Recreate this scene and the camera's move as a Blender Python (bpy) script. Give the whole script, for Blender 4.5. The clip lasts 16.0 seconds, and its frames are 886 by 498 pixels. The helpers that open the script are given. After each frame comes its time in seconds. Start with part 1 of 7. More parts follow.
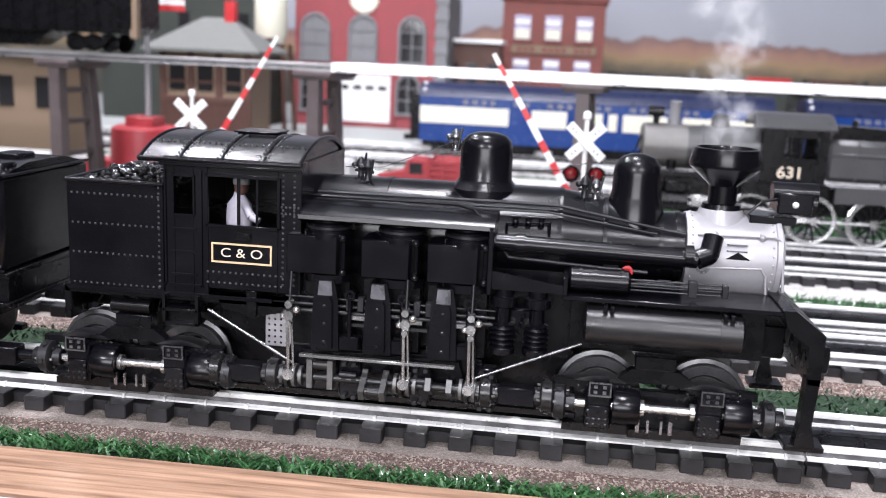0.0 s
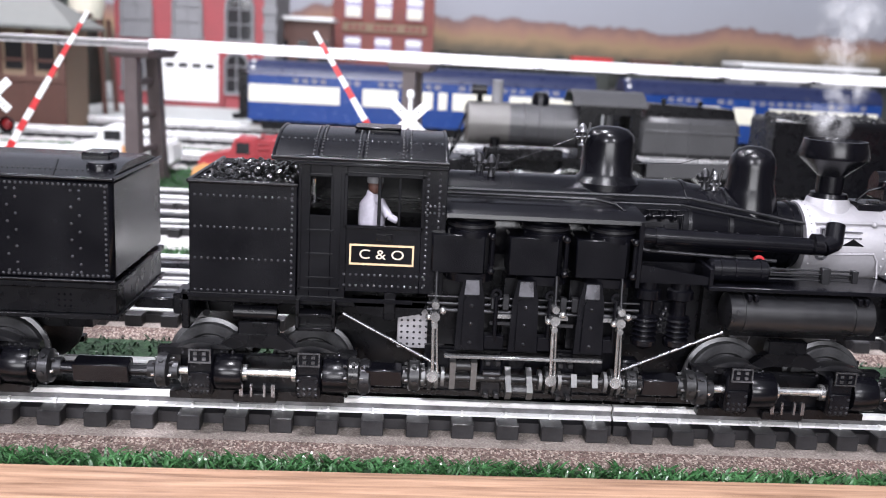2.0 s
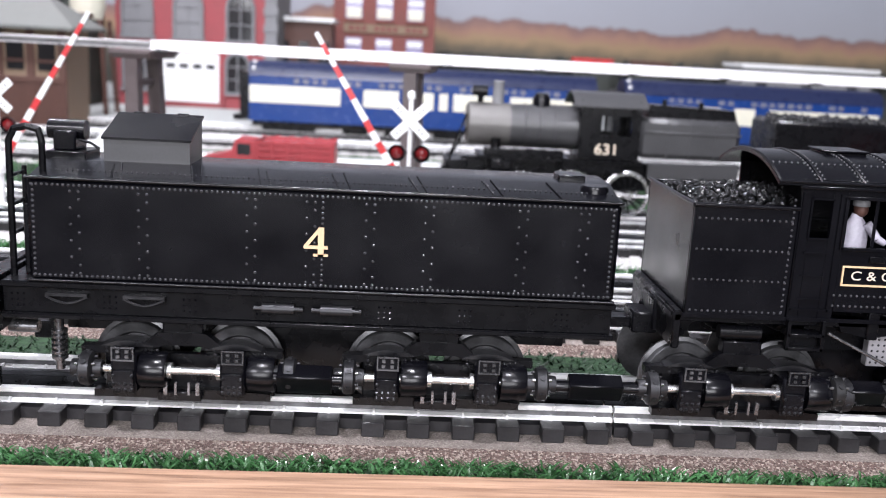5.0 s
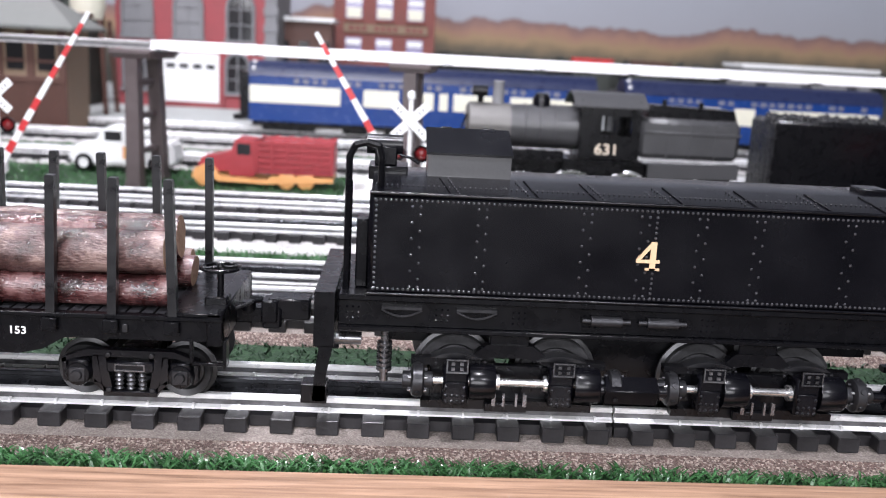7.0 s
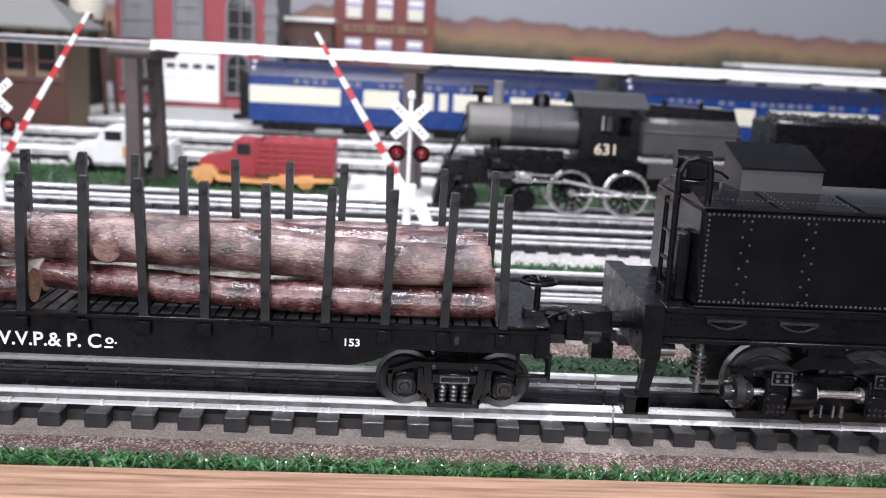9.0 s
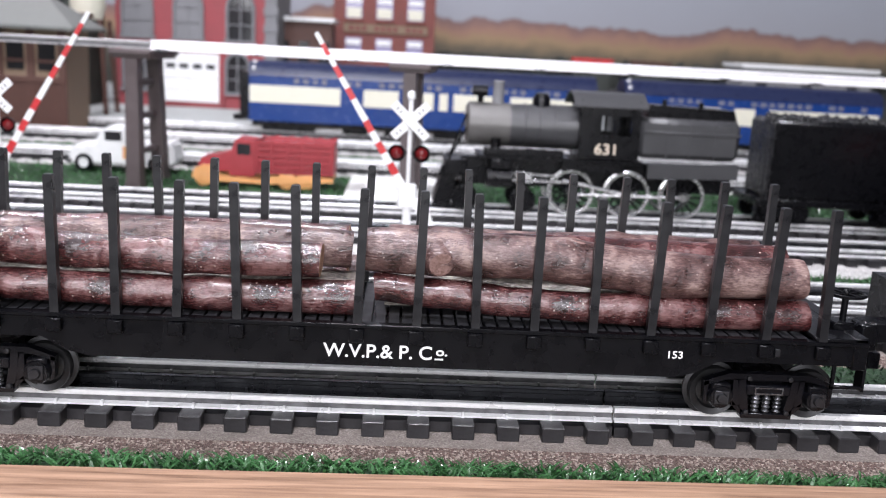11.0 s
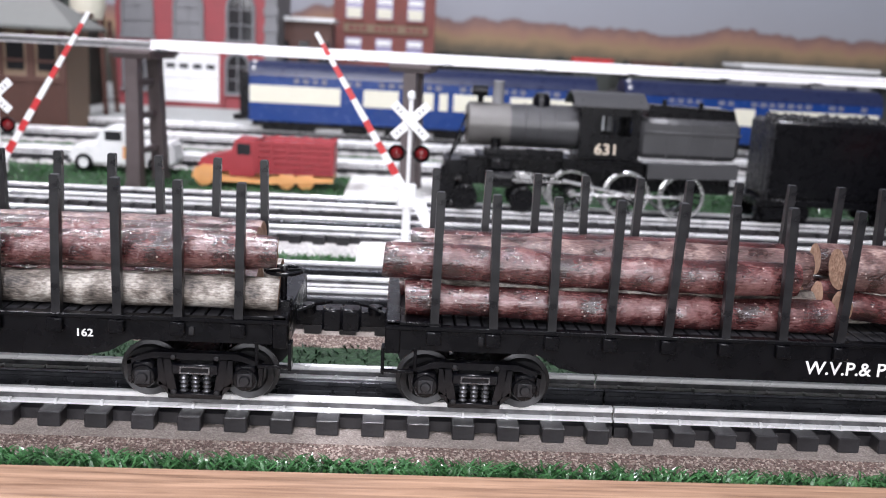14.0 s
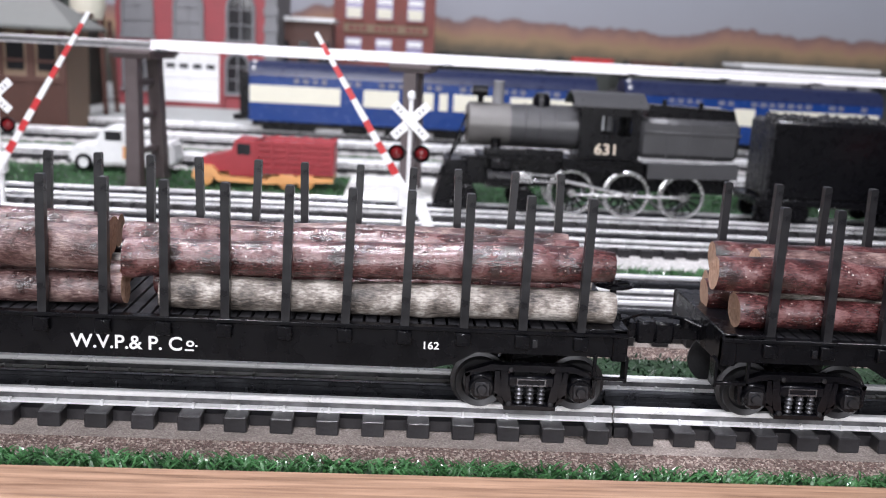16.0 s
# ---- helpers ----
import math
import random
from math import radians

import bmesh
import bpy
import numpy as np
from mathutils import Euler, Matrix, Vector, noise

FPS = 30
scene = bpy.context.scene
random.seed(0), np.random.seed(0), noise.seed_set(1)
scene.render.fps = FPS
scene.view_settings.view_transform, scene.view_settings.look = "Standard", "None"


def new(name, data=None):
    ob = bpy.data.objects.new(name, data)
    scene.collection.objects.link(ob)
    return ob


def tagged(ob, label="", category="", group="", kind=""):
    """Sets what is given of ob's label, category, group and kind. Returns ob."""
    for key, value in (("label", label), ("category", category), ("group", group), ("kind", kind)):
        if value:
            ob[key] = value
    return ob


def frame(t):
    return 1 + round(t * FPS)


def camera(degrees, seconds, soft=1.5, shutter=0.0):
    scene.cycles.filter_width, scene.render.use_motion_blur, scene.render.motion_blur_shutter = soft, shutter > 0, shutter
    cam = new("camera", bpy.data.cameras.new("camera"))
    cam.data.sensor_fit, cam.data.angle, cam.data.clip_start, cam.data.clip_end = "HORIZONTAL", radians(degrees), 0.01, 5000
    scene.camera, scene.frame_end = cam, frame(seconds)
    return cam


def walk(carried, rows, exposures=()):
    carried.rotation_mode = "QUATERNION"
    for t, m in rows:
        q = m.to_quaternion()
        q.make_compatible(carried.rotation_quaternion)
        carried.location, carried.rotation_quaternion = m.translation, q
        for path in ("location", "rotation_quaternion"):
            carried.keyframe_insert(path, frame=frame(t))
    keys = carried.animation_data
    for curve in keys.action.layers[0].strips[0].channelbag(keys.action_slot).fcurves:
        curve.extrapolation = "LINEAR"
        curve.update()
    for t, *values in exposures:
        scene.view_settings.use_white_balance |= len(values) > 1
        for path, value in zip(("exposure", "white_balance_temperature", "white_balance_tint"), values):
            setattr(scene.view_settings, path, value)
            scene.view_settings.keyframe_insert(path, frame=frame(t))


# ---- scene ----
cam = camera(50.83, 16.0, soft=1.0)
cam.data.dof.use_dof = True
cam.data.dof.focus_distance = 0.35
cam.data.dof.aperture_fstop = 15.0


def shot(x, y, z, pitch, yaw, roll):
    """Camera pose from millimetres and radians: pitch down, yaw to the right, roll clockwise."""
    turn = Matrix.Rotation(-yaw, 4, "Z") @ Matrix.Rotation(math.pi / 2 - pitch, 4, "X") @ Matrix.Rotation(roll, 4, "Z")
    return Matrix.Translation((x / 1000, y / 1000, (z + 16) / 1000)) @ turn


STILL = shot(23.26, -341.56, 129.05, 0.21674, 0.04774, 0.05329)
walk(cam, [
    (0, shot(14.05, -340.67, 128.44, 0.20344, -0.12554, 0.04451)),
    (0.5, shot(15.93, -338.67, 127.92, 0.21404, -0.09594, 0.04575)),
    (1, shot(19.51, -338.27, 128.04, 0.21343, -0.03032, 0.04773)),
    (1.5, shot(22.26, -339.81, 128.27, 0.21699, 0.01893, 0.05102)),
    (2, shot(23.40, -341.84, 129.07, 0.21768, 0.04841, 0.05246)),
    (2.5, STILL), (5.0, STILL), (10.0, STILL), (16.0, STILL)], exposures=[(0.0, 0.24), (2.0, 0.38), (4.0, 0.34), (6.5, 0.23), (9.0, 0.0), (12.5, 0.0), (16.0, -0.09)])

# ---- light: ceiling panels of the layout room ----
world = bpy.data.worlds.new("room_air")
scene.world = world
world.use_nodes = True
world.node_tree.nodes["Background"].inputs[0].default_value = (0.9, 0.95, 1.0, 1)
world.node_tree.nodes["Background"].inputs[1].default_value = 0.015


def ceiling_lamp(x, y, sx, sy, watts):
    d = bpy.data.lights.new("ceiling_lamp", "AREA")
    d.shape, d.size, d.size_y, d.energy, d.color = "ELLIPSE", sx, sy, watts, (0.92, 0.91, 1.0)
    ob = new("ceiling_lamp", d)
    ob.location = (x, y, 1.42)
    return ob


for lx, ly, lw, size in ((-0.9, -2.2, 46, 0.25), (0.6, -2.2, 36, 0.25), (0.0, -0.6, 19, 0.16), (-0.9, 0.3, 14, 0.14), (-0.12, 0.3, 18, 0.14), (-0.75, 0.95, 9, 0.14)):
    ceiling_lamp(lx, ly, size, size, lw)

# daylight through the window in the wall behind the camera
day = bpy.data.lights.new("window_daylight", "AREA")
day.shape, day.size, day.size_y, day.energy, day.color = "RECTANGLE", 1.9, 0.8, 56, (0.95, 0.95, 1.0)
day_ob = new("window_daylight", day)
day_ob.location, day_ob.rotation_euler = (-0.15, -3.02, 0.56), (math.pi / 2, 0, 0)


# ---- materials ----
def mat(name, color, rough=0.5, metal=0.0, var=0.15, scale=150.0, fine=900.0, bump=0.0, rvar=0.1, spread=0.0, spec=0.5):
    m = bpy.data.materials.new(name)
    m.use_nodes = True
    nt = m.node_tree
    n, l = nt.nodes, nt.links
    b = n["Principled BSDF"]
    tc = n.new("ShaderNodeTexCoord")
    big = n.new("ShaderNodeTexNoise")
    big.inputs["Scale"].default_value, big.inputs["Detail"].default_value = scale, 4
    small = n.new("ShaderNodeTexNoise")
    small.inputs["Scale"].default_value, small.inputs["Detail"].default_value = fine, 3
    l.new(tc.outputs["Object"], big.inputs["Vector"])
    l.new(tc.outputs["Object"], small.inputs["Vector"])
    mix = n.new("ShaderNodeMath")
    mix.operation = "MULTIPLY_ADD"
    l.new(small.outputs["Fac"], mix.inputs[0])
    mix.inputs[1].default_value = 0.5
    half = n.new("ShaderNodeMath")
    half.operation = "MULTIPLY"
    l.new(big.outputs["Fac"], half.inputs[0])
    half.inputs[1].default_value = 0.5
    l.new(half.outputs[0], mix.inputs[2])
    ramp = n.new("ShaderNodeValToRGB")
    lo = [max(0, c * (1 - var)) for c in color]
    hi = [min(1, c * (1 + var)) for c in color]
    ramp.color_ramp.elements[0].position, ramp.color_ramp.elements[0].color = 0.3, (*lo, 1)
    ramp.color_ramp.elements[1].position, ramp.color_ramp.elements[1].color = 0.7, (*hi, 1)
    l.new(mix.outputs[0], ramp.inputs[0])
    out = ramp.outputs[0]
    if spread:
        info = n.new("ShaderNodeObjectInfo")
        hsv = n.new("ShaderNodeHueSaturation")
        mr = n.new("ShaderNodeMapRange")
        l.new(info.outputs["Random"], mr.inputs["Value"])
        mr.inputs["To Min"].default_value, mr.inputs["To Max"].default_value = 1 - spread, 1 + spread
        l.new(mr.outputs[0], hsv.inputs["Value"])
        l.new(out, hsv.inputs["Color"])
        out = hsv.outputs[0]
    l.new(out, b.inputs["Base Color"])
    rr = n.new("ShaderNodeMapRange")
    l.new(big.outputs["Fac"], rr.inputs["Value"])
    rr.inputs["From Min"].default_value, rr.inputs["From Max"].default_value = 0.3, 0.7
    rr.inputs["To Min"].default_value, rr.inputs["To Max"].default_value = max(0.02, rough - rvar), min(1, rough + rvar)
    l.new(rr.outputs[0], b.inputs["Roughness"])
    b.inputs["Metallic"].default_value = metal
    if bump:
        bp = n.new("ShaderNodeBump")
        bp.inputs["Strength"].default_value, bp.inputs["Distance"].default_value = bump, 0.0004
        l.new(mix.outputs[0], bp.inputs["Height"])
        l.new(bp.outputs[0], b.inputs["Normal"])
    b.inputs["Specular IOR Level"].default_value = spec
    return m


BLACK = mat("black_satin_paint", (0.003, 0.003, 0.0045), 0.24, var=0.25, scale=60, fine=1500, bump=0.03, rvar=0.04, spec=0.3)
BLACK_PLASTIC = mat("black_moulded_plastic", (0.003, 0.003, 0.004), 0.28, var=0.25, fine=1800, bump=0.05, rvar=0.04, spec=0.25)
PLANK = mat("scuffed_black_plank", (0.025, 0.025, 0.028), 0.4, var=0.4, fine=600)
# rivet heads on black paint: their small highlights are put in as lighter grey
RIVET = mat("glint_grey_rivet", (0.045, 0.045, 0.05), 0.35, var=0.3)
CAP_METAL = mat("worn_grey_metal", (0.2, 0.2, 0.22), 0.3, metal=0.8, var=0.2)
DARK_WHEEL = mat("dark_cast_wheel", (0.035, 0.035, 0.037), 0.42, metal=0.6, var=0.3)
DARK_IRON = mat("dark_blackened_iron", (0.03, 0.03, 0.033), 0.38, metal=0.6, var=0.3, bump=0.05)
GREY_SILL = mat("grey_black_paint", (0.009, 0.009, 0.0105), 0.34, var=0.2, bump=0.05)
STEEL = mat("bright_turned_steel", (0.6, 0.6, 0.6), 0.22, metal=0.9, var=0.2)
WHEEL_RIM = mat("worn_wheel_tread", (0.09, 0.09, 0.094), 0.38, metal=0.6, var=0.3)
CRANK_IRON = mat("oiled_dark_iron", (0.02, 0.02, 0.021), 0.3, metal=0.3, var=0.4)
CRANK_STEEL = mat("dull_crank_steel", (0.13, 0.13, 0.13), 0.42, metal=0.6, var=0.3)
NICKEL = mat("dull_nickel", (0.2, 0.2, 0.21), 0.26, metal=0.9, var=0.3)
GRAPHITE = mat("silver_graphite_paint", (0.36, 0.35, 0.37), 0.42, metal=0.25, var=0.06, bump=0.04)
GOLD = mat("gold_lettering_paint", (0.72, 0.5, 0.3), 0.5, var=0.08)
CREAM_LETTER = mat("cream_lettering_paint", (0.7, 0.6, 0.48), 0.5, var=0.05)
WHITE_LETTER = mat("white_lettering_paint", (0.85, 0.85, 0.85), 0.5, var=0.05)
RED_PAINT = mat("red_enamel", (0.55, 0.03, 0.035), 0.35, var=0.15)
TRUCK_RED = mat("dull_red_enamel", (0.36, 0.035, 0.045), 0.4, var=0.15)
RAIL = mat("bright_tinplate_rail", (0.92, 0.92, 0.92), 0.3, metal=0.25, var=0.1, scale=60, fine=500, rvar=0.1)
OLD_RAIL = mat("dull_grey_rail", (0.34, 0.33, 0.33), 0.4, metal=0.3, var=0.2, scale=60, fine=400)
RAISED = mat("clean_tinplate_rail", (0.86, 0.85, 0.86), 0.35, metal=0.1, var=0.05, scale=40, fine=300, rvar=0.05)
ENGINE_GREY = mat("dark_grey_engine_paint", (0.05, 0.05, 0.053), 0.34, var=0.15, scale=60, fine=900, rvar=0.04)
# rail web: tarnish plus the shade of the recess, both in the colour
SHADED_TARNISH = mat("shaded_tarnished_rail_web", (0.13, 0.13, 0.135), 0.4, metal=0.5, var=0.6, scale=90, fine=300)
RAIL_CENTRE = mat("blackened_centre_rail", (0.05, 0.052, 0.058), 0.32, metal=0.7, var=0.3)
TIE = mat("black_plastic_tie", (0.018, 0.017, 0.019), 0.38, var=0.3, fine=1200, bump=0.25, spread=0.25)
COAL = mat("glossy_coal", (0.012, 0.012, 0.013), 0.18, var=0.4, bump=0.5)
GLASS_DARK = mat("dim_window_glass", (0.02, 0.02, 0.022), 0.06, var=0.05)


def speckle(name, colors, scale, rough=0.9, bump=0.8):
    m = bpy.data.materials.new(name)
    m.use_nodes = True
    n, l = m.node_tree.nodes, m.node_tree.links
    b = n["Principled BSDF"]
    tc = n.new("ShaderNodeTexCoord")
    v = n.new("ShaderNodeTexVoronoi")
    v.inputs["Scale"].default_value = scale
    l.new(tc.outputs["Object"], v.inputs["Vector"])
    sep = n.new("ShaderNodeSeparateColor")
    l.new(v.outputs["Color"], sep.inputs[0])
    ramp = n.new("ShaderNodeValToRGB")
    while len(ramp.color_ramp.elements) < len(colors):
        ramp.color_ramp.elements.new(0.5)
    for i, c in enumerate(colors):
        ramp.color_ramp.elements[i].position = i / (len(colors) - 1)
        ramp.color_ramp.elements[i].color = (*c, 1)
    l.new(sep.outputs[0], ramp.inputs[0])
    noise_tex = n.new("ShaderNodeTexNoise")
    noise_tex.inputs["Scale"].default_value = scale * 0.06
    l.new(tc.outputs["Object"], noise_tex.inputs["Vector"])
    mr = n.new("ShaderNodeMapRange")
    l.new(noise_tex.outputs["Fac"], mr.inputs["Value"])
    mr.inputs["To Min"].default_value, mr.inputs["To Max"].default_value = 0.6, 1.4
    hsv = n.new("ShaderNodeHueSaturation")
    l.new(mr.outputs[0], hsv.inputs["Value"])
    l.new(ramp.outputs[0], hsv.inputs["Color"])
    l.new(hsv.outputs[0], b.inputs["Base Color"])
    b.inputs["Roughness"].default_value = rough
    bp = n.new("ShaderNodeBump")
    bp.inputs["Strength"].default_value, bp.inputs["Distance"].default_value = bump, 0.0008
    l.new(v.outputs["Distance"], bp.inputs["Height"])
    l.new(bp.outputs[0], b.inputs["Normal"])
    return m


CORK = speckle("speckled_cork_roadbed", [(0.16, 0.135, 0.12), (0.27, 0.23, 0.205), (0.21, 0.175, 0.155), (0.36, 0.32, 0.29), (0.19, 0.155, 0.135)], 1900, 0.9, 0.5)
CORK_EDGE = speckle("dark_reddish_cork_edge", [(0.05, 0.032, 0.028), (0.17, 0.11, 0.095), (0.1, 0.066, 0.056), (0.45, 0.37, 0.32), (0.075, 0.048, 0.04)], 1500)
PALE_BED = speckle("pale_grey_ballast", [(0.3, 0.29, 0.28), (0.5, 0.49, 0.48), (0.4, 0.385, 0.37), (0.62, 0.6, 0.59)], 700)
TABLE_GREEN = speckle("green_layout_mat", [(0.008, 0.022, 0.009), (0.013, 0.038, 0.015), (0.02, 0.055, 0.02), (0.01, 0.028, 0.011)], 500)


def grain_wood(name, dark, light, along=12.0, across=260.0, rough=0.45):
    m = bpy.data.materials.new(name)
    m.use_nodes = True
    n, l = m.node_tree.nodes, m.node_tree.links
    b = n["Principled BSDF"]
    tc = n.new("ShaderNodeTexCoord")
    mp = n.new("ShaderNodeMapping")
    mp.inputs["Scale"].default_value = (along, across, across)
    l.new(tc.outputs["Object"], mp.inputs["Vector"])
    a = n.new("ShaderNodeTexNoise")
    a.inputs["Scale"].default_value, a.inputs["Detail"].default_value, a.inputs["Distortion"].default_value = 1.0, 6, 0.4
    l.new(mp.outputs[0], a.inputs["Vector"])
    mp2 = n.new("ShaderNodeMapping")
    mp2.inputs["Scale"].default_value = (along * 6, across * 6, across * 6)
    l.new(tc.outputs["Object"], mp2.inputs["Vector"])
    c = n.new("ShaderNodeTexNoise")
    c.inputs["Scale"].default_value = 1.0
    l.new(mp2.outputs[0], c.inputs["Vector"])
    add = n.new("ShaderNodeMath")
    add.operation = "MULTIPLY_ADD"
    l.new(c.outputs["Fac"], add.inputs[0])
    add.inputs[1].default_value = 0.35
    l.new(a.outputs["Fac"], add.inputs[2])
    ramp = n.new("ShaderNodeValToRGB")
    ramp.color_ramp.elements[0].position, ramp.color_ramp.elements[0].color = 0.45, (*dark, 1)
    ramp.color_ramp.elements[1].position, ramp.color_ramp.elements[1].color = 0.85, (*light, 1)
    l.new(add.outputs[0], ramp.inputs[0])
    l.new(ramp.outputs[0], b.inputs["Base Color"])
    b.inputs["Roughness"].default_value = rough
    bp = n.new("ShaderNodeBump")
    bp.inputs["Strength"].default_value, bp.inputs["Distance"].default_value = 0.3, 0.0003
    l.new(add.outputs[0], bp.inputs["Height"])
    l.new(bp.outputs[0], b.inputs["Normal"])
    return m


OAK = grain_wood("varnished_oak", (0.14, 0.075, 0.045), (0.43, 0.27, 0.18), 16.0, 460.0, 0.35)


def bark(name, dark, mid, light, spots, rough, coat):
    """Bark stretched along the log's x axis, with pale lenticels."""
    m = bpy.data.materials.new(name)
    m.use_nodes = True
    n, l = m.node_tree.nodes, m.node_tree.links
    b = n["Principled BSDF"]
    tc = n.new("ShaderNodeTexCoord")
    big = n.new("ShaderNodeTexNoise")
    big.inputs["Scale"].default_value, big.inputs["Detail"].default_value = 110, 9
    l.new(tc.outputs["Object"], big.inputs["Vector"])
    mp = n.new("ShaderNodeMapping")
    mp.inputs["Scale"].default_value = (520, 1500, 1500)
    l.new(tc.outputs["Object"], mp.inputs["Vector"])
    fib = n.new("ShaderNodeTexNoise")
    fib.inputs["Scale"].default_value, fib.inputs["Detail"].default_value = 1.0, 5
    l.new(mp.outputs[0], fib.inputs["Vector"])
    add = n.new("ShaderNodeMath")
    add.operation = "MULTIPLY_ADD"
    l.new(fib.outputs["Fac"], add.inputs[0])
    add.inputs[1].default_value = 0.5
    l.new(big.outputs["Fac"], add.inputs[2])
    ramp = n.new("ShaderNodeValToRGB")
    ramp.color_ramp.elements.new(0.5)
    for e, (p, c) in zip(ramp.color_ramp.elements, ((0.58, dark), (0.76, mid), (0.94, light))):
        e.position, e.color = min(p, 1), (*c, 1)
    l.new(add.outputs[0], ramp.inputs[0])
    v = n.new("ShaderNodeTexVoronoi")
    v.inputs["Scale"].default_value = 300
    l.new(tc.outputs["Object"], v.inputs["Vector"])
    cut = n.new("ShaderNodeMapRange")
    l.new(v.outputs["Distance"], cut.inputs["Value"])
    cut.inputs["From Min"].default_value, cut.inputs["From Max"].default_value = 0.08, 0.13
    cut.inputs["To Min"].default_value, cut.inputs["To Max"].default_value = spots, 0.0
    mx = n.new("ShaderNodeMix")
    mx.data_type = "RGBA"
    l.new(cut.outputs[0], mx.inputs["Factor"])
    l.new(ramp.outputs[0], mx.inputs["A"])
    mx.inputs["B"].default_value = (0.5, 0.41, 0.37, 1)
    l.new(mx.outputs["Result"], b.inputs["Base Color"])
    rr = n.new("ShaderNodeMapRange")
    l.new(big.outputs["Fac"], rr.inputs["Value"])
    rr.inputs["From Min"].default_value, rr.inputs["From Max"].default_value = 0.35, 0.65
    rr.inputs["To Min"].default_value, rr.inputs["To Max"].default_value = rough - 0.1, rough + 0.1
    l.new(rr.outputs[0], b.inputs["Roughness"])
    bp = n.new("ShaderNodeBump")
    bp.inputs["Strength"].default_value, bp.inputs["Distance"].default_value = 0.9, 0.0010
    l.new(add.outputs[0], bp.inputs["Height"])
    l.new(bp.outputs[0], b.inputs["Normal"])
    b.inputs["Coat Weight"].default_value = coat
    b.inputs["Coat Roughness"].default_value = 0.2
    soft = n.new("ShaderNodeBump")
    soft.inputs["Strength"].default_value, soft.inputs["Distance"].default_value = 0.6, 0.0004
    l.new(add.outputs[0], soft.inputs["Height"])
    l.new(soft.outputs[0], b.inputs["Coat Normal"])
    return m


BARK_RED = bark("glossy_cherry_bark", (0.013, 0.004, 0.004), (0.07, 0.019, 0.019), (0.19, 0.09, 0.085), 0.7, 0.22, 0.7)
BARK_BROWN = bark("dull_brown_bark", (0.025, 0.011, 0.01), (0.1, 0.052, 0.048), (0.28, 0.19, 0.168), 0.55, 0.34, 0.3)
BARK_GREY = bark("rough_grey_bark", (0.04, 0.034, 0.03), (0.21, 0.18, 0.155), (0.56, 0.52, 0.47), 0.0, 0.5, 0.0)
KNOT_WOOD = speckle("weathered_knot", [(0.16, 0.09, 0.075), (0.26, 0.16, 0.14), (0.2, 0.12, 0.1)], 900, 0.8, 0.4)
CUT_WOOD = speckle("sawn_log_end", [(0.35, 0.2, 0.13), (0.5, 0.32, 0.22), (0.42, 0.26, 0.18)], 700, 0.8, 0.3)
BRICK_RED = mat("red_painted_brick", (0.29, 0.06, 0.068), 0.7, var=0.2, scale=40, fine=300, bump=0.2)
BRICK_DARK = mat("maroon_brick", (0.2, 0.065, 0.055), 0.75, var=0.25, scale=40, fine=300, bump=0.2)
STONE_GREY = mat("grey_stone_paint", (0.2, 0.2, 0.21), 0.7, var=0.15)
WHITE = mat("white_enamel", (0.82, 0.82, 0.82), 0.35, var=0.04)
WHITE_ROAD = mat("chalky_white_crossing", (0.78, 0.77, 0.75), 0.7, var=0.06, bump=0.1)
BLUE = mat("deep_blue_gloss", (0.011, 0.043, 0.19), 0.2, var=0.1)
DARK_ROOF = mat("dark_blue_black_roof", (0.014, 0.02, 0.06), 0.35, var=0.15)
CREAM = mat("cream_window_band", (0.72, 0.7, 0.58), 0.45, var=0.05)
TRESTLE = mat("brown_grey_trestle_plastic", (0.095, 0.074, 0.075), 0.5, var=0.2, bump=0.15)
ORANGE = mat("pale_orange_enamel", (0.85, 0.42, 0.16), 0.35, var=0.06)
ROOF_GREY = mat("grey_shingle_roof", (0.17, 0.175, 0.165), 0.8, var=0.15, bump=0.3)
BEIGE = mat("beige_station_wall", (0.22, 0.155, 0.105), 0.7, var=0.1)
BROWN_TRIM = mat("dark_brown_trim", (0.09, 0.04, 0.03), 0.6, var=0.2)
LAMP_RED = mat("red_signal_lens", (0.14, 0.008, 0.01), 0.12, var=0.1)
DARK_WALL = mat("dark_panelled_wall", (0.07, 0.06, 0.055), 0.6, var=0.2, scale=3, fine=40)
PLASTER = mat("pale_grey_wall_paint", (0.5, 0.52, 0.56), 0.8, var=0.04, scale=3, fine=60)
CONCRETE = mat("pale_grey_pavement", (0.45, 0.47, 0.46), 0.8, var=0.12, scale=20, fine=200)
FLOOR = mat("dull_floor_carpet", (0.2, 0.19, 0.18), 0.9, var=0.2)
BUSH = mat("dark_scenic_foam", (0.05, 0.055, 0.05), 0.9, var=0.5, scale=80, fine=400, bump=0.6)
SKIN_TOY = mat("painted_toy_figure", (0.4, 0.38, 0.44), 0.4, var=0.15, scale=160)


# ---- mesh building, in millimetres ----
def part(name, bm, material, parent=None, label="", smooth=True):
    me = bpy.data.meshes.new(name)
    bmesh.ops.scale(bm, vec=(0.001, 0.001, 0.001), verts=bm.verts)
    bm.to_mesh(me)
    bm.free()
    for m in (material if isinstance(material, (list, tuple)) else [material]):
        me.materials.append(m)
    if smooth:
        for p in me.polygons:
            p.use_smooth = True
        me.set_sharp_from_angle(angle=radians(38))
    ob = new(name, me)
    if parent:
        ob.parent = parent
    if label:
        ob["label"] = label
    return ob


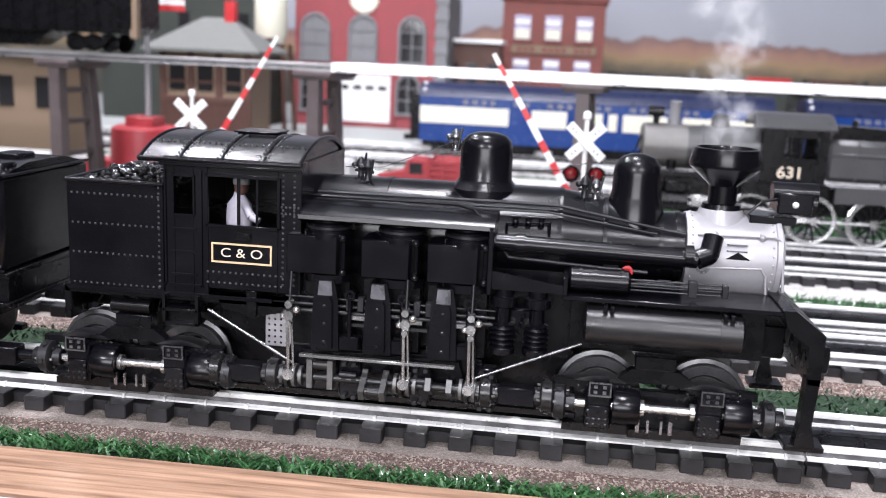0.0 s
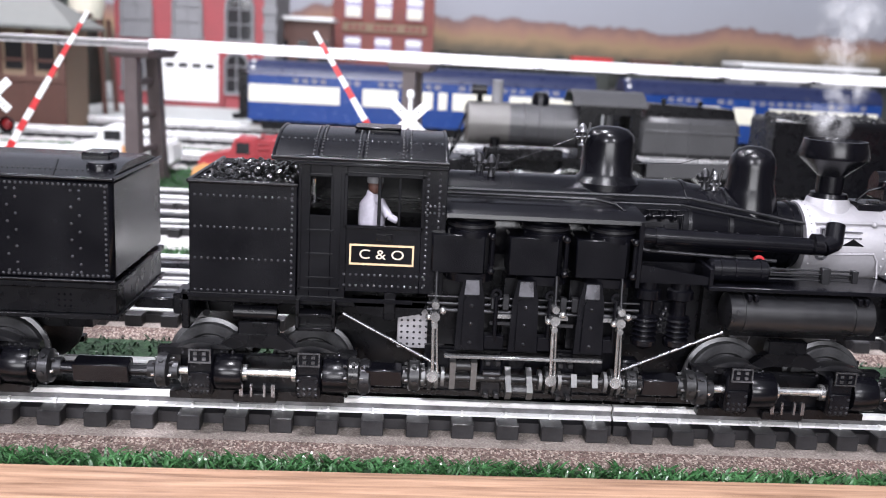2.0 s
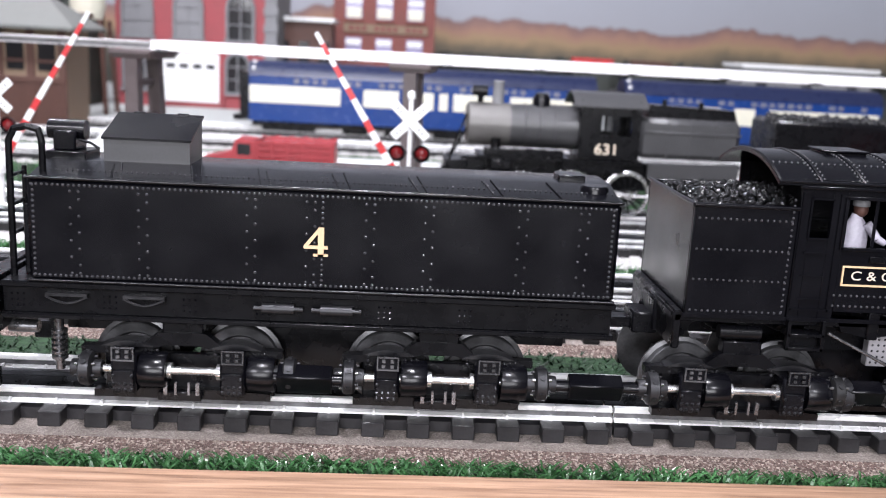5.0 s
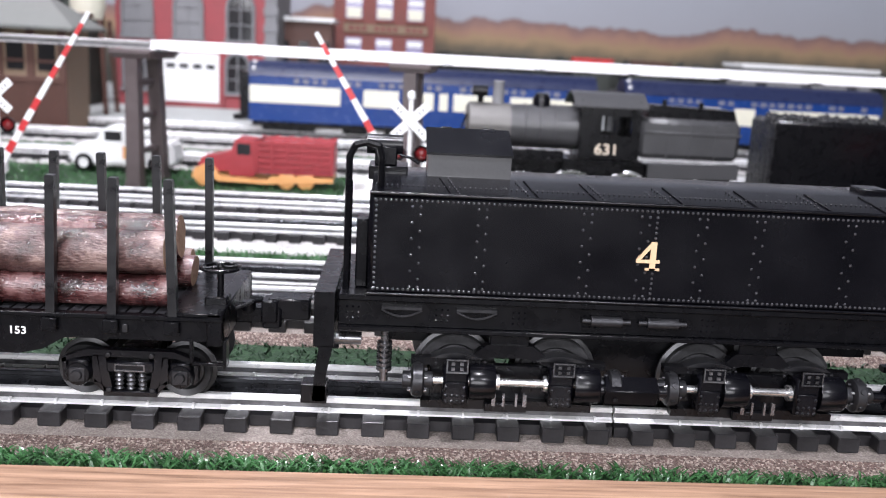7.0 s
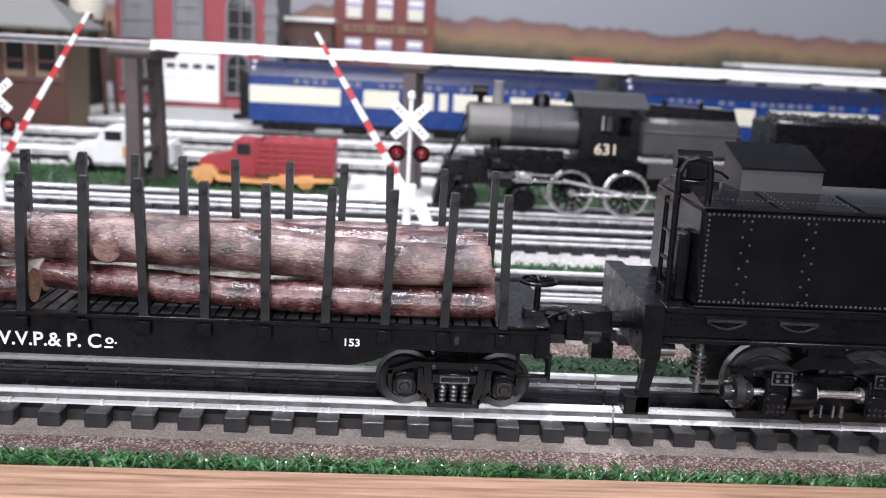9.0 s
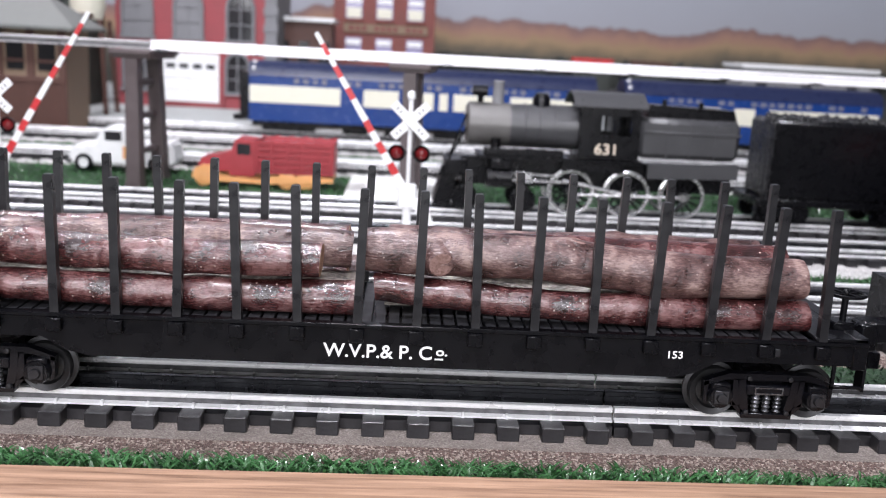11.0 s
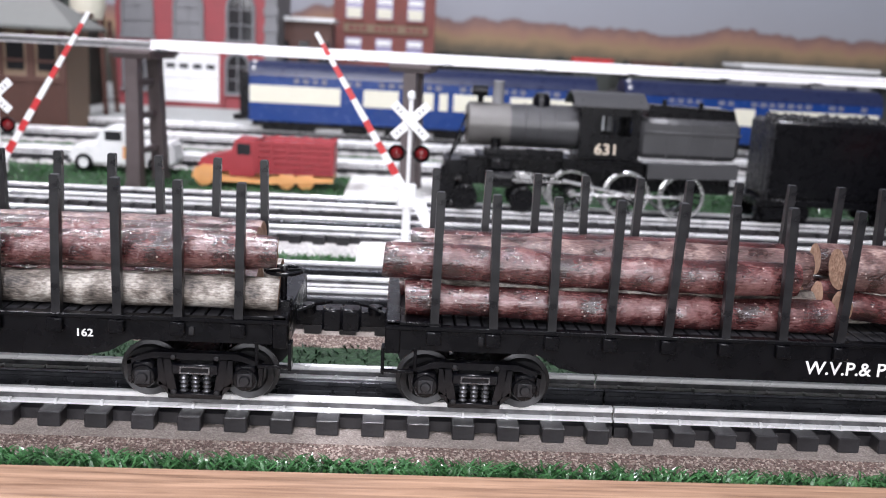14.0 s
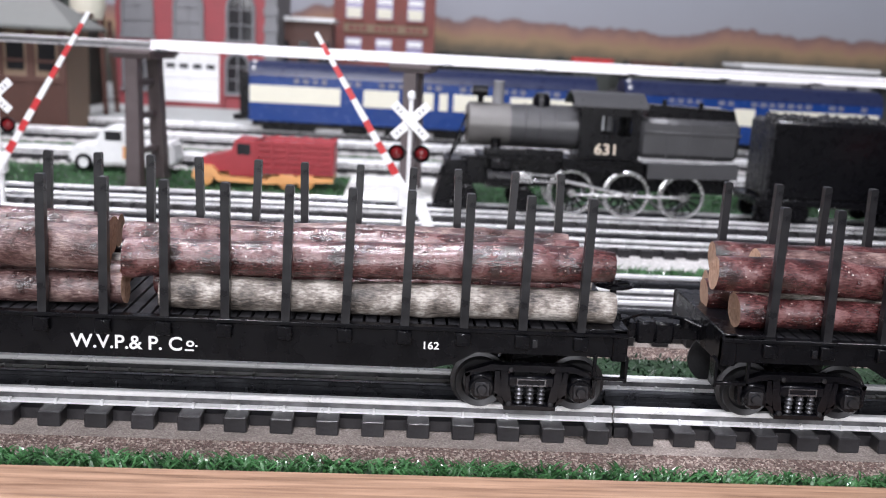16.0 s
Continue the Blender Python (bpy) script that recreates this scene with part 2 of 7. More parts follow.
def pieces(name, bm, material, parent, smooth=True):
    """Each loose piece of bm as a part of its own."""
    bm.verts.index_update()
    seen = set()
    for v in list(bm.verts):
        if v.index in seen:
            continue
        todo, group = [v], []
        seen.add(v.index)
        while todo:
            w = todo.pop()
            group.append(w)
            for e in w.link_edges:
                o = e.other_vert(w)
                if o.index not in seen:
                    seen.add(o.index)
                    todo.append(o)
        nb = bmesh.new()
        copy = {w.index: nb.verts.new(w.co) for w in group}
        for f in {f for w in group for f in w.link_faces}:
            nb.faces.new([copy[w.index] for w in f.verts]).material_index = f.material_index
        part(name, nb, material, parent, smooth=smooth)
    bm.free()


def empty(name, label, category, group="", x=0.0, y=0.0, z=0.0):
    ob = new(name)
    ob.empty_display_size = 0.01
    ob.location = (x / 1000, y / 1000, z / 1000)
    return tagged(ob, label, category, group)


def box(bm, x0, x1, y0, y1, z0, z1, bevel=0.0, mi=0):
    m = Matrix.Translation(((x0 + x1) / 2, (y0 + y1) / 2, (z0 + z1) / 2)) @ Matrix.Diagonal((abs(x1 - x0), abs(y1 - y0), abs(z1 - z0), 1))
    vs = bmesh.ops.create_cube(bm, size=1, matrix=m)["verts"]
    fs = {f for v in vs for f in v.link_faces}
    for f in fs:
        f.material_index = mi
    if bevel:
        es = list({e for v in vs for e in v.link_edges})
        for f in bmesh.ops.bevel(bm, geom=es, offset=bevel, segments=1, affect="EDGES")["faces"]:
            f.material_index = mi
    return bm


def rod(bm, a, b, r, r2=None, seg=10, mi=0):
    a, b = Vector(a), Vector(b)
    d = b - a
    m = Matrix.Translation((a + b) / 2) @ d.to_track_quat("Z", "Y").to_matrix().to_4x4()
    vs = bmesh.ops.create_cone(bm, cap_ends=True, segments=seg, radius1=r, radius2=r if r2 is None else r2, depth=d.length, matrix=m)["verts"]
    for f in {f for v in vs for f in v.link_faces}:
        f.material_index = mi
    return bm


def pipe(bm, pts, r, seg=8, mi=0):
    for a, b in zip(pts, pts[1:]):
        rod(bm, a, b, r, seg=seg, mi=mi)
    for p in pts[1:-1]:
        ball(bm, p, r, mi=mi)
    return bm


def ball(bm, c, r, mi=0, sub=2, sz=1.0):
    m = Matrix.Translation(c) @ Matrix.Diagonal((1, 1, sz, 1))
    vs = bmesh.ops.create_icosphere(bm, subdivisions=sub, radius=r, matrix=m)["verts"]
    for f in {f for v in vs for f in v.link_faces}:
        f.material_index = mi
    return bm


def lathe(bm, prof, m=None, seg=28, mi=0):
    """Turn (radius, height) pairs round the z axis of m."""
    m = m or Matrix()
    rings = []
    for r, h in prof:
        if r < 1e-6:
            rings.append([bm.verts.new(m @ Vector((0, 0, h)))])
        else:
            rings.append([bm.verts.new(m @ Vector((r * math.cos(2 * math.pi * i / seg), r * math.sin(2 * math.pi * i / seg), h))) for i in range(seg)])
    for a, b in zip(rings, rings[1:]):
        for i in range(seg):
            j = (i + 1) % seg
            q = [a[i % len(a)], a[j % len(a)], b[j % len(b)], b[i % len(b)]]
            q = list(dict.fromkeys(q))
            if len(q) > 2:
                bm.faces.new(q).material_index = mi
    return bm


def prism(bm, pts, y0, y1, mi=0):
    """Extrude an (x, z) outline from y0 to y1."""
    a = [bm.verts.new((x, y0, z)) for x, z in pts]
    b = [bm.verts.new((x, y1, z)) for x, z in pts]
    n = len(pts)
    fs = [bm.faces.new(a), bm.faces.new(list(reversed(b)))]
    for i in range(n):
        j = (i + 1) % n
        fs.append(bm.faces.new((a[j], a[i], b[i], b[j])))
    for f in fs:
        f.material_index = mi
    bmesh.ops.recalc_face_normals(bm, faces=fs)
    return bm


def rivets(pts, r=0.5, side=-1):
    """Low rivet heads on a wall that faces along y; pts are (x, y, z)."""
    bm = bmesh.new()
    for x, y, z in pts:
        c = bm.verts.new((x, y + side * r * 0.8, z))
        ring = [bm.verts.new((x + r * math.cos(k * 1.0472), y, z + r * math.sin(k * 1.0472))) for k in range(6)]
        for k in range(6):
            bm.faces.new((c, ring[k], ring[(k + 1) % 6]))
    bmesh.ops.recalc_face_normals(bm, faces=bm.faces)
    return bm


def line_pts(x0, z0, x1, z1, step, y):
    n = max(1, round(math.hypot(x1 - x0, z1 - z0) / step))
    return [(x0 + (x1 - x0) * i / n, y, z0 + (z1 - z0) * i / n) for i in range(n + 1)]


def lettering(text, size, x, y, z, material, parent, name="lettering", wide=1.0, bold=0.0):
    """Raised paint letters that face the -y side, centred at (x, z)."""
    cu = bpy.data.curves.new(name, "FONT")
    cu.body, cu.size, cu.extrude, cu.align_x, cu.align_y, cu.offset = text, size * 1.4, 0.04, "CENTER", "CENTER", bold
    tmp = bpy.data.objects.new(name, cu)
    scene.collection.objects.link(tmp)
    me = bpy.data.meshes.new_from_object(tmp.evaluated_get(bpy.context.evaluated_depsgraph_get()))
    bpy.data.objects.remove(tmp)
    me.transform(Matrix.Translation((x / 1000, y / 1000, z / 1000)) @ Matrix.Rotation(math.pi / 2, 4, "X") @ Matrix.Diagonal((wide / 1000, 0.001, 0.001, 1)))
    me.materials.clear()
    me.materials.append(material)
    ob = new(name, me)
    ob.parent = parent
    return ob


def structure(name, bm, material, label="", smooth=False):
    return tagged(part(name, bm, material, None, label, smooth), kind="structure")


B = bmesh.new


# ---- the room ----
structure("floor", box(B(), -3000, 3000, -3000, 2100, -1000, -950), FLOOR)
structure("ceiling", box(B(), -3000, 3000, -3000, 2100, 1500, 1560), PLASTER)
structure("wall_west", box(B(), -3060, -3000, -3000, 2100, -950, 1500), DARK_WALL)
structure("wall_east", box(B(), 3000, 3060, -3000, 2100, -950, 1500), DARK_WALL)
bm = B()
for x0, x1, z0, z1 in ((-3060, -1150, -950, 1500), (850, 3060, -950, 1500), (-1150, 850, -950, 130), (-1150, 850, 1000, 1500)):
    box(bm, x0, x1, -3060, -3000, z0, z1)
structure("wall_south", bm, DARK_WALL)
window = tagged(new("window_1"), "white-framed window", kind="structure")
for x0, x1, z0, z1 in ((-1200, -1150, 80, 1050), (850, 900, 80, 1050), (-1150, 850, 1000, 1050), (-1150, 850, 80, 130)):
    part("window_frame", box(B(), x0, x1, -3000, -2985, z0, z1, 2), WHITE, window, smooth=False)
part("window_sill", box(B(), -1220, 920, -2984, -2930, 70, 95, 3), WHITE, window, smooth=False)


def mural_material():
    """Painted desert hills under a pale sky, by height over a ragged ridge line."""
    m = bpy.data.materials.new("painted_mural")
    m.use_nodes = True
    n, l = m.node_tree.nodes, m.node_tree.links
    b = n["Principled BSDF"]
    tc = n.new("ShaderNodeTexCoord")
    sep = n.new("ShaderNodeSeparateXYZ")
    l.new(tc.outputs["Object"], sep.inputs[0])

    def ridge(scale, seed, amount):
        mp = n.new("ShaderNodeMapping")
        mp.inputs["Scale"].default_value = (scale, 0, 0)
        mp.inputs["Location"].default_value = (seed, 0.3, 0.7)
        l.new(tc.outputs["Object"], mp.inputs["Vector"])
        t = n.new("ShaderNodeTexNoise")
        t.inputs["Scale"].default_value, t.inputs["Detail"].default_value = 1.0, 4
        l.new(mp.outputs[0], t.inputs["Vector"])
        a = n.new("ShaderNodeMath")
        a.operation = "MULTIPLY_ADD"
        l.new(t.outputs["Fac"], a.inputs[0])
        a.inputs[1].default_value = -amount
        l.new(sep.outputs[2], a.inputs[2])
        return a.outputs[0]

    wash = n.new("ShaderNodeTexNoise")
    wash.inputs["Scale"].default_value, wash.inputs["Detail"].default_value = 17, 8
    l.new(tc.outputs["Object"], wash.inputs["Vector"])
    ramp = n.new("ShaderNodeValToRGB")
    stops = [(0.0, (0.06, 0.06, 0.05)), (0.36, (0.11, 0.1, 0.08)), (0.43, (0.2, 0.16, 0.11)), (0.52, (0.42, 0.29, 0.17)), (0.59, (0.42, 0.24, 0.18)), (0.665, (0.27, 0.17, 0.16)), (0.69, (0.45, 0.46, 0.51)), (1.0, (0.47, 0.49, 0.55))]
    while len(ramp.color_ramp.elements) < len(stops):
        ramp.color_ramp.elements.new(0.5)
    for e, (p, c) in zip(ramp.color_ramp.elements, stops):
        e.position, e.color = p, (*c, 1)
    h = ridge(6.5, 3.1, 0.085)
    mr = n.new("ShaderNodeMapRange")
    mr.inputs["From Min"].default_value, mr.inputs["From Max"].default_value = 0.0, 0.275
    l.new(h, mr.inputs["Value"])
    mix = n.new("ShaderNodeMath")
    mix.operation = "MULTIPLY_ADD"
    l.new(wash.outputs["Fac"], mix.inputs[0])
    mix.inputs[1].default_value = 0.16
    l.new(mr.outputs[0], mix.inputs[2])
    l.new(mix.outputs[0], ramp.inputs[0])
    l.new(ramp.outputs[0], b.inputs["Base Color"])
    b.inputs["Roughness"].default_value = 0.7
    return m


structure("wall_north", box(B(), -3060, 3060, 2100, 2160, -950, 1500), PLASTER)
structure("backdrop", box(B(), -2600, 2600, 2090, 2097, -20, 1100), mural_material(), "painted desert hills under a pale sky")

# ---- the layout table ----
structure("ground", box(B(), -2600, 2600, -52, 2088, -30, 2), TABLE_GREEN)
edge = structure("table_edge", box(B(), -2600, 2600, -86, -54.6, -60, 4.5, 1.0), OAK, "varnished oak edge board of the layout table")
edge.rotation_euler = (0, 0, 0.012)
bm = B()
box(bm, -2600, 2600, -93, -87.3, -60, 3.0, 0.6)
box(bm, -2600, 2600, -130, -93.2, -60, -4, 0.6, 1)
structure("trim", bm, [RAIL, BLACK_PLASTIC], "metal trim along the table edge").rotation_euler = (0, 0, 0.012)
for x0, x1, y0, y1, mm, nm in ((-2600, 2600, -40, 40, CORK, "roadbed"), (-2600, 2600, 84, 216, CORK, "roadbed"), (-2600, 2600, 272, 452, PALE_BED, "roadbed"),
                               (-2600, 2600, 640, 700, PALE_BED, "roadbed"), (-2600, 2600, 820, 1090, PALE_BED, "roadbed")):
    bm = B()
    prism(bm, [(y0 - 4, 2.0), (y0 + 6, 5.0), (y1 - 6, 5.0), (y1 + 4, 2.0)], 0, 1)
    for v in bm.verts:
        v.co = Vector((x0 if v.co.y < 0.5 else x1, v.co.x, v.co.z))
    bmesh.ops.recalc_face_normals(bm, faces=bm.faces)
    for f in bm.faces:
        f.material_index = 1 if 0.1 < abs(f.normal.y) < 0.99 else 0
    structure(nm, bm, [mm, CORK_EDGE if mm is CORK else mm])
structure("pavement", box(B(), -1500, 1900, 1130, 2080, 2, 7, 1), CONCRETE)
structure("road", box(B(), -4, 62, 222, 292, 2, 8.5, 0.8), WHITE_ROAD, "white crossing planks between the tracks")
structure("road", box(B(), -30, 90, 465, 640, 2, 5, 0.8), WHITE_ROAD)


def grass(name, x0, x1, y0, y1, count, h, material):
    rnd = random.Random(name + str(y0))
    verts, faces = [], []
    for _ in range(count):
        x, y = rnd.uniform(x0, x1), rnd.uniform(y0, y1)
        a, ln, w = rnd.uniform(0, 6.283), rnd.uniform(0.6, 1.3) * h, rnd.uniform(0.3, 0.75)
        lx, ly = math.cos(a) * ln * 1.3, math.sin(a) * ln * 0.4
        px, py = -math.sin(a) * w, math.cos(a) * w
        i = len(verts)
        verts += [((x - px) / 1000, (y - py) / 1000, 0.0018), ((x + px) / 1000, (y + py) / 1000, 0.0018),
                  ((x + lx * 0.6 + px * 0.7) / 1000, (y + ly * 0.6 + py * 0.7) / 1000, 0.002 + ln * 0.00055),
                  ((x + lx * 0.6 - px * 0.7) / 1000, (y + ly * 0.6 - py * 0.7) / 1000, 0.002 + ln * 0.00055),
                  ((x + lx) / 1000, (y + ly) / 1000, 0.002 + ln * 0.0007)]
        faces += [(i, i + 1, i + 2, i + 3), (i + 3, i + 2, i + 4)]
    me = bpy.data.meshes.new(name)
    me.from_pydata(verts, [], faces)
    me.materials.append(material)
    return tagged(new(name, me), "short shiny green plastic grass blades", "grass", kind="stuff")


GRASS = mat("shiny_plastic_grass", (0.045, 0.125, 0.045), 0.22, var=0.85, scale=120, fine=700)
grass("grass", -420, 560, -53, -43.5, 6500, 4.4, GRASS)
# strip behind the near track: the train's shade is put into this darker green
GRASS_SHADED = mat("shaded_plastic_grass", (0.014, 0.038, 0.016), 0.4, var=0.6, scale=120, fine=700)
grass("grass", -500, 700, 44, 82, 4000, 3.2, GRASS_SHADED)
grass("grass", -500, -5, 220, 268, 5000, 4.5, GRASS)
grass("grass", 63, 700, 220, 268, 5000, 4.5, GRASS)
grass("grass", -500, 500, 460, 640, 9000, 5, GRASS)
grass("grass", -900, 100, 702, 815, 7000, 5, GRASS)


# ---- tracks ----
def rail_mesh(bm, x0, x1, y, z0, h=5.3, mi=0):
    sec = [(-2.5, 0), (2.5, 0), (2.5, 0.7), (0.7, 1.3), (0.7, h - 2.2), (1.45, h - 1.7), (1.45, h - 0.3), (1.1, h), (-1.1, h), (-1.45, h - 0.3), (-1.45, h - 1.7), (-0.7, h - 2.2), (-0.7, 1.3), (-2.5, 0.7)]
    a = [bm.verts.new((x0, y + p, z0 + q)) for p, q in sec]
    b = [bm.verts.new((x1, y + p, z0 + q)) for p, q in sec]
    fs = [bm.faces.new(a), bm.faces.new(b)]
    for i in range(len(sec)):
        j = (i + 1) % len(sec)
        fs.append(bm.faces.new((a[i], a[j], b[j], b[i])))
    for k, f in enumerate(fs):
        f.material_index = 1 if k in (5, 13) else mi
    bmesh.ops.recalc_face_normals(bm, faces=fs)


def tie_mesh(length):
    bm = B()
    box(bm, -4.1, 4.1, -length / 2, length / 2, 0, 5.7, 0.35)
    return part("tie", bm, TIE, smooth=False)


def track(y, runs, tie_len, label, ties, centre=RAIL_CENTRE, web=True):
    """runs: (x0, x1) stretches of rail; ties: their x places."""
    tr = empty("model_track", label, "train track", "tracks of the layout", 0, y, 5.0)
    for k, yy in enumerate((-17, 0, 17)):
        for x0, x1 in runs:
            bm = B()
            rail_mesh(bm, x0, x1, yy, 5.7)
            if abs(y) < 10:
                for x in ties:
                    if x0 < x < x1:
                        for s in (-1, 1):
                            box(bm, x - 0.45, x + 0.45, yy + s * 1.5, yy + s * 3.0, 5.7, 7.6)
            part("centre_rail" if k == 1 else "rail", bm, [centre, centre] if k == 1 else [RAIL, SHADED_TARNISH], tr, smooth=False)
    if web:
        bm = B()
        for x0, x1 in runs:
            for yy in (-18, 18):
                box(bm, x0, x1, yy - 2.5, yy + 2.5, 0.3, 4.2)
        pieces("tie_web", bm, TIE, tr, False)
    first = tie_mesh(tie_len)
    first.parent = tr
    first.location = (ties[0] / 1000, 0, 0)
    for x in ties[1:]:
        o = new("tie", first.data)
        o.parent = tr
        o.location = (x / 1000, 0, 0)
    return tr


near_ties = [k * 16.4 for k in range(-26, 7)] + [115 + k * 15.4 for k in range(0, 30)]
track(0, [(-440, 105.0), (105.8, 600)], 54, "near straight tinplate track with bright outer rails and black ties", near_ties)
track(118, [(-520, 800)], 54, "bright tinplate track with black ties on cork", [k * 17.0 for k in range(-30, 47)])
track(178, [(-520, 800)], 50, "bright siding track laid close beside another", [k * 17.0 + 8 for k in range(-30, 47)])
track(317, [(-650, 900)], 54, "bright tinplate track on pale ballast", [k * 16.4 for k in range(-39, 55)])
track(412, [(-650, 900)], 54, "bright tinplate track under the dark steam engine", [k * 16.4 + 5 for k in range(-39, 55)])
track(670, [(-900, 1000)], 54, "tinplate track on pale ballast in the distance", [k * 20 for k in range(-45, 50)], RAIL)
track(860, [(-900, 1200)], 54, "tinplate track beside the blue train", [k * 20 for k in range(-45, 60)], RAIL)
track(1010, [(-1000, 1400)], 54, "tinplate track under the blue train", [k * 20 for k in range(-50, 70)], RAIL)

TRAIN, WHEELS, SHAFTS = [], [], []
ALONG_X = Matrix.Rotation(math.pi / 2, 4, "Y")


def wheelset(parent, x, z, r, gauge=17.5, width=4.0, rim=WHEEL_RIM):
    """Two flanged wheels on an axle; they turn as one piece."""
    bm = B()
    for s in (-1, 1):
        m = Matrix.Translation((0, s * gauge, 0)) @ Matrix.Rotation(-s * math.pi / 2, 4, "X")
        lathe(bm, [(0, width * 0.9), (r * 0.2, width * 0.9), (r * 0.24, width * 0.55), (r * 0.66, width * 0.4), (r * 0.74, width * 0.85), (r * 0.97, width), (r, width * 0.9), (r, 0.8), (r + 1.5, 0.4), (r + 1.5, -0.6), (r * 0.4, -0.6), (0, -0.6)], m, 32)
    rod(bm, (0, -gauge - 3, 0), (0, gauge + 3, 0), 1.6)
    ob = part("wheelset", bm, rim, parent)
    ob.location = (x / 1000, 0, z / 1000)
    WHEELS.append((ob, r / 1000))
    return ob


def joint(bm, x, r, dark, bright):
    """Universal joint on a shaft along x: a slotted ring between two yokes, with pins and bolts."""
    along = Matrix.Translation((x, 0, 0)) @ ALONG_X
    lathe(bm, [(2.2, -5.4), (3.0, -5.2), (3.2, -2.4), (r - 0.8, -2.2), (r, -1.6), (r, 1.6), (r - 0.8, 2.2), (3.2, 2.4), (3.0, 5.2), (2.2, 5.4)], along, 22, dark)
    for k in range(6):
        a = k * math.pi / 3
        c, d = math.cos(a), math.sin(a)
        rod(bm, (x, (r - 1.5) * c, (r - 1.5) * d), (x, (r + 0.5) * c, (r + 0.5) * d), 0.9, seg=8, mi=dark)
        rod(bm, (x - 3.4, 4 * c, 4 * d), (x + 3.4, 4 * c, 4 * d), 0.5, seg=6, mi=bright if k % 2 else dark)


def geared_truck(parent, xc, wb=37.0, name="truck"):
    """Shay truck: arched side frames, journal boxes, a line of shaft covers on the near side."""
    tr = new(name)
    tr.parent = parent
    tr.location = (xc / 1000, 0, 0)
    h = wb / 2
    for s in (-1, 1):
        bm = B()
        y0, y1 = (s * 26, s * 30)
        out = [(-h - 16, 37), (-h + 4, 37.5), (-8, 42.5), (8, 42.5), (h - 4, 37.5), (h + 16, 37), (h + 16, 34.5), (h - 2, 34.5), (6, 38), (-6, 38), (-h + 2, 34.5), (-h - 16, 34.5)]
        prism(bm, out, y0, y1)
        box(bm, -7, 7, s * 24, s * 29, 42, 47, 0.4)
        prism(bm, [(-h - 12, 21), (-h + 2, 22), (h - 2, 22), (h + 12, 21), (h + 12, 18.5), (-h - 12, 18.5)], y0, y1)
        part("side_frame", bm, BLACK_PLASTIC, tr)
    part("backing_plate", box(B(), -h - 9, h + 13, -26.5, -23.5, 19, 34, 0.4), BLACK_PLASTIC, tr)
    for cx in (-h, h):
        bm = B()
        box(bm, cx - 4.6, cx + 4.2, -35.4, -26, 21.8, 35.8, 0.8)
        box(bm, cx - 3.9, cx + 3.3, -36.2, -35.4, 22.6, 30.5, 0.3)
        part("journal_box", bm, BLACK, tr)
        bm = B()
        prism(bm, [(cx - 9 + 1.5 * k, 37.4 + 2.2 * math.sin(math.pi * k / 12)) for k in range(13)], -31, -25)
        part("spring_cap", bm, GREY_SILL, tr)
        pieces("bolt_head", rivets([(cx - 0.5 + a, -36.2, b) for a in (-3, -1, 1, 3) for b in (23.6, 25.6)] + [(cx + a, -36.2, 28.6) for a in (-3.6, 2.6)] + [(cx + 6 + a, -30.2, 36) for a in (0, 2, 4)] + [(cx - 7.2, -30.2, b) for b in (35.2, 36.8)], 0.65), DARK_IRON, tr)
        bm = B()
        box(bm, cx - 3.6, cx + 3.6, -36.8, -35.0, 34.3, 39.0, 0.2)
        part("cap_plate", bm, BLACK, tr)
        bm = B()
        for a, b, c, d in ((-3.8, 3.8, 38.7, 39.2), (-3.8, 3.8, 34.2, 34.7), (-3.8, -3.3, 34.6, 38.8), (3.3, 3.8, 34.6, 38.8)):
            box(bm, cx + a, cx + b, -37.4, -36.7, c, d)
        for a in (-1.5, 1.5):
            for b in (35.7, 37.6):
                box(bm, cx + a - 0.6, cx + a + 0.6, -37.5, -36.7, b - 0.5, b + 0.5)
        part("cap_frame", bm, NICKEL, tr)
        bm = B()
        lathe(bm, [(0, cx + 4.6), (6.2, cx + 4.6), (6.4, cx + 5), (6.4, cx + 13.2), (6.0, cx + 13.8), (0, cx + 13.8)], Matrix.Translation((0, -30.5, 29.2)) @ ALONG_X, 26)
        box(bm, cx + 8, cx + 11, -33, -31, 33.5, 35.2, 0.2)
        part("gear_case", bm, BLACK, tr)
    bm = B()
    box(bm, -8, 7, -33, -31, 18.8, 22, 0.3)
    part("brake_block", bm, BLACK_PLASTIC, tr)
    bm = B()
    for k, w in ((-5, 1.3), (-1.5, 0.8), (3, 0.8), (6, 1.3)):
        box(bm, k - w / 2, k + w / 2, -34.2, -33, 21.5, 26)
    part("brake_spring", bm, NICKEL, tr)
    shaft = B()
    rod(shaft, (-h - 16, 0, 0), (h + 18, 0, 0), 1.45, seg=14, mi=1)
    for cx in (-h + 14, h - 6.2):
        rod(shaft, (cx, 0, 0), (cx + 1.4, 0, 0), 2.9, seg=14, mi=1)
    for cx in (-h - 13.5, h + 19):
        joint(shaft, cx, 5.9, 0, 1)
    sh = part("line_shaft", shaft, [DARK_IRON, STEEL], tr)
    sh.location = (0, -0.0315, 0.0294)
    SHAFTS.append((sh, 0.006))
    for cx in (-h, h):
        wheelset(tr, cx, 29.6, 13.6)
    return tr


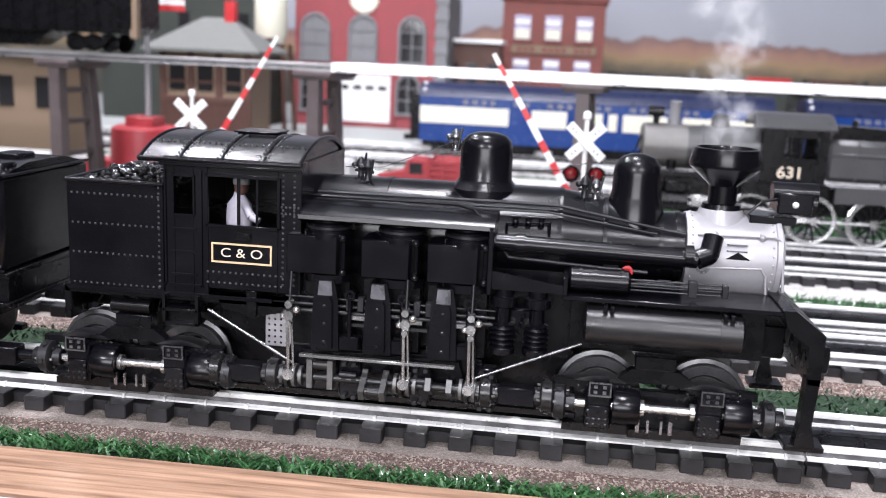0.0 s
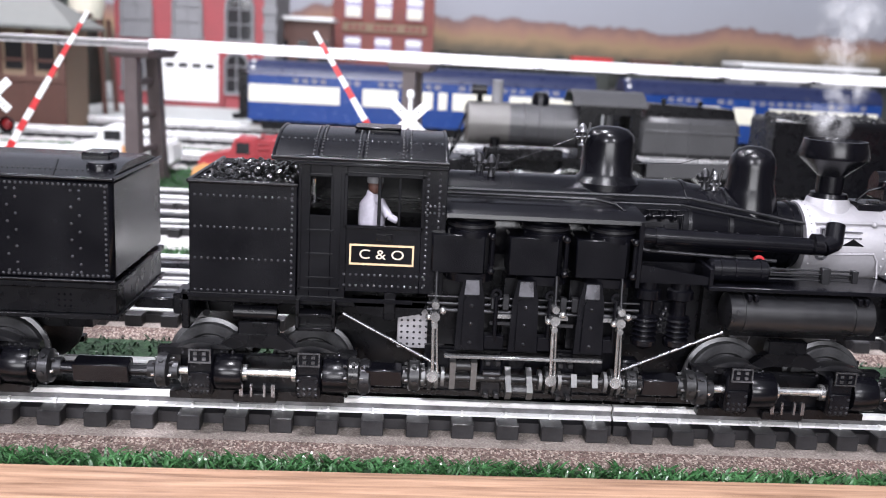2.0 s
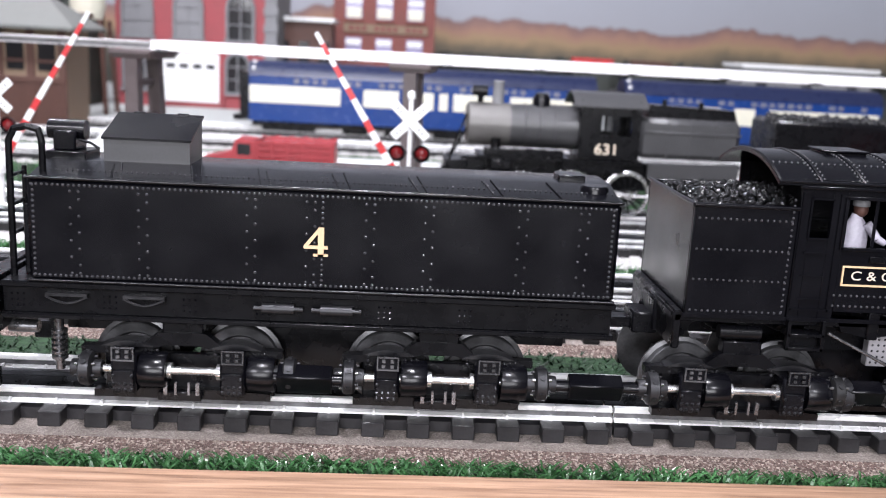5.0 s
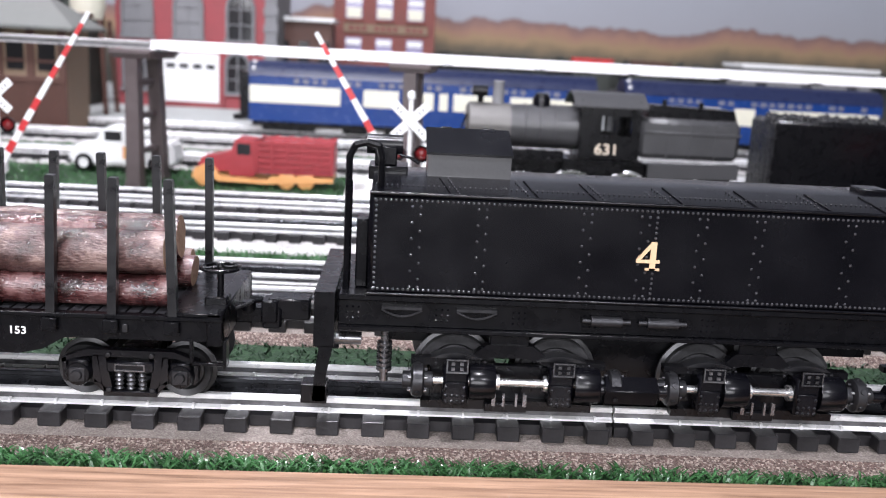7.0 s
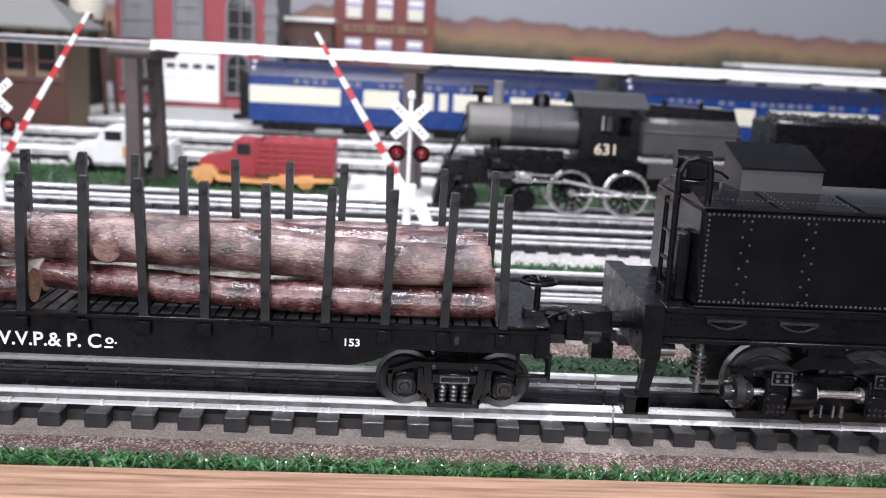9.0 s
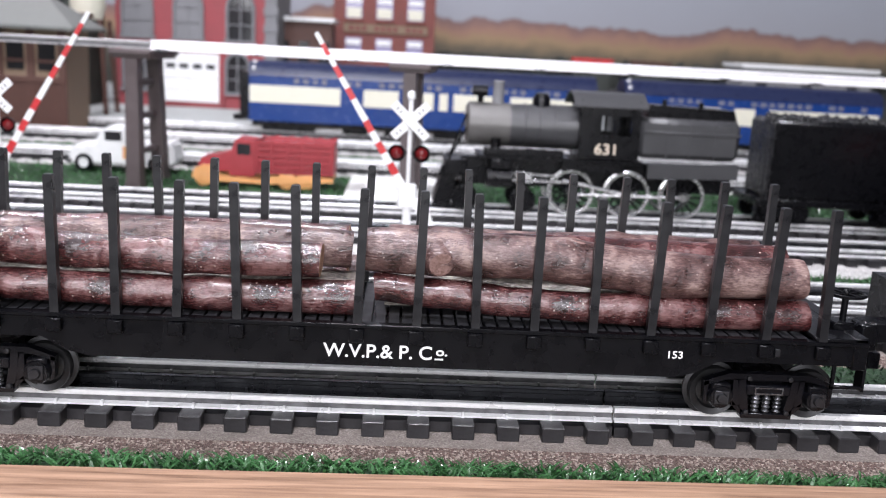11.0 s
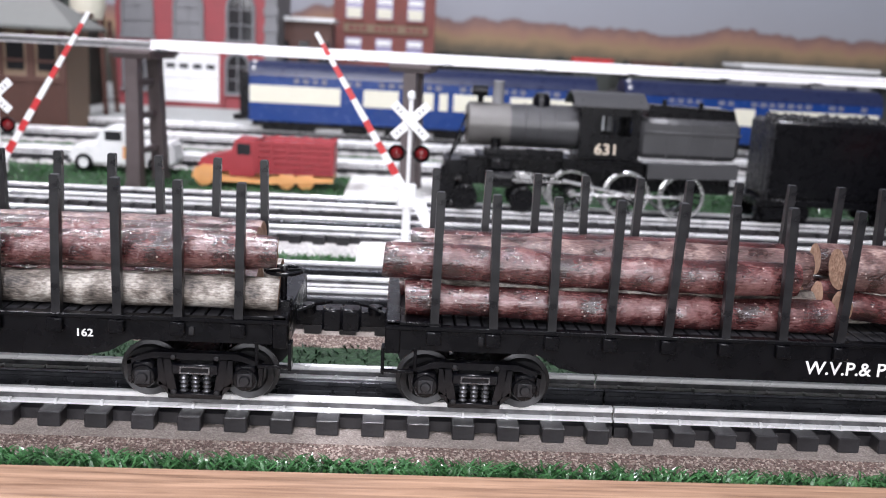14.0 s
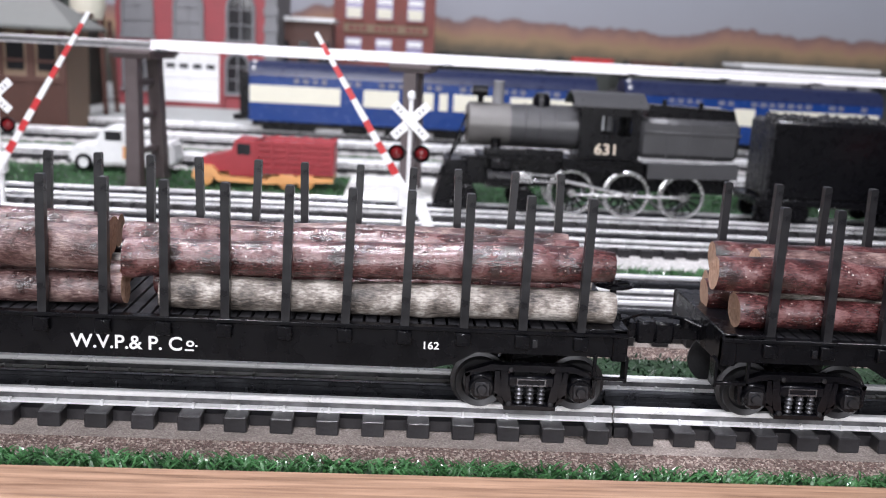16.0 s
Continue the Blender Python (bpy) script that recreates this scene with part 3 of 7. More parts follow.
def shay():
    L = empty("shay_locomotive", "black geared steam locomotive with silver smokebox running on track", "toy train")
    TRAIN.append(L)
    # running frame
    bm = B()
    box(bm, -166, 96, -9, 9, 44, 56, 0.6)
    box(bm, -165, -80, -30, 30, 54, 57, 0.5)
    pieces("frame_beam", bm, BLACK_PLASTIC, L)
    # coal bunker
    bm = B()
    x0, x1, y, z0, z1 = -161.5, -125.2, 31.0, 57, 96
    box(bm, x0, x1, -y, -y + 1.4, z0, z1, 0.4)
    box(bm, x0, x1, y - 1.4, y, z0, z1, 0.4)
    box(bm, x0, x0 + 1.4, -y + 1.5, y - 1.5, z0, z1, 0.4)
    box(bm, x0 + 1.5, x1, -y + 1.5, y - 1.5, z0, z0 + 1.4)
    rod(bm, (x0, -y, z1), (x1, -y, z1), 0.8)
    rod(bm, (x0, -y, z1), (x0, y, z1), 0.8)
    box(bm, x0 - 0.6, x1 + 40, -y - 0.7, -y, z0 - 0.8, z0 + 0.6)
    pieces("bunker_plate", bm, BLACK, L)
    pts = []
    for z in (58.6, 69.8, 80.6, 91.4):
        pts += line_pts(x0 + 2, z, x1 - 2, z, 2.1, -y)
    for xx in (x1 - 1.8,):
        pts += line_pts(xx, 59, xx, 99, 2.1, -y)
    part("rivets", rivets(pts), RIVET, L)
    bm = B()
    rnd = random.Random(5)
    for _ in range(420):
        cx, cy = rnd.uniform(x0 + 3, x1 + 4), rnd.uniform(-27, 27)
        r = rnd.uniform(1.0, 2.2)
        h = 94 + 5 * (1 - (cy / 28) ** 2) * (0.4 + 0.6 * (cx - x0) / 40) + rnd.uniform(-1, 1)
        m = Matrix.Translation((cx, cy, h)) @ Euler((rnd.random() * 6, rnd.random() * 6, rnd.random() * 6)).to_matrix().to_4x4() @ Matrix.Diagonal((r, r * 0.8, r * 0.7, 1))
        bmesh.ops.create_icosphere(bm, subdivisions=1, radius=1, matrix=m)
    box(bm, x0 + 2, x1, -29, 29, 80, 94)
    part("coal_load", bm, COAL, L, "heap of glossy black coal", smooth=False)
    # cab
    bm = B()
    cx0, cx1, cz0, cz1 = -125, -75, 60, 106.4
    for s in (-1, 1):
        def wall(a, b, c, d, s=s):
            box(bm, a, b, s * 31, s * 29.6, c, d, 0.15)
        wall(cx0, -121, cz0 - 3, cz1)
        wall(-121, -114, cz0 - 3, 86)
        wall(-121, -114, 99.7, cz1)
        # far-side windows filled in, added to keep the cab inside dark
        if s > 0:
            wall(-121, -114, 86, 99.7)
            wall(-108.7, -83.3, 83.2, 100.1)
        wall(-114, -108.7, cz0 - 3, cz1)
        wall(-108.7, -83.3, cz0, 83.2)
        wall(-108.7, -83.3, 100.1, cz1)
        wall(-83.3, cx1, cz0, cz1)
    box(bm, cx1 - 1.4, cx1, -29.5, 29.5, 62, 106)
    box(bm, -124.5, -76, -29, 29, 60, 61.5)
    pieces("cab_panel", bm, BLACK, L)
    part("gutter", box(B(), -126, -74.6, -32.6, -31, 103.2, 104.4, 0.3), BLACK, L)
    bm = B()
    for a, b, c, d in ((-125, -110.5, 60, 60.8), (-124.6, -124, 60, 102), (-111.4, -110.8, 60, 102), (-122, -113, 80.5, 81.2), (-122, -113, 64, 64.6), (-122, -113, 72.5, 73)):
        box(bm, a, b, -31.7, -31, c, d)
    for a, b, c, d in ((-121.4, -113.6, 99.5, 100.2), (-121.4, -113.6, 85.6, 86.3), (-121.6, -121, 86, 100), (-114, -113.4, 86, 100)):
        box(bm, a, b, -31.8, -31, c, d)
    pieces("door_strip", bm, BLACK, L)
    bm = B()
    for a, b, c, d in ((-109.4, -82.6, 100, 101.2), (-109.4, -82.6, 82.2, 83.4), (-109.6, -108.4, 82.4, 101), (-83.6, -82.4, 82.4, 101), (-98.4, -97.2, 83.4, 100), (-91.5, -90.5, 83.4, 100)):
        box(bm, a, b, -31.9 if a < -108 or a > -84 or b > -83 else -30.6, -30 if a < -97 and a > -99 else -30.8, c, d, 0.15)
    pieces("window_bar", bm, BLACK, L)
    # arched roof
    bm = B()
    prof = []
    for k in range(17):
        u = -1 + 2 * k / 16
        prof.append((31.8 * u, 105.6 + 7.4 * (1 - abs(u) ** 2.2)))
    outl = prof + [(p, q - 1.3) for p, q in reversed(prof)]
    prism(bm, outl, -134, -75)
    for v in bm.verts:
        v.co = Vector((v.co.y, v.co.x, v.co.z))
    bmesh.ops.recalc_face_normals(bm, faces=bm.faces)
    rod(bm, (-134, -32, 105.5), (-75, -32, 105.5), 0.6)
    part("cab_roof", bm, BLACK, L)
    bm = B()
    for xx in (-133.4, -119, -104, -89, -75.6):
        for (a, b), (c, d) in zip(prof, prof[1:]):
            rod(bm, (xx, a, b + 0.1), (xx, c, d + 0.1), 0.5, seg=6)
    part("roof_seam", bm, BLACK, L)
    bm = B()
    for xx in [-132 + 2.2 * k for k in range(26)]:
        for u in (-0.62,):
            ball(bm, (xx, 31.8 * u, 105.7 + 7.4 * (1 - abs(u) ** 2.2)), 0.45, sub=1)
    for xx in (-120.3, -117.7, -105.3, -102.7, -90.3, -87.7):
        for k in range(14):
            u = -0.95 + k * 0.07
            ball(bm, (xx, 31.8 * u, 105.7 + 7.4 * (1 - abs(u) ** 2.2)), 0.45, sub=1)
    part("rivets", bm, RIVET, L)
    bm = B()
    box(bm, -107, -92, -6, 8, 112.2, 113.6, 0.4)
    box(bm, -108, -91.5, -7.5, 9, 113.6, 114.3, 0.3)
    part("roof_hatch", bm, BLACK, L)
    # front and back arches of the roof
    bm = B()
    prism(bm, [(p, q - 1.4) for p, q in prof], -77.2, -76)
    for v in bm.verts:
        v.co = Vector((v.co.y, v.co.x, v.co.z))
    bmesh.ops.recalc_face_normals(bm, faces=bm.faces)
    part("cab_front", bm, BLACK, L)
    pts = line_pts(-81.5, 63, -81.5, 102, 2.1, -31) + line_pts(-77.5, 63, -77.5, 102, 2.1, -31) + line_pts(-109, 66, -82, 66, 2.1, -31) + line_pts(-109, 62.2, -82, 62.2, 2.1, -31) + line_pts(-82, 88.5, -76, 88.5, 1.5, -31) + line_pts(-82, 90.8, -76, 90.8, 1.5, -31)
    part("rivets", rivets(pts), RIVET, L)
    # name board
    bm = B()
    for a, b, c, d in ((-107.4, -85.4, 76.2, 76.8), (-107.4, -85.4, 69.6, 70.2), (-107.4, -106.8, 70.2, 76.2), (-86.0, -85.4, 70.2, 76.2)):
        box(bm, a, b, -31.5, -30.9, c, d)
    part("name_frame", bm, GOLD, L, "gold painted frame")
    lettering("C & O", 3.3, -96.4, -31.3, 73.2, CREAM_LETTER, L, wide=1.25, bold=0.0)
    bm = B()
    box(bm, -98.5, -93, -31.9, -31, 78.2, 80.5, 0.2)
    part("number_plate", bm, BLACK_PLASTIC, L)
    # black block added as cab interior shade, in place of floor fittings
    bm = B()
    box(bm, -124, -76, 4, 29, 61, 82)
    part("cab_shade_block", bm, BLACK_PLASTIC, L)
    # under-cab spring, cylinder and steps
    bm = B()
    prism(bm, [(-106, 57), (-80, 57), (-82, 52.5), (-92, 50.5), (-94, 50.5), (-104, 52.5)], -30, -25)
    box(bm, -95, -91, -31, -24, 50, 60, 0.3)
    rod(bm, (-147, -27, 50), (-132, -27, 50), 2.6, seg=14)
    pieces("leaf_spring", bm, BLACK_PLASTIC, L)
    bm = B()
    for z in (46, 51):
        box(bm, -125, -111.5, -34, -27, z, z + 1.2, 0.2)
    for xx in (-125, -112.7):
        box(bm, xx, xx + 1.2, -34, -32, 46, 57, 0.1)
    box(bm, -124, -112, -31, -30, 46, 52)
    pieces("cab_step", bm, BLACK_PLASTIC, L)
    # boiler
    m = Matrix.Translation((0, 3, 80)) @ ALONG_X
    part("boiler", lathe(B(), [(0, -76), (19, -76), (19, 13), (18.6, 16), (12.6, 50), (12.6, 58.5), (0, 58.5)], m, 40), BLACK, L)
    bm = B()
    for xx, r in ((-50, 19), (-20, 19), (14, 19), (30, 16.7), (50, 12.8), (56, 12.8)):
        lathe(bm, [(r - 0.5, xx - 0.8), (r + 0.35, xx - 0.7), (r + 0.35, xx + 0.7), (r - 0.5, xx + 0.8)], m, 40)
    pieces("boiler_band", bm, BLACK, L)
    bm = B()
    for xx in (16, 24, 32, 40):
        lathe(bm, [(0, 1.0), (0.8, 0.9), (1.0, 0)], Matrix.Translation((xx, -15.6 + (xx - 16) * 0.11, 83 - (xx - 16) * 0.05)) @ Matrix.Rotation(math.pi / 2, 4, "X"), 8)
    pieces("washout_plug", bm, DARK_IRON, L)
    bm = B()
    pipe(bm, [(-74, -12.5, 94.4), (0, -12.5, 94.8), (14, -12.5, 94.6), (50, -9.5, 88), (58, -10, 87)], 0.6)
    pipe(bm, [(-74, -14.5, 92), (10, -14.6, 92.4), (48, -11, 86.5)], 0.45)
    part("handrail", bm, DARK_IRON, L)
    bm = B()
    for k in range(60):
        ball(bm, (-72 + 1.45 * k, -9.5, 94.4), 0.42, sub=1)
    part("rivets", bm, RIVET, L)
    # smokebox
    bm = B()
    m = Matrix.Translation((0, 2, 78.4)) @ ALONG_X
    lathe(bm, [(0, 58.6), (14.8, 58.6), (15, 59), (15, 89), (15.5, 89.4), (15.5, 91), (12.5, 91.5), (11.8, 92.6), (4, 94), (0, 94)], m, 40)
    part("smokebox", bm, GRAPHITE, L, "silver graphite smokebox")
    bm = B()
    for k in range(30):
        a = k * 2 * math.pi / 30
        ball(bm, (88, 2 + 15.1 * math.cos(a), 78.4 + 15.1 * math.sin(a)), 0.45, sub=1)
        ball(bm, (60.5, 2 + 15.1 * math.cos(a), 78.4 + 15.1 * math.sin(a)), 0.4, sub=1)
    pipe(bm, [(62, -10.5, 87.5), (88, -10.5, 88), (91, -10.5, 86.5), (92.5, -11.5, 69)], 0.55)
    pipe(bm, [(60, -13, 76), (84, -13, 77), (86, -12.5, 74), (86.5, -13, 68)], 0.4)
    for xx in (68, 84):
        ball(bm, (xx, -10.4, 87.6), 1.3, sub=2)
    part("rivets", bm, GRAPHITE, L)
    bm = B()
    for a, r0, c in ((76, 4.6, 79.5),):
        prism(bm, [(a - r0, c), (a, c + 2.8), (a + r0, c), (a, c - 2.8)], -12.9, -11.7)
    part("maker_badge", bm, BLACK_PLASTIC, L)
    bm = B()
    for a, b, c, d in ((72, 79, 84.6, 85), (72, 79, 82.4, 82.8), (63.6, 67, 82.2, 82.6), (63.6, 67, 85.4, 85.8), (63.6, 64, 82.6, 85.4), (66.6, 67, 82.6, 85.4)):
        box(bm, a, b, -12.9, -11.5, c, d)
    lathe(bm, [(1.5, 0), (2.6, 0), (2.6, 0.8), (1.5, 0.8), (1.5, 0)], Matrix.Translation((64.5, -12.2, 76.5)) @ Matrix.Rotation(math.pi / 2, 4, "X"), 18)
    part("inspection_plate", bm, CAP_METAL, L)
    # domes, stack
    bm = lathe(B(), [(12.8, 89), (12.5, 97.6), (10.8, 99.6), (9.7, 101), (9.6, 112), (9.0, 115), (7.0, 117), (4, 118), (0, 118.3)], Matrix.Translation((-14.5, 2, 0)), 36)
    part("sand_dome", bm, BLACK, L)
    bm = lathe(B(), [(11.4, 84), (10.6, 92), (9.3, 97), (8.7, 99.5), (8.7, 105.5), (8.2, 109), (6.0, 112), (3, 113.2), (0, 113.5)], Matrix.Translation((40.5, 2, 0)), 36)
    part("steam_dome", bm, BLACK, L)
    bm = lathe(B(), [(7.4, 97), (6.6, 99.6), (5.0, 100), (5.0, 106.0), (6.0, 107), (12.6, 112.8), (12.8, 114), (11.4, 119.5), (10.4, 119.6), (10.0, 118), (4, 112), (0, 112)], Matrix.Translation((71, 2, -2.5)), 36)
    part("chimney", bm, BLACK, L)
    bm = lathe(B(), [(9.5, 92), (7.6, 98), (5.2, 99.8)], Matrix.Translation((71, 2, -3)), 30)
    part("stack_base", bm, GRAPHITE, L)
    # headlamp
    bm = B()
    box(bm, 80, 96, -5, 8, 91.5, 94.5, 0.4)
    pipe(bm, [(80, -2, 95), (84, -2, 99), (91, -2, 101)], 0.5)
    box(bm, 89, 101, -5, 9, 95.5, 103, 0.6)
    rod(bm, (88, 2, 102.5), (103.5, 2, 102.5), 3.6, seg=20)
    rod(bm, (99, 2, 98.5), (103, 2, 98.5), 4.6, seg=20)
    part("headlamp", bm, BLACK, L)
    lathe(bm := B(), [(0, 0), (1.2, 0.2), (0.6, 1.2), (0, 1.4)], Matrix.Translation((95, -5, 99)) @ Matrix.Rotation(math.pi / 2, 4, "X"), 10)
    part("number_lens", bm, WHITE, L)
    # whistles, bell and valves
    def fitting(x, y, z, k, material, nm):
        rnd = random.Random(k)
        b = B()
        lathe(b, [(1.7, 0), (1.2, 1), (1.2, 4), (1.9, 5), (1.4, 7), (0.5, 8), (0, 8.2)], Matrix.Translation((x, y, z)), 12)
        rod(b, (x - 2.2, y, z + 3), (x + 2.4, y - 1, z + 3.4), 0.6)
        rod(b, (x + 1, y - 1, z + 1), (x + 2.4, y - 2, z + 8 + rnd.random() * 2), 0.45)
        ball(b, (x - 2.2, y - 0.6, z + 5), 1.3)
        part(nm, b, material, L)
    fitting(-58, -2, 98.0, 1, DARK_IRON, "safety_valve")
    fitting(-62, 4, 98, 2, DARK_IRON, "injector_valve")
    fitting(-25.6, -3, 111, 3, NICKEL, "whistle")
    fitting(22, -1, 96.5, 4, DARK_IRON, "bell")
    fitting(26, 0, 95.5, 5, NICKEL, "bell_bracket")
    bm = B()
    pipe(bm, [(-66, -4, 103), (-52, -4, 103.6), (-27, -3, 114)], 0.15, seg=5)
    pipe(bm, [(-5, -2, 105), (12, -2, 106), (22, -1, 109)], 0.15, seg=5)
    part("whistle_cord", bm, DARK_IRON, L)
    bm = B()
    for xx in (-1.5, 3, 7.5):
        rod(bm, (xx, -15.8, 87), (xx, -15.8, 91), 1.0)
        rod(bm, (xx - 1.8, -16.6, 90.6), (xx + 1.8, -16.6, 90.6), 0.5)
        ball(bm, (xx, -16.4, 88.5), 1.2)
    pipe(bm, [(-4.5, -16.8, 84), (-4.5, -16.4, 88), (10.5, -16.4, 89), (10.5, -16.8, 84)], 0.45)
    part("gauge_cock", bm, BLACK, L)
    # hood over the cylinders
    bm = B()
    prism(bm, [(-12, 92.4), (-15, 92.4), (-33, 90.8), (-34.8, 89.4), (-35, 88.0), (-34, 87.4), (-32, 88.6), (-14, 90)], -75, -7.5)
    for v in bm.verts:
        v.co = Vector((v.co.y, v.co.x, v.co.z))
    bmesh.ops.recalc_face_normals(bm, faces=bm.faces)
    box(bm, -9.3, -7.5, -35, -12, 66, 89.5, 0.3)
    box(bm, -75, -7.5, -14, -12, 66, 92)
    part("cylinder_hood", bm, BLACK, L)
    bm = B()
    pipe(bm, [(-73, -20, 94.2), (-22, -20, 94), (-16, -22, 93), (-13, -27, 91)], 0.7)
    part("lubricator_pipe", bm, BLACK, L)
    # three vertical cylinders
    for xa, xb, xc in ((-79.4, -58.3, -65.0), (-53.1, -33.0, -46.4), (-30.1, -9.4, -23.5)):
        bm = B()
        box(bm, xa, xb - 3, -34, -20, 68.5, 82.2, 0.5)
        box(bm, xa + 5, xb - 1, -30, -16, 66, 84, 0.5)
        mid = (xa + xb) / 2 + 1
        lathe(bm, [(0, 90), (4.6, 90), (6.6, 89), (6.6, 86.6), (8.0, 86), (8.0, 83.5), (8.6, 83), (8.6, 81)], Matrix.Translation((mid + 2, -26, 0)), 26)
        lathe(bm, [(8.8, 68.5), (8.6, 65.5), (6.6, 64.8), (0, 64.8)], Matrix.Translation((mid + 2, -26, 0)), 26)
        part("steam_cylinder", bm, BLACK, L)
        bm = B()
        lathe(bm, [(7.9, 84.2), (8.4, 84.4), (8.4, 85.2), (7.9, 85.4)], Matrix.Translation((mid + 2, -26, 0)), 26)
        lathe(bm, [(6.5, 87.4), (7.0, 87.6), (7.0, 88.2), (6.5, 88.4)], Matrix.Translation((mid + 2, -26, 0)), 26)
        pieces("lid_rim", bm, GREY_SILL, L)
        bm = B()
        for k in range(10):
            a = k * 0.6283
            rod(bm, (mid + 2 + 5.4 * math.cos(a), -26 + 5.4 * math.sin(a), 89.2), (mid + 2 + 5.4 * math.cos(a), -26 + 5.4 * math.sin(a), 90.2), 0.45, seg=6)
        pieces("lid_bolt", bm, DARK_IRON, L)
        bm = B()
        pipe(bm, [(xb - 1.5, -34, 70), (xb - 0.6, -34.6, 72), (xb - 0.6, -34.6, 81), (xb - 2, -34, 83)], 0.8)
        for z in (70, 82):
            ball(bm, (xb - 0.8, -34.8, z), 1.4)
        part("drain_pipe", bm, BLACK, L)
        # crosshead guide
        bm = B()
        prism(bm, [(xc - 5, 41.5), (xc + 5, 41.5), (xc + 4.4, 60), (xc + 3.0, 67), (xc - 3.0, 67), (xc - 4.4, 60)], -34.5, -28)
        prism(bm, [(xc - 2.8, 42.5), (xc + 2.8, 42.5), (xc + 2.6, 59.5), (xc + 1.5, 61.2), (xc - 1.5, 61.2), (xc - 2.6, 59.5)], -36, -34.5)
        part("crosshead_guide", bm, BLACK, L)
        pieces("bolt_head", rivets([(xc, -36, 44.8), (xc, -36, 51.5), (xc, -36, 58)], 0.75), DARK_IRON, L)
        bm = B()
        prism(bm, [(xc - 2.6, 61.6), (xc + 2.6, 61.6), (xc + 2.2, 66.6), (xc - 2.2, 66.6)], -35.2, -34.4)
        part("guide_cap", bm, CAP_METAL, L)
        bm = B()
        box(bm, xa, xb, -27, -17, 41, 66)
        pieces("engine_bed", bm, BLACK_PLASTIC, L)
    # valve gear: eccentric rods, links
    bm = B()
    for xx in (-77.3, -36.2, -13.5):
        rod(bm, (xx, -37, 33), (xx - 0.5, -37, 54), 0.6)
        rod(bm, (xx + 1.6, -36, 33), (xx + 0.6, -36, 54), 0.45)
        for z, r in ((54, 1.7), (58, 1.3), (32.5, 2.0), (51, 1.1)):
            rod(bm, (xx, -38, z), (xx, -34, z), r, seg=12)
        ball(bm, (xx + 2.6, -36.5, 56), 1.4)
        ball(bm, (xx - 2.2, -36.5, 53.5), 1.2)
    pieces("valve_rod", bm, STEEL, L)
    bm = B()
    for xx in (-77.3, -36.2, -13.5):
        rod(bm, (xx, -36, 58), (xx, -34, 69), 0.5)
    pieces("valve_stem", bm, DARK_IRON, L)
    bm = B()
    for z, r in ((57, 0.6), (54.6, 0.8), (59.5, 0.4)):
        rod(bm, (-80, -31, z), (-6, -31, z), r)
    for xa in (-58, -38):
        for k in range(3):
            box(bm, xa + k * 4, xa + k * 4 + 2.2, -33, -30, 56, 61, 0.2)
        box(bm, xa, xa + 9, -33, -32, 50.5, 51.6)
    part("reach_rod", bm, DARK_IRON, L)
    bm = B()
    for xa, xb in ((-57, -50), (-39, -31), (-20, -12)):
        box(bm, xa, xb, -33.2, -32, 53, 54.3)
    pieces("slide_bar", bm, STEEL, L)
    # stay bar, struts, ash pan
    bm = B()
    rod(bm, (-109, -31, 52), (-76, -36, 36.5), 0.6)
    rod(bm, (-12, -35, 36), (24, -33, 51), 0.55)
    pieces("stay_rod", bm, NICKEL, L)
    bm = B()
    box(bm, -90, -73, -24, -20, 38, 54, 0.3)
    part("ash_pan", bm, GRAPHITE, L, "silver rivet-studded ash pan plate")
    part("rivets", rivets([(-88.5 + 2.2 * i, -24, 39.5 + 2.2 * j) for i in range(7) for j in range(7)], 0.5), NICKEL, L)
    part("stay_bar", box(B(), -73.5, -18.5, -37.2, -35.2, 39.2, 40.3, 0.2), STEEL, L, "bright steel stay bar")
    bm = B()
    prism(bm, [(-75, 39.2), (-18, 39.2), (-16, 33), (-20, 33), (-24, 36.4), (-29, 36.4), (-31, 33), (-36, 33), (-39, 36.6), (-43, 36.6), (-46, 33), (-55, 33), (-58, 36.6), (-63, 36.6), (-67, 33), (-77, 33)], -29, -27.5)
    part("crank_guard", bm, BLACK, L)
    # crankshaft, which turns
    bm = B()
    rod(bm, (-104, 0, 0), (16, 0, 0), 1.5, seg=12)
    for k, xx in enumerate((-66.5, -47, -24)):
        a = k * 2.094
        for dx in (-3.7, 3.7):
            mm = Matrix.Translation((xx + dx, 0, 0)) @ Matrix.Rotation(a, 4, "X")
            vs = bmesh.ops.create_cube(bm, size=1, matrix=mm @ Matrix.Translation((0, 0, 1.6)) @ Matrix.Diagonal((2.0, 4.6, 10.5, 1)))["verts"]
            for f in {f for v in vs for f in v.link_faces}:
                f.material_index = 1
        o = Matrix.Rotation(a, 4, "X") @ Vector((0, 0, 4.6))
        rod(bm, (xx - 3.7, o.y, o.z), (xx + 3.7, o.y, o.z), 1.9)
    for xx in (-77, -36, -13):
        for dx, r in ((-3.4, 3.6), (-1.2, 4.8), (1.2, 4.2), (3.4, 3.4)):
            rod(bm, (xx + dx - 0.6, 0, 0), (xx + dx + 0.6, 0, 0), r, seg=20, mi=1 if r < 4.5 else 0)
    for xx in (-94, 3):
        box(bm, xx - 6.5, xx + 6.5, -3.2, 3.2, -3.2, 3.2, 0.5, 2)
        for dx in (-10.5, 10.5):
            joint(bm, xx + dx, 5.4, 0, 1)
    cs = part("crankshaft", bm, [CRANK_IRON, CRANK_STEEL, BLACK], L, "steel crankshaft with square sleeves")
    cs.location = (0, -0.033, 0.031)
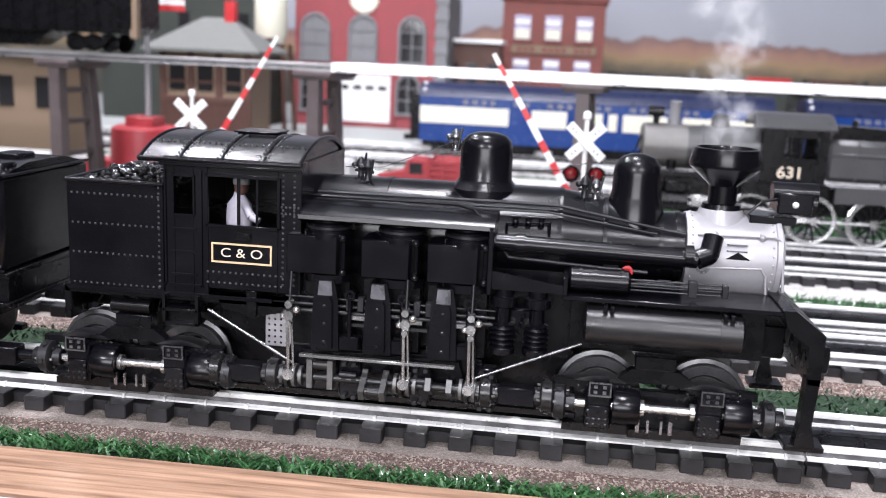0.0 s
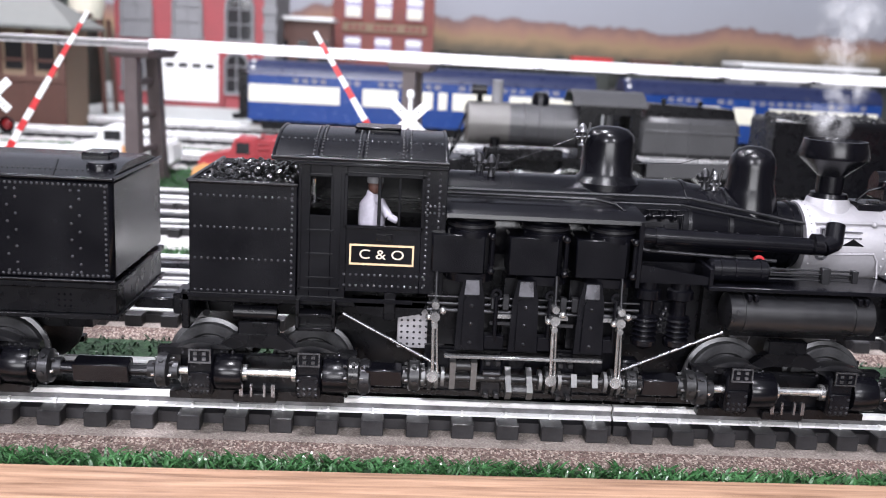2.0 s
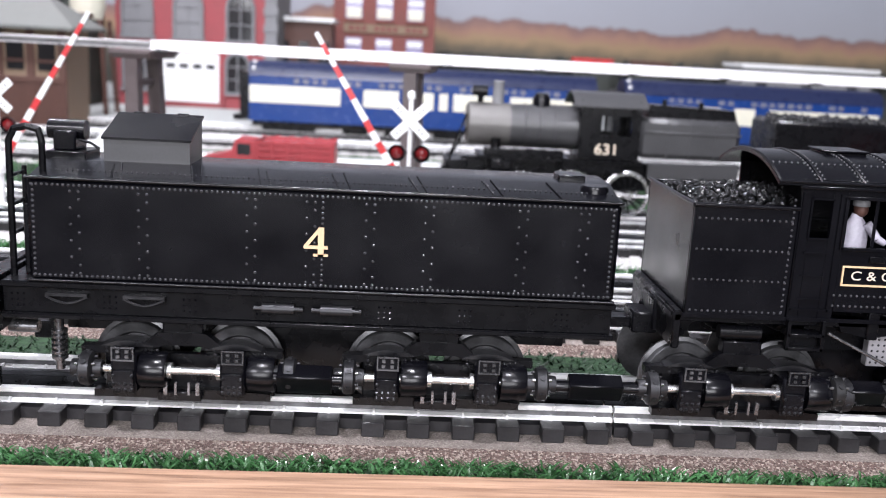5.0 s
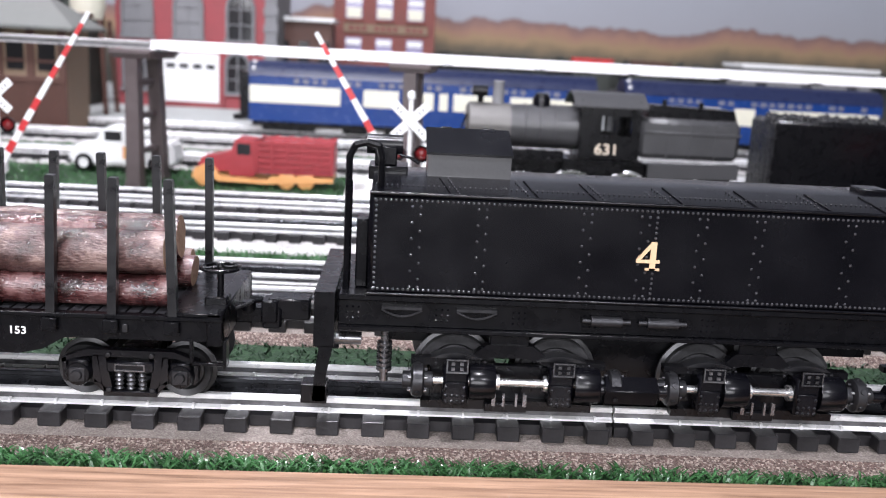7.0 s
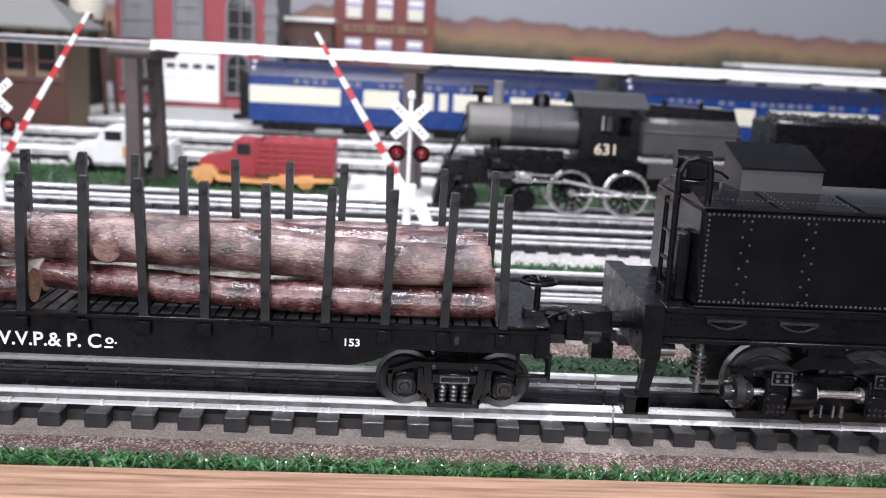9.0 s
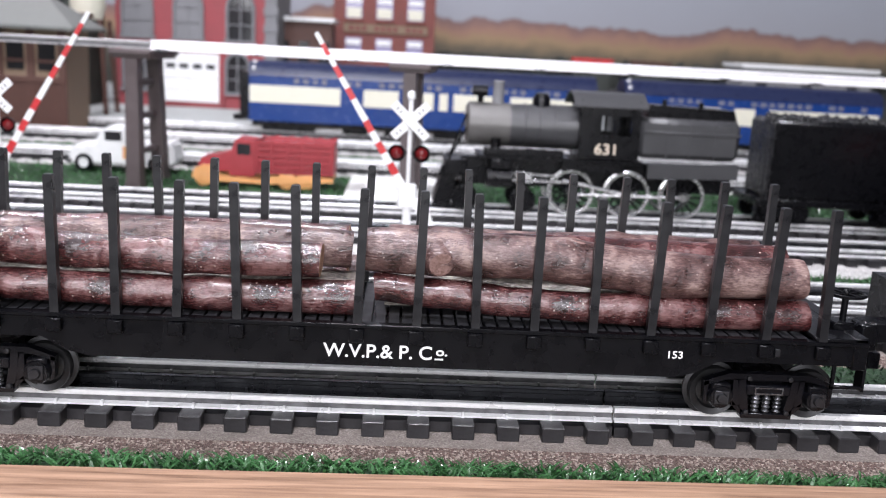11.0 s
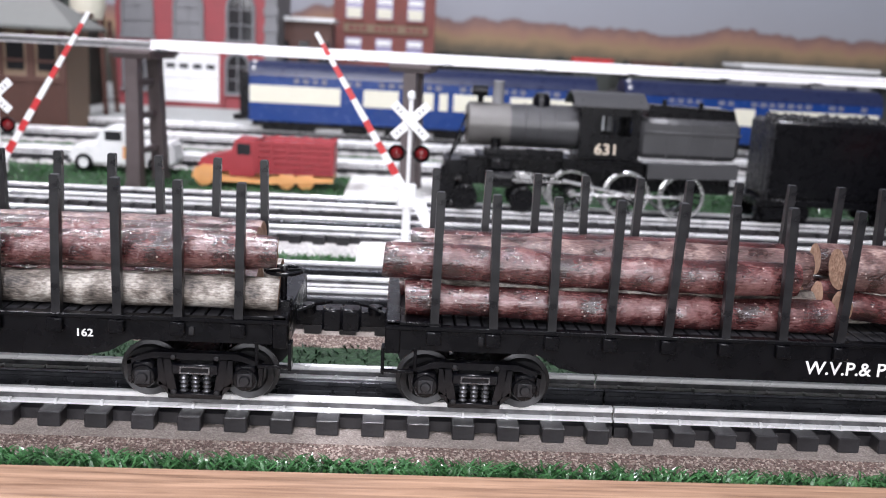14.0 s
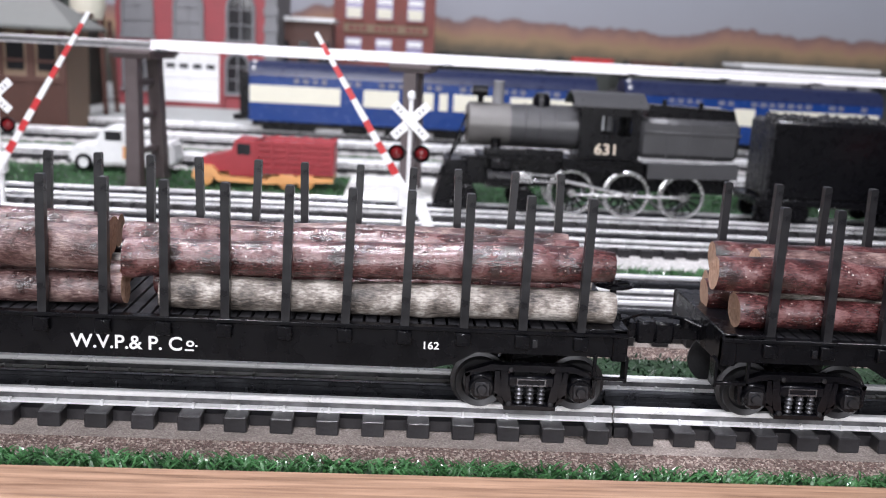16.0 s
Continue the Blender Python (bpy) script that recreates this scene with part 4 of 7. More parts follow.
    SHAFTS.append((cs, 0.006))
    bm = B()
    for xx in (-56.5, -31, -8):
        for dz in (24, 31, 36):
            for dx in (-2.4, 1.2):
                box(bm, xx + dx, xx + dx + 1.8, -34.5, -31, dz, dz + 1.6, 0.2)
        rod(bm, (xx - 3, -34, 33), (xx + 3, -34, 33), 1.2)
    part("bearing_bolt", bm, DARK_IRON, L)
    bm = B()
    for xc in (-65.0, -46.4, -23.5):
        rod(bm, (xc + 8.6, -34, 45), (xc + 8.6, -34, 61), 0.8)
        lathe(bm, [(1.0, -0.5), (1.9, -0.5), (1.9, 0.5), (1.0, 0.5), (1.0, -0.5)], Matrix.Translation((xc + 8.6, -34, 62)) @ Matrix.Rotation(math.pi / 2, 4, "X"), 14)
        box(bm, xc + 5, xc + 12, -34.5, -30, 42, 47, 0.3)
    part("oil_cup", bm, BLACK, L)
    box(bm := B(), -112, 24, -27, -23, 21.5, 24.0, 0.4)
    part("lower_rail", bm, BLACK_PLASTIC, L)
    bm = B()
    for xx in (-56.5, -31, -8):
        box(bm, xx - 4, xx + 4, -32, -26, 24, 39, 0.8)
    box(bm, -80, -10, -26, -20, 22, 40)
    pieces("bearing_block", bm, BLACK, L)
    # steam pipe, air pumps, tank, running board
    bm = B()
    pipe(bm, [(-7.6, -22, 82), (61, -21, 80.5)], 3.1, seg=18)
    pipe(bm, [(61, -21, 80.5), (65, -20, 82), (66.5, -17, 88)], 3.4, seg=16)
    for xx in (1, 58):
        rod(bm, (xx - 1.5, -22, 81.7), (xx + 1.5, -22, 81.7), 3.8, seg=18)
    part("steam_pipe", bm, BLACK, L)
    bm = B()
    pipe(bm, [(-5, -19, 79), (-3, -20, 76.5), (35, -20, 74.8), (45, -20, 74.5)], 0.7)
    rod(bm, (30, -20, 75), (35, -20, 75), 1.3)
    part("feed_pipe", bm, DARK_IRON, L)
    bm = B()
    lathe(bm, [(0.9, -0.5), (2.0, -0.3), (2.0, 0.5), (1.2, 0.6), (0.6, 0.2), (0, 0.2)], Matrix.Translation((38, -21.5, 74.8)) @ Matrix.Rotation(math.pi / 2, 4, "X"), 16)
    part("valve_wheel", bm, RED_PAINT, L, "red valve handwheel")
    for xx in (-3.2, 8.3):
        bm = B()
        lathe(bm, [(0, 69), (2.2, 69), (3.4, 68), (3.4, 65.5), (4.6, 65), (4.6, 62), (2.6, 61), (2.6, 56), (4.2, 55.5)] + [(4.6 if k % 2 else 3.6, 55 - k * 0.9) for k in range(10)] + [(4.4, 45), (2, 43.5), (0, 43.5)], Matrix.Translation((xx, -30, 0)), 20)
        part("air_pump", bm, BLACK, L)
    bm = B()
    box(bm, -3, 8, -28, -25, 48, 60, 0.5)
    for k in range(5):
        ball(bm, (1 + 0.7 * k, -30, 50 + 2 * k), 0.9, sub=1)
    pieces("pump_bracket", bm, BLACK, L)
    m2 = Matrix.Translation((0, -30, 57.8)) @ ALONG_X
    bm = lathe(B(), [(0, 24), (5, 24), (6.9, 25), (6.9, 76), (5, 77), (0, 77)], m2, 30)
    for xx in (31, 70):
        lathe(bm, [(6.8, xx - 1), (7.2, xx - 1), (7.2, xx + 1), (6.8, xx + 1)], m2, 30)
        box(bm, xx - 1, xx + 1, -31, -27, 63, 67)
    part("air_tank", bm, GREY_SILL, L)
    bm = B()
    for xx in (31, 33.4, 70, 72.4):
        box(bm, xx - 0.7, xx + 0.7, -36.4, -29, 63.2, 65.6, 0.2)
    pieces("tank_strap", bm, BLACK, L)
    bm = B()
    box(bm, 16.5, 91, -35, -13, 66.2, 67.8, 0.3)
    box(bm, 16.5, 18, -35, -16, 67.8, 74, 0.2)
    box(bm, -9, 18, -18, -16, 66, 72)
    prism(bm, [(-9, 74.5), (18, 70.5), (18, 68), (-9, 68)], -34, -33)
    part("running_board", bm, BLACK, L)
    m3 = Matrix.Translation((0, -28, 72.4)) @ ALONG_X
    bm = lathe(B(), [(0, 18), (3, 18), (4, 19), (4, 38), (3, 39), (0, 39)], m3, 22)
    for xx in (22, 27, 36):
        lathe(bm, [(3.9, xx - 0.6), (4.4, xx - 0.5), (4.4, xx + 0.5), (3.9, xx + 0.6)], m3, 22)
    part("power_reverse", bm, BLACK, L)
    bm = B()
    for k in range(4):
        rod(bm, (39, -28.5 + (k % 2), 70 + k * 1.1), (70, -28.5 + (k % 2), 70 + k * 1.1), 0.35)
    box(bm, 58, 61, -30, -27, 69, 74.5, 0.2)
    box(bm, 69, 71, -30, -27, 69.5, 74, 0.2)
    part("reverse_rod", bm, DARK_IRON, L)
    # pilot beam
    bm = B()
    prism(bm, [(88, 68.5), (92, 68.5), (102, 61), (102, 44), (98, 44), (97, 57), (90, 62)], -36, 36)
    for s in (-1, 1):
        prism(bm, [(97.5, 46), (102, 46), (101, 30), (103, 22), (96, 22), (97, 30)], s * 36, s * 31)
        box(bm, 93, 106, s * 36, s * 26, 20.5, 22.5, 0.3)
    part("pilot_beam", bm, BLACK_PLASTIC, L, smooth=False)
    bm = B()
    box(bm, 100, 108, -5, 5, 40, 50, 0.6)
    box(bm, 107, 113, -6, 4, 38.5, 48.5, 0.8)
    rod(bm, (102, -8, 45), (102, 8, 45), 1.2)
    part("coupler", bm, BLACK_PLASTIC, L)
    bm = B()
    box(bm, -173, -163, -7, 7, 42, 50, 0.6)
    box(bm, -188, -172, -4, 4, 43, 47, 0.6)
    box(bm, -164.5, -161.6, -30, 30, 44, 58, 0.5)
    part("drawbar", bm, BLACK_PLASTIC, L)
    bm = B()
    for k in range(9):
        rod(bm, (-166 + 12 * k, 8, 50 + (k % 3)), (-158 + 12 * k, -20, 47 + (k % 2) * 3), 1.3)
    box(bm, -60, 20, -16, 16, 40, 66)
    box(bm, -112, 22, -13, 13, 23, 42)
    box(bm, 20, 86, -20, 10, 46, 66)
    box(bm, -112, -84, -18, 18, 42, 58)
    pieces("underframe_block", bm, BLACK_PLASTIC, L)
    geared_truck(L, -138.3)
    geared_truck(L, 49.8)
    return L


def tender():
    T = empty("tender", "long black riveted tender with gold number four coupled behind locomotive", "toy train")
    TRAIN.append(T)
    xa, xb = -386.5, -186.5
    bm = B()
    box(bm, xa, xb, -31, 31, 59.5, 95, 1.6)
    part("tank", bm, BLACK, T)
    bm = B()
    prism(bm, [(-31, 94.6), (31, 94.6), (13, 98.5), (-13, 98.5)], xa + 0.5, xb - 0.5)
    for v in bm.verts:
        v.co = Vector((v.co.y, v.co.x, v.co.z))
    bmesh.ops.recalc_face_normals(bm, faces=bm.faces)
    part("tank_top", bm, BLACK, T)
    bm = B()
    rod(bm, (xa, -31, 95), (xb, -31, 95), 0.7)
    rod(bm, (xb, -31, 95), (xb, 31, 95), 0.7)
    rod(bm, (xa, -31.3, 60), (xb, -31.3, 60), 0.6)
    for xx in (xa + 28, xa + 58, xa + 78, xa + 108, xa + 134, xa + 160, xa + 180):
        rod(bm, (xx, -30.5, 95.0), (xx - 4, -13, 98.6), 0.25)
    part("beading", bm, BLACK, T)
    pts = line_pts(xa + 2, 92.8, xb - 2, 92.8, 1.75, -31) + line_pts(xa + 2, 61.8, xb - 2, 61.8, 1.75, -31)
    for xx in (xa + 2.4, xb - 2.6):
        pts += line_pts(xx, 62, xx, 92.5, 1.75, -31)
    pts += line_pts(xa + 98.5, 62, xa + 98.5, 92.5, 1.75, -31)
    for xx in (15.5, 38, 74, 94, 114, 134, 166, 187):
        for k in range(11):
            pts.append((xa + xx + (1.9 if k % 2 else -0.9), -31, 62.8 + 2.8 * k))
            if k in (0, 10):
                pts.append((xa + xx + 1.9, -31, 62.8 + 2.8 * k))
    part("rivets", rivets(pts, 0.55), RIVET, T)
    bm = B()
    for k in range(110):
        x = xa + 2 + 1.8 * k
        ball(bm, (x, -22, 96.7), 0.32, sub=1)
    for xx in (31, 55, 81, 104, 131, 157):
        for k in range(9):
            ball(bm, (xa + xx - k * 0.5, -30 + 2 * k, 95.0 + 0.45 * k), 0.32, sub=1)
    part("deck_rivets", bm, RIVET, T)
    bm = B()
    for outline in ([(0.6, -5), (2.6, -5), (2.6, 5), (0.6, 5)], [(-4.2, -2.4), (-4.2, -1.3), (0.8, 4.9), (1.6, 4.0), (-2.7, -1.3), (4.0, -1.3), (4.0, -2.4)], [(-0.9, -5), (4.1, -5), (4.1, -4.2), (-0.9, -4.2)]):
        prism(bm, [(-290 + x, 77.2 + z) for x, z in outline], -31.5 - 0.03 * len(outline), -30.8)
    part("number", bm, GOLD, T, "gold serifed number", smooth=False)
    # frame
    bm = B()
    box(bm, -396, xb + 1, -31.5, 31.5, 57.2, 59.4, 0.4)
    box(bm, -396, xb, -29.5, 29.5, 48, 57.2, 0.3)
    box(bm, -396, xb + 1, -31.5, 31.5, 46.4, 48, 0.3)
    part("frame", bm, BLACK_PLASTIC, T)
    bm = B()
    for xa2 in (-381, -355):
        pts2 = [(xa2 + 14 * k / 6 - 7 + 7, -31.6, 54.6 - 2.4 * math.sin(math.pi * k / 6)) for k in range(7)]
        pipe(bm, pts2, 0.45, 6)
        box(bm, xa2, xa2 + 14, -31.8, -29, 54.6, 55.6)
    for xx in (-302, -282):
        rod(bm, (xx - 6, -31, 53), (xx + 5, -31, 53), 1.9, seg=14)
        rod(bm, (xx - 9, -31, 53), (xx + 8, -31, 53), 0.9, seg=10)
    pieces("frame_fitting", bm, DARK_IRON, T)
    pieces("bolt_head", rivets([(xx + 2 * i, -29.5, 50.5 + 2 * j) for xx in (-393, -362, -335, -310, -268, -240, -206) for i in range(3) for j in range(3)], 0.45), BLACK, T)
    # box, ladder rails and lamp on the back deck
    bm = B()
    prism(bm, [(-10, 96), (10, 96), (10, 113), (-10, 106.4)], -367, -337)
    for v in bm.verts:
        v.co = Vector((v.co.y, v.co.x, v.co.z))
    bmesh.ops.recalc_face_normals(bm, faces=bm.faces)
    tool_box = part("tool_box", bm, ENGINE_GREY, T, "black toolbox with sloping lid", smooth=False)
    bm = B()
    prism(bm, [(-10.8, 106.3), (10.6, 113.4), (10.6, 114.2), (-10.8, 107.1)], -367.6, -336.4)
    for v in bm.verts:
        v.co = Vector((v.co.y, v.co.x, v.co.z))
    bmesh.ops.recalc_face_normals(bm, faces=bm.faces)
    part("lid", bm, BLACK, tool_box, "glossy black lid", smooth=False)
    bm = B()
    for xx in (-360, -344):
        rod(bm, (xx - 2, 10.8, 113.8), (xx + 2, 10.8, 113.8), 0.8)
    pieces("hinge", bm, BLACK, tool_box)
    bm = B()
    for s in (-1,):
        pts2 = [(-394, s * 24, 50), (-394, s * 24, 106), (-392, s * 24, 110), (-388, s * 24, 111), (-384, s * 24, 110), (-383, s * 24, 106), (-383, s * 24, 96)]
        pipe(bm, pts2, 1.2, 8)
    for z in (64, 74, 84, 94):
        rod(bm, (-394, -24, z), (-394, -12, z), 0.7)
    rod(bm, (-394, -12, 59), (-394, -12, 96), 0.9)
    box(bm, -391, -386.7, -22, -10, 59.5, 84, 0.5)
    part("ladder", bm, BLACK_PLASTIC, T)
    bm = B()
    box(bm, -388, -374, -8, 8, 96, 101, 0.4)
    box(bm, -386, -378, -6, 6, 101, 108, 0.5)
    rod(bm, (-389, 0, 108), (-376, 0, 108), 3.6, seg=20)
    pipe(bm, [(-377, -5, 105), (-373, -5, 104), (-370, -5, 102)], 0.5)
    part("backup_lamp", bm, BLACK, T)
    bm = B()
    box(bm, -205, -195, -6, 6, 98, 100.5, 0.5)
    lathe(bm, [(0, 101.6), (4.5, 101.4), (5, 100.4), (5, 98)], Matrix.Translation((-194, -18, -2.4)), 24)
    part("water_hatch", bm, BLACK, T)
    # rear pilot
    bm = B()
    prism(bm, [(-404, 41), (-397, 41), (-397, 60.5), (-404, 60.5)], -34, 34)
    for s in (-1, 1):
        prism(bm, [(-402, 41.2), (-397.2, 41.2), (-399.5, 30), (-399.5, 21), (-404, 21), (-403.5, 30)], s * 34, s * 30)
        box(bm, -408, -399, s * 34, s * 26, 20, 27, 0.3)
    box(bm, -400, -395, -20, 20, 46, 58)
    part("rear_beam", bm, BLACK_PLASTIC, T, smooth=False)
    bm = B()
    rod(bm, (-398, -20, 40), (-388, -20, 40), 2.4)
    for k in range(6):
        rod(bm, (-379.5, -24, 30 + 1.9 * k), (-379.5, -24, 31 + 1.9 * k), 2.8, seg=14)
    rod(bm, (-379.5, -24, 26), (-379.5, -24, 48), 1.6)
    part("pick_up_spring", bm, NICKEL, T)
    bm = B()
    rod(bm, (-400, 0, 45), (-410, 0, 45), 3.4, seg=14)
    box(bm, -424, -408, -5, 5, 41, 49, 0.7)
    box(bm, -426, -420, -7, 3, 40, 48.5, 0.6)
    part("coupler", bm, BLACK_PLASTIC, T)
    bm = B()
    box(bm, -380, -200, -14, 14, 38, 47)
    box(bm, -312, -268, -13, 13, 23, 38.5)
    pieces("underframe_block", bm, BLACK_PLASTIC, T)
    geared_truck(T, -335.5)
    geared_truck(T, -246.5, 35.0)
    sh = B()
    box(sh, -11, 8, -3.6, 3.6, -3.6, 3.6, 0.4)
    rod(sh, (-16, 0, 0), (14, 0, 0), 2.2)
    ob = part("drive_sleeve", sh, BLACK, T)
    ob.location = (-0.291, -0.034, 0.029)
    SHAFTS.append((ob, 0.006))
    sh = B()
    box(sh, -10, 9, -3.4, 3.4, -3.4, 3.4, 0.4)
    rod(sh, (-15, 0, 0), (15, 0, 0), 2.0)
    ob = part("drive_sleeve", sh, BLACK, T)
    ob.location = (-0.1903, -0.0325, 0.0292)
    SHAFTS.append((ob, 0.006))
    return T


# ---- log cars ----
def along(keys, u):
    """Smooth value at u of a short row of (place, value) pairs."""
    for (a, p), (b, q) in zip(keys, keys[1:]):
        if u <= b:
            w = (u - a) / (b - a)
            return p + (q - p) * w * w * (3 - 2 * w)
    return keys[-1][1]


LEVEL, EVEN = [(0, 0), (1, 0)], [(0, 1), (1, 1)]


def log(x0, x1, y, z, r, bark_mat, seed, category_label, bend=2.2, sag=LEVEL, girth=EVEN, stubs=()):
    """One cut log along x, its own top-level thing. sag: heights along it; girth: radius factors;
    stubs: sawn branches (place along, turn round, radius, length)."""
    rnd = random.Random(seed)
    n, seg = 64, 26
    bm = B()
    ph = rnd.uniform(0, 6)
    knots = [(rnd.uniform(0.1, 0.9), rnd.uniform(0, 6.28), rnd.uniform(0.08, 0.18)) for _ in range(4)]
    knots += [(u, a, 0.16) for u, a, _, _ in stubs]
    rings, mids = [], []
    ln = x1 - x0
    for i in range(n + 1):
        u = i / n
        cy = bend * 0.5 * math.sin(u * 5 + ph)
        cz = bend * 0.2 * math.sin(u * 6.5 + ph * 1.7) + along(sag, u)
        g = r * along(girth, u)
        mids.append((cy, cz, g))
        ring = []
        for k in range(seg):
            a = 2 * math.pi * k / seg
            ca, sa = math.cos(a), math.sin(a)
            rr = g * (1 + 0.06 * noise.noise((u * 6 + seed, ca * 1.5, sa * 1.5)) + 0.035 * noise.noise((u * 22 + seed, ca * 2.5, sa * 2.5)) + 0.02 * noise.noise((u * 12, ca * 7, sa * 7 + seed)))
            for ku, ka, kh in knots:
                d = ((u - ku) * ln / r) ** 2 + (2 * math.sin((a - ka) / 2)) ** 2 * 1.6
                rr += r * kh * math.exp(-d * 2.2)
            lip = 0.96 if i in (0, n) else 1.0
            ring.append(bm.verts.new((ln * (u - 0.5) + 0.5 * math.sin(a + ph) * (1 if i in (0, n) else 0), cy + lip * rr * ca, cz + lip * rr * sa)))
        rings.append(ring)
    for a, b in zip(rings, rings[1:]):
        for k in range(seg):
            j = (k + 1) % seg
            bm.faces.new((a[k], a[j], b[j], b[k]))
    for f in (bm.faces.new(list(reversed(rings[0]))), bm.faces.new(rings[-1])):
        f.material_index = 1
    for u, a, sr, sl in stubs:
        cy, cz, g = mids[round(u * n)]
        c, d = Vector((ln * (u - 0.5), cy, cz)), Vector((0.25, math.cos(a), math.sin(a))).normalized()
        m = Matrix.Translation(c + d * g * 0.7) @ d.to_track_quat("Z", "Y").to_matrix().to_4x4()
        top = g * 0.3 + sl
        lathe(bm, [(sr * 1.5, -1), (sr * 1.15, top * 0.5), (sr, top - 0.3), (sr * 0.9, top)], m, 16)
        lathe(bm, [(sr * 0.9, top), (sr * 0.4, top + 0.1), (0, top)], m, 16, 2)
    bmesh.ops.recalc_face_normals(bm, faces=bm.faces)
    ob = part("log", bm, [bark_mat, CUT_WOOD, KNOT_WOOD])
    ob.location = ((x0 + x1) / 2000, y / 1000, z / 1000)
    tagged(ob, category_label, "log", "logs on the flatcars")
    TRAIN.append(ob)
    return ob


def car_truck(parent, xc):
    tr = new("truck")
    tr.parent = parent
    tr.location = (xc / 1000, 0, 0)
    h = 17.7
    for s in (-1, 1):
        y0, y1 = s * 24, s * 27.5
        bm = B()
        prism(bm, [(-h - 6, 31.4), (-h + 3, 34.6), (h - 3, 34.6), (h + 6, 31.4), (h + 6, 29.6), (h - 2, 32.2), (-h + 2, 32.2), (-h - 6, 29.6)], y0, y1)
        for e in (-1, 1):
            prism(bm, [(e * 11.6, 32.4), (e * 8.6, 32.4), (e * 6.4, 20), (e * 9.2, 18.8)], y0, y1)
            prism(bm, [(e * (h - 4.6), 32.6), (e * (h - 6.6), 32.6), (e * (h - 7.6), 22.5), (e * (h - 4.6), 22.5)], y0, y1)
            prism(bm, [(e * (h + 6), 31), (e * (h + 4.4), 31.6), (e * (h + 4.4), 22.5), (e * (h + 5.6), 23.5)], y0, y1)
            prism(bm, [(e * 8.6, 20.6), (e * (h - 5), 24), (e * (h - 5), 22.4), (e * 9.2, 18.8)], y0, y1)
        box(bm, -9.4, 9.4, s * 24, s * 28.2, 17.8, 19.8, 0.3)
        box(bm, -8.2, 8.2, s * 24, s * 28, 26.6, 30.6, 0.5)
        part("side_frame", bm, BLACK, tr)
        bm = B()
        for a, b, c, d in ((-5.2, 5.2, 29.4, 29.8), (-5.2, 5.2, 27.2, 27.6), (-5.2, -4.8, 27.6, 29.4), (4.8, 5.2, 27.6, 29.4)):
            box(bm, a, b, s * 28.5, s * 27.9, c, d)
        part("builder_plate", bm, NICKEL, tr)
        for cx in (-h, h):
            bm = B()
            lathe(bm, [(0, 0.8), (4.0, 0.6), (4.6, -0.6), (4.6, -5.5)], Matrix.Translation((cx, s * 29, 26)) @ Matrix.Rotation(-s * math.pi / 2, 4, "X"), 20)
            box(bm, cx - 3.6, cx + 3.6, s * 24, s * 29, 26, 31, 0.6)
            part("journal_box", bm, BLACK_PLASTIC, tr)
        for cx in (-h, h):
            bm = B()
            box(bm, cx - 2.8, cx + 2.8, s * 29.4, s * 30.2, 23.4, 28.6, 0.3)
            lathe(bm, [(0, 1.0), (1.6, 0.9), (2.0, 0)], Matrix.Translation((cx, s * 30.2, 26)) @ Matrix.Rotation(-s * math.pi / 2, 4, "X"), 14)
            part("journal_lid", bm, DARK_IRON, tr)
        for k in (-4, 0, 4):
            coil = [(1.6 if j % 2 else 1.0, 19.8 + 0.8 * j) for j in range(10)]
            bm = lathe(B(), [(0, 19.8)] + coil + [(0, 27)], Matrix.Translation((k, s * 26.8, 0)), 12)
            part("spring", bm, NICKEL, tr)
        bm = B()
        for k in (-7.5, 7.5):
            for z in (33, 20):
                lathe(bm, [(0, 1.0), (0.9, 0.8), (1.0, 0)], Matrix.Translation((k, s * 27.5, z)) @ Matrix.Rotation(-s * math.pi / 2, 4, "X"), 8)
        pieces("bolt", bm, DARK_IRON, tr)
    bm = B()
    box(bm, -6, 6, -24, 24, 26, 33, 0.4)
    part("bolster", bm, BLACK_PLASTIC, tr)
    for cx in (-h, h):
        wheelset(tr, cx, 25.2, 9.2, 17.5, 4.0, DARK_WHEEL)
    return tr


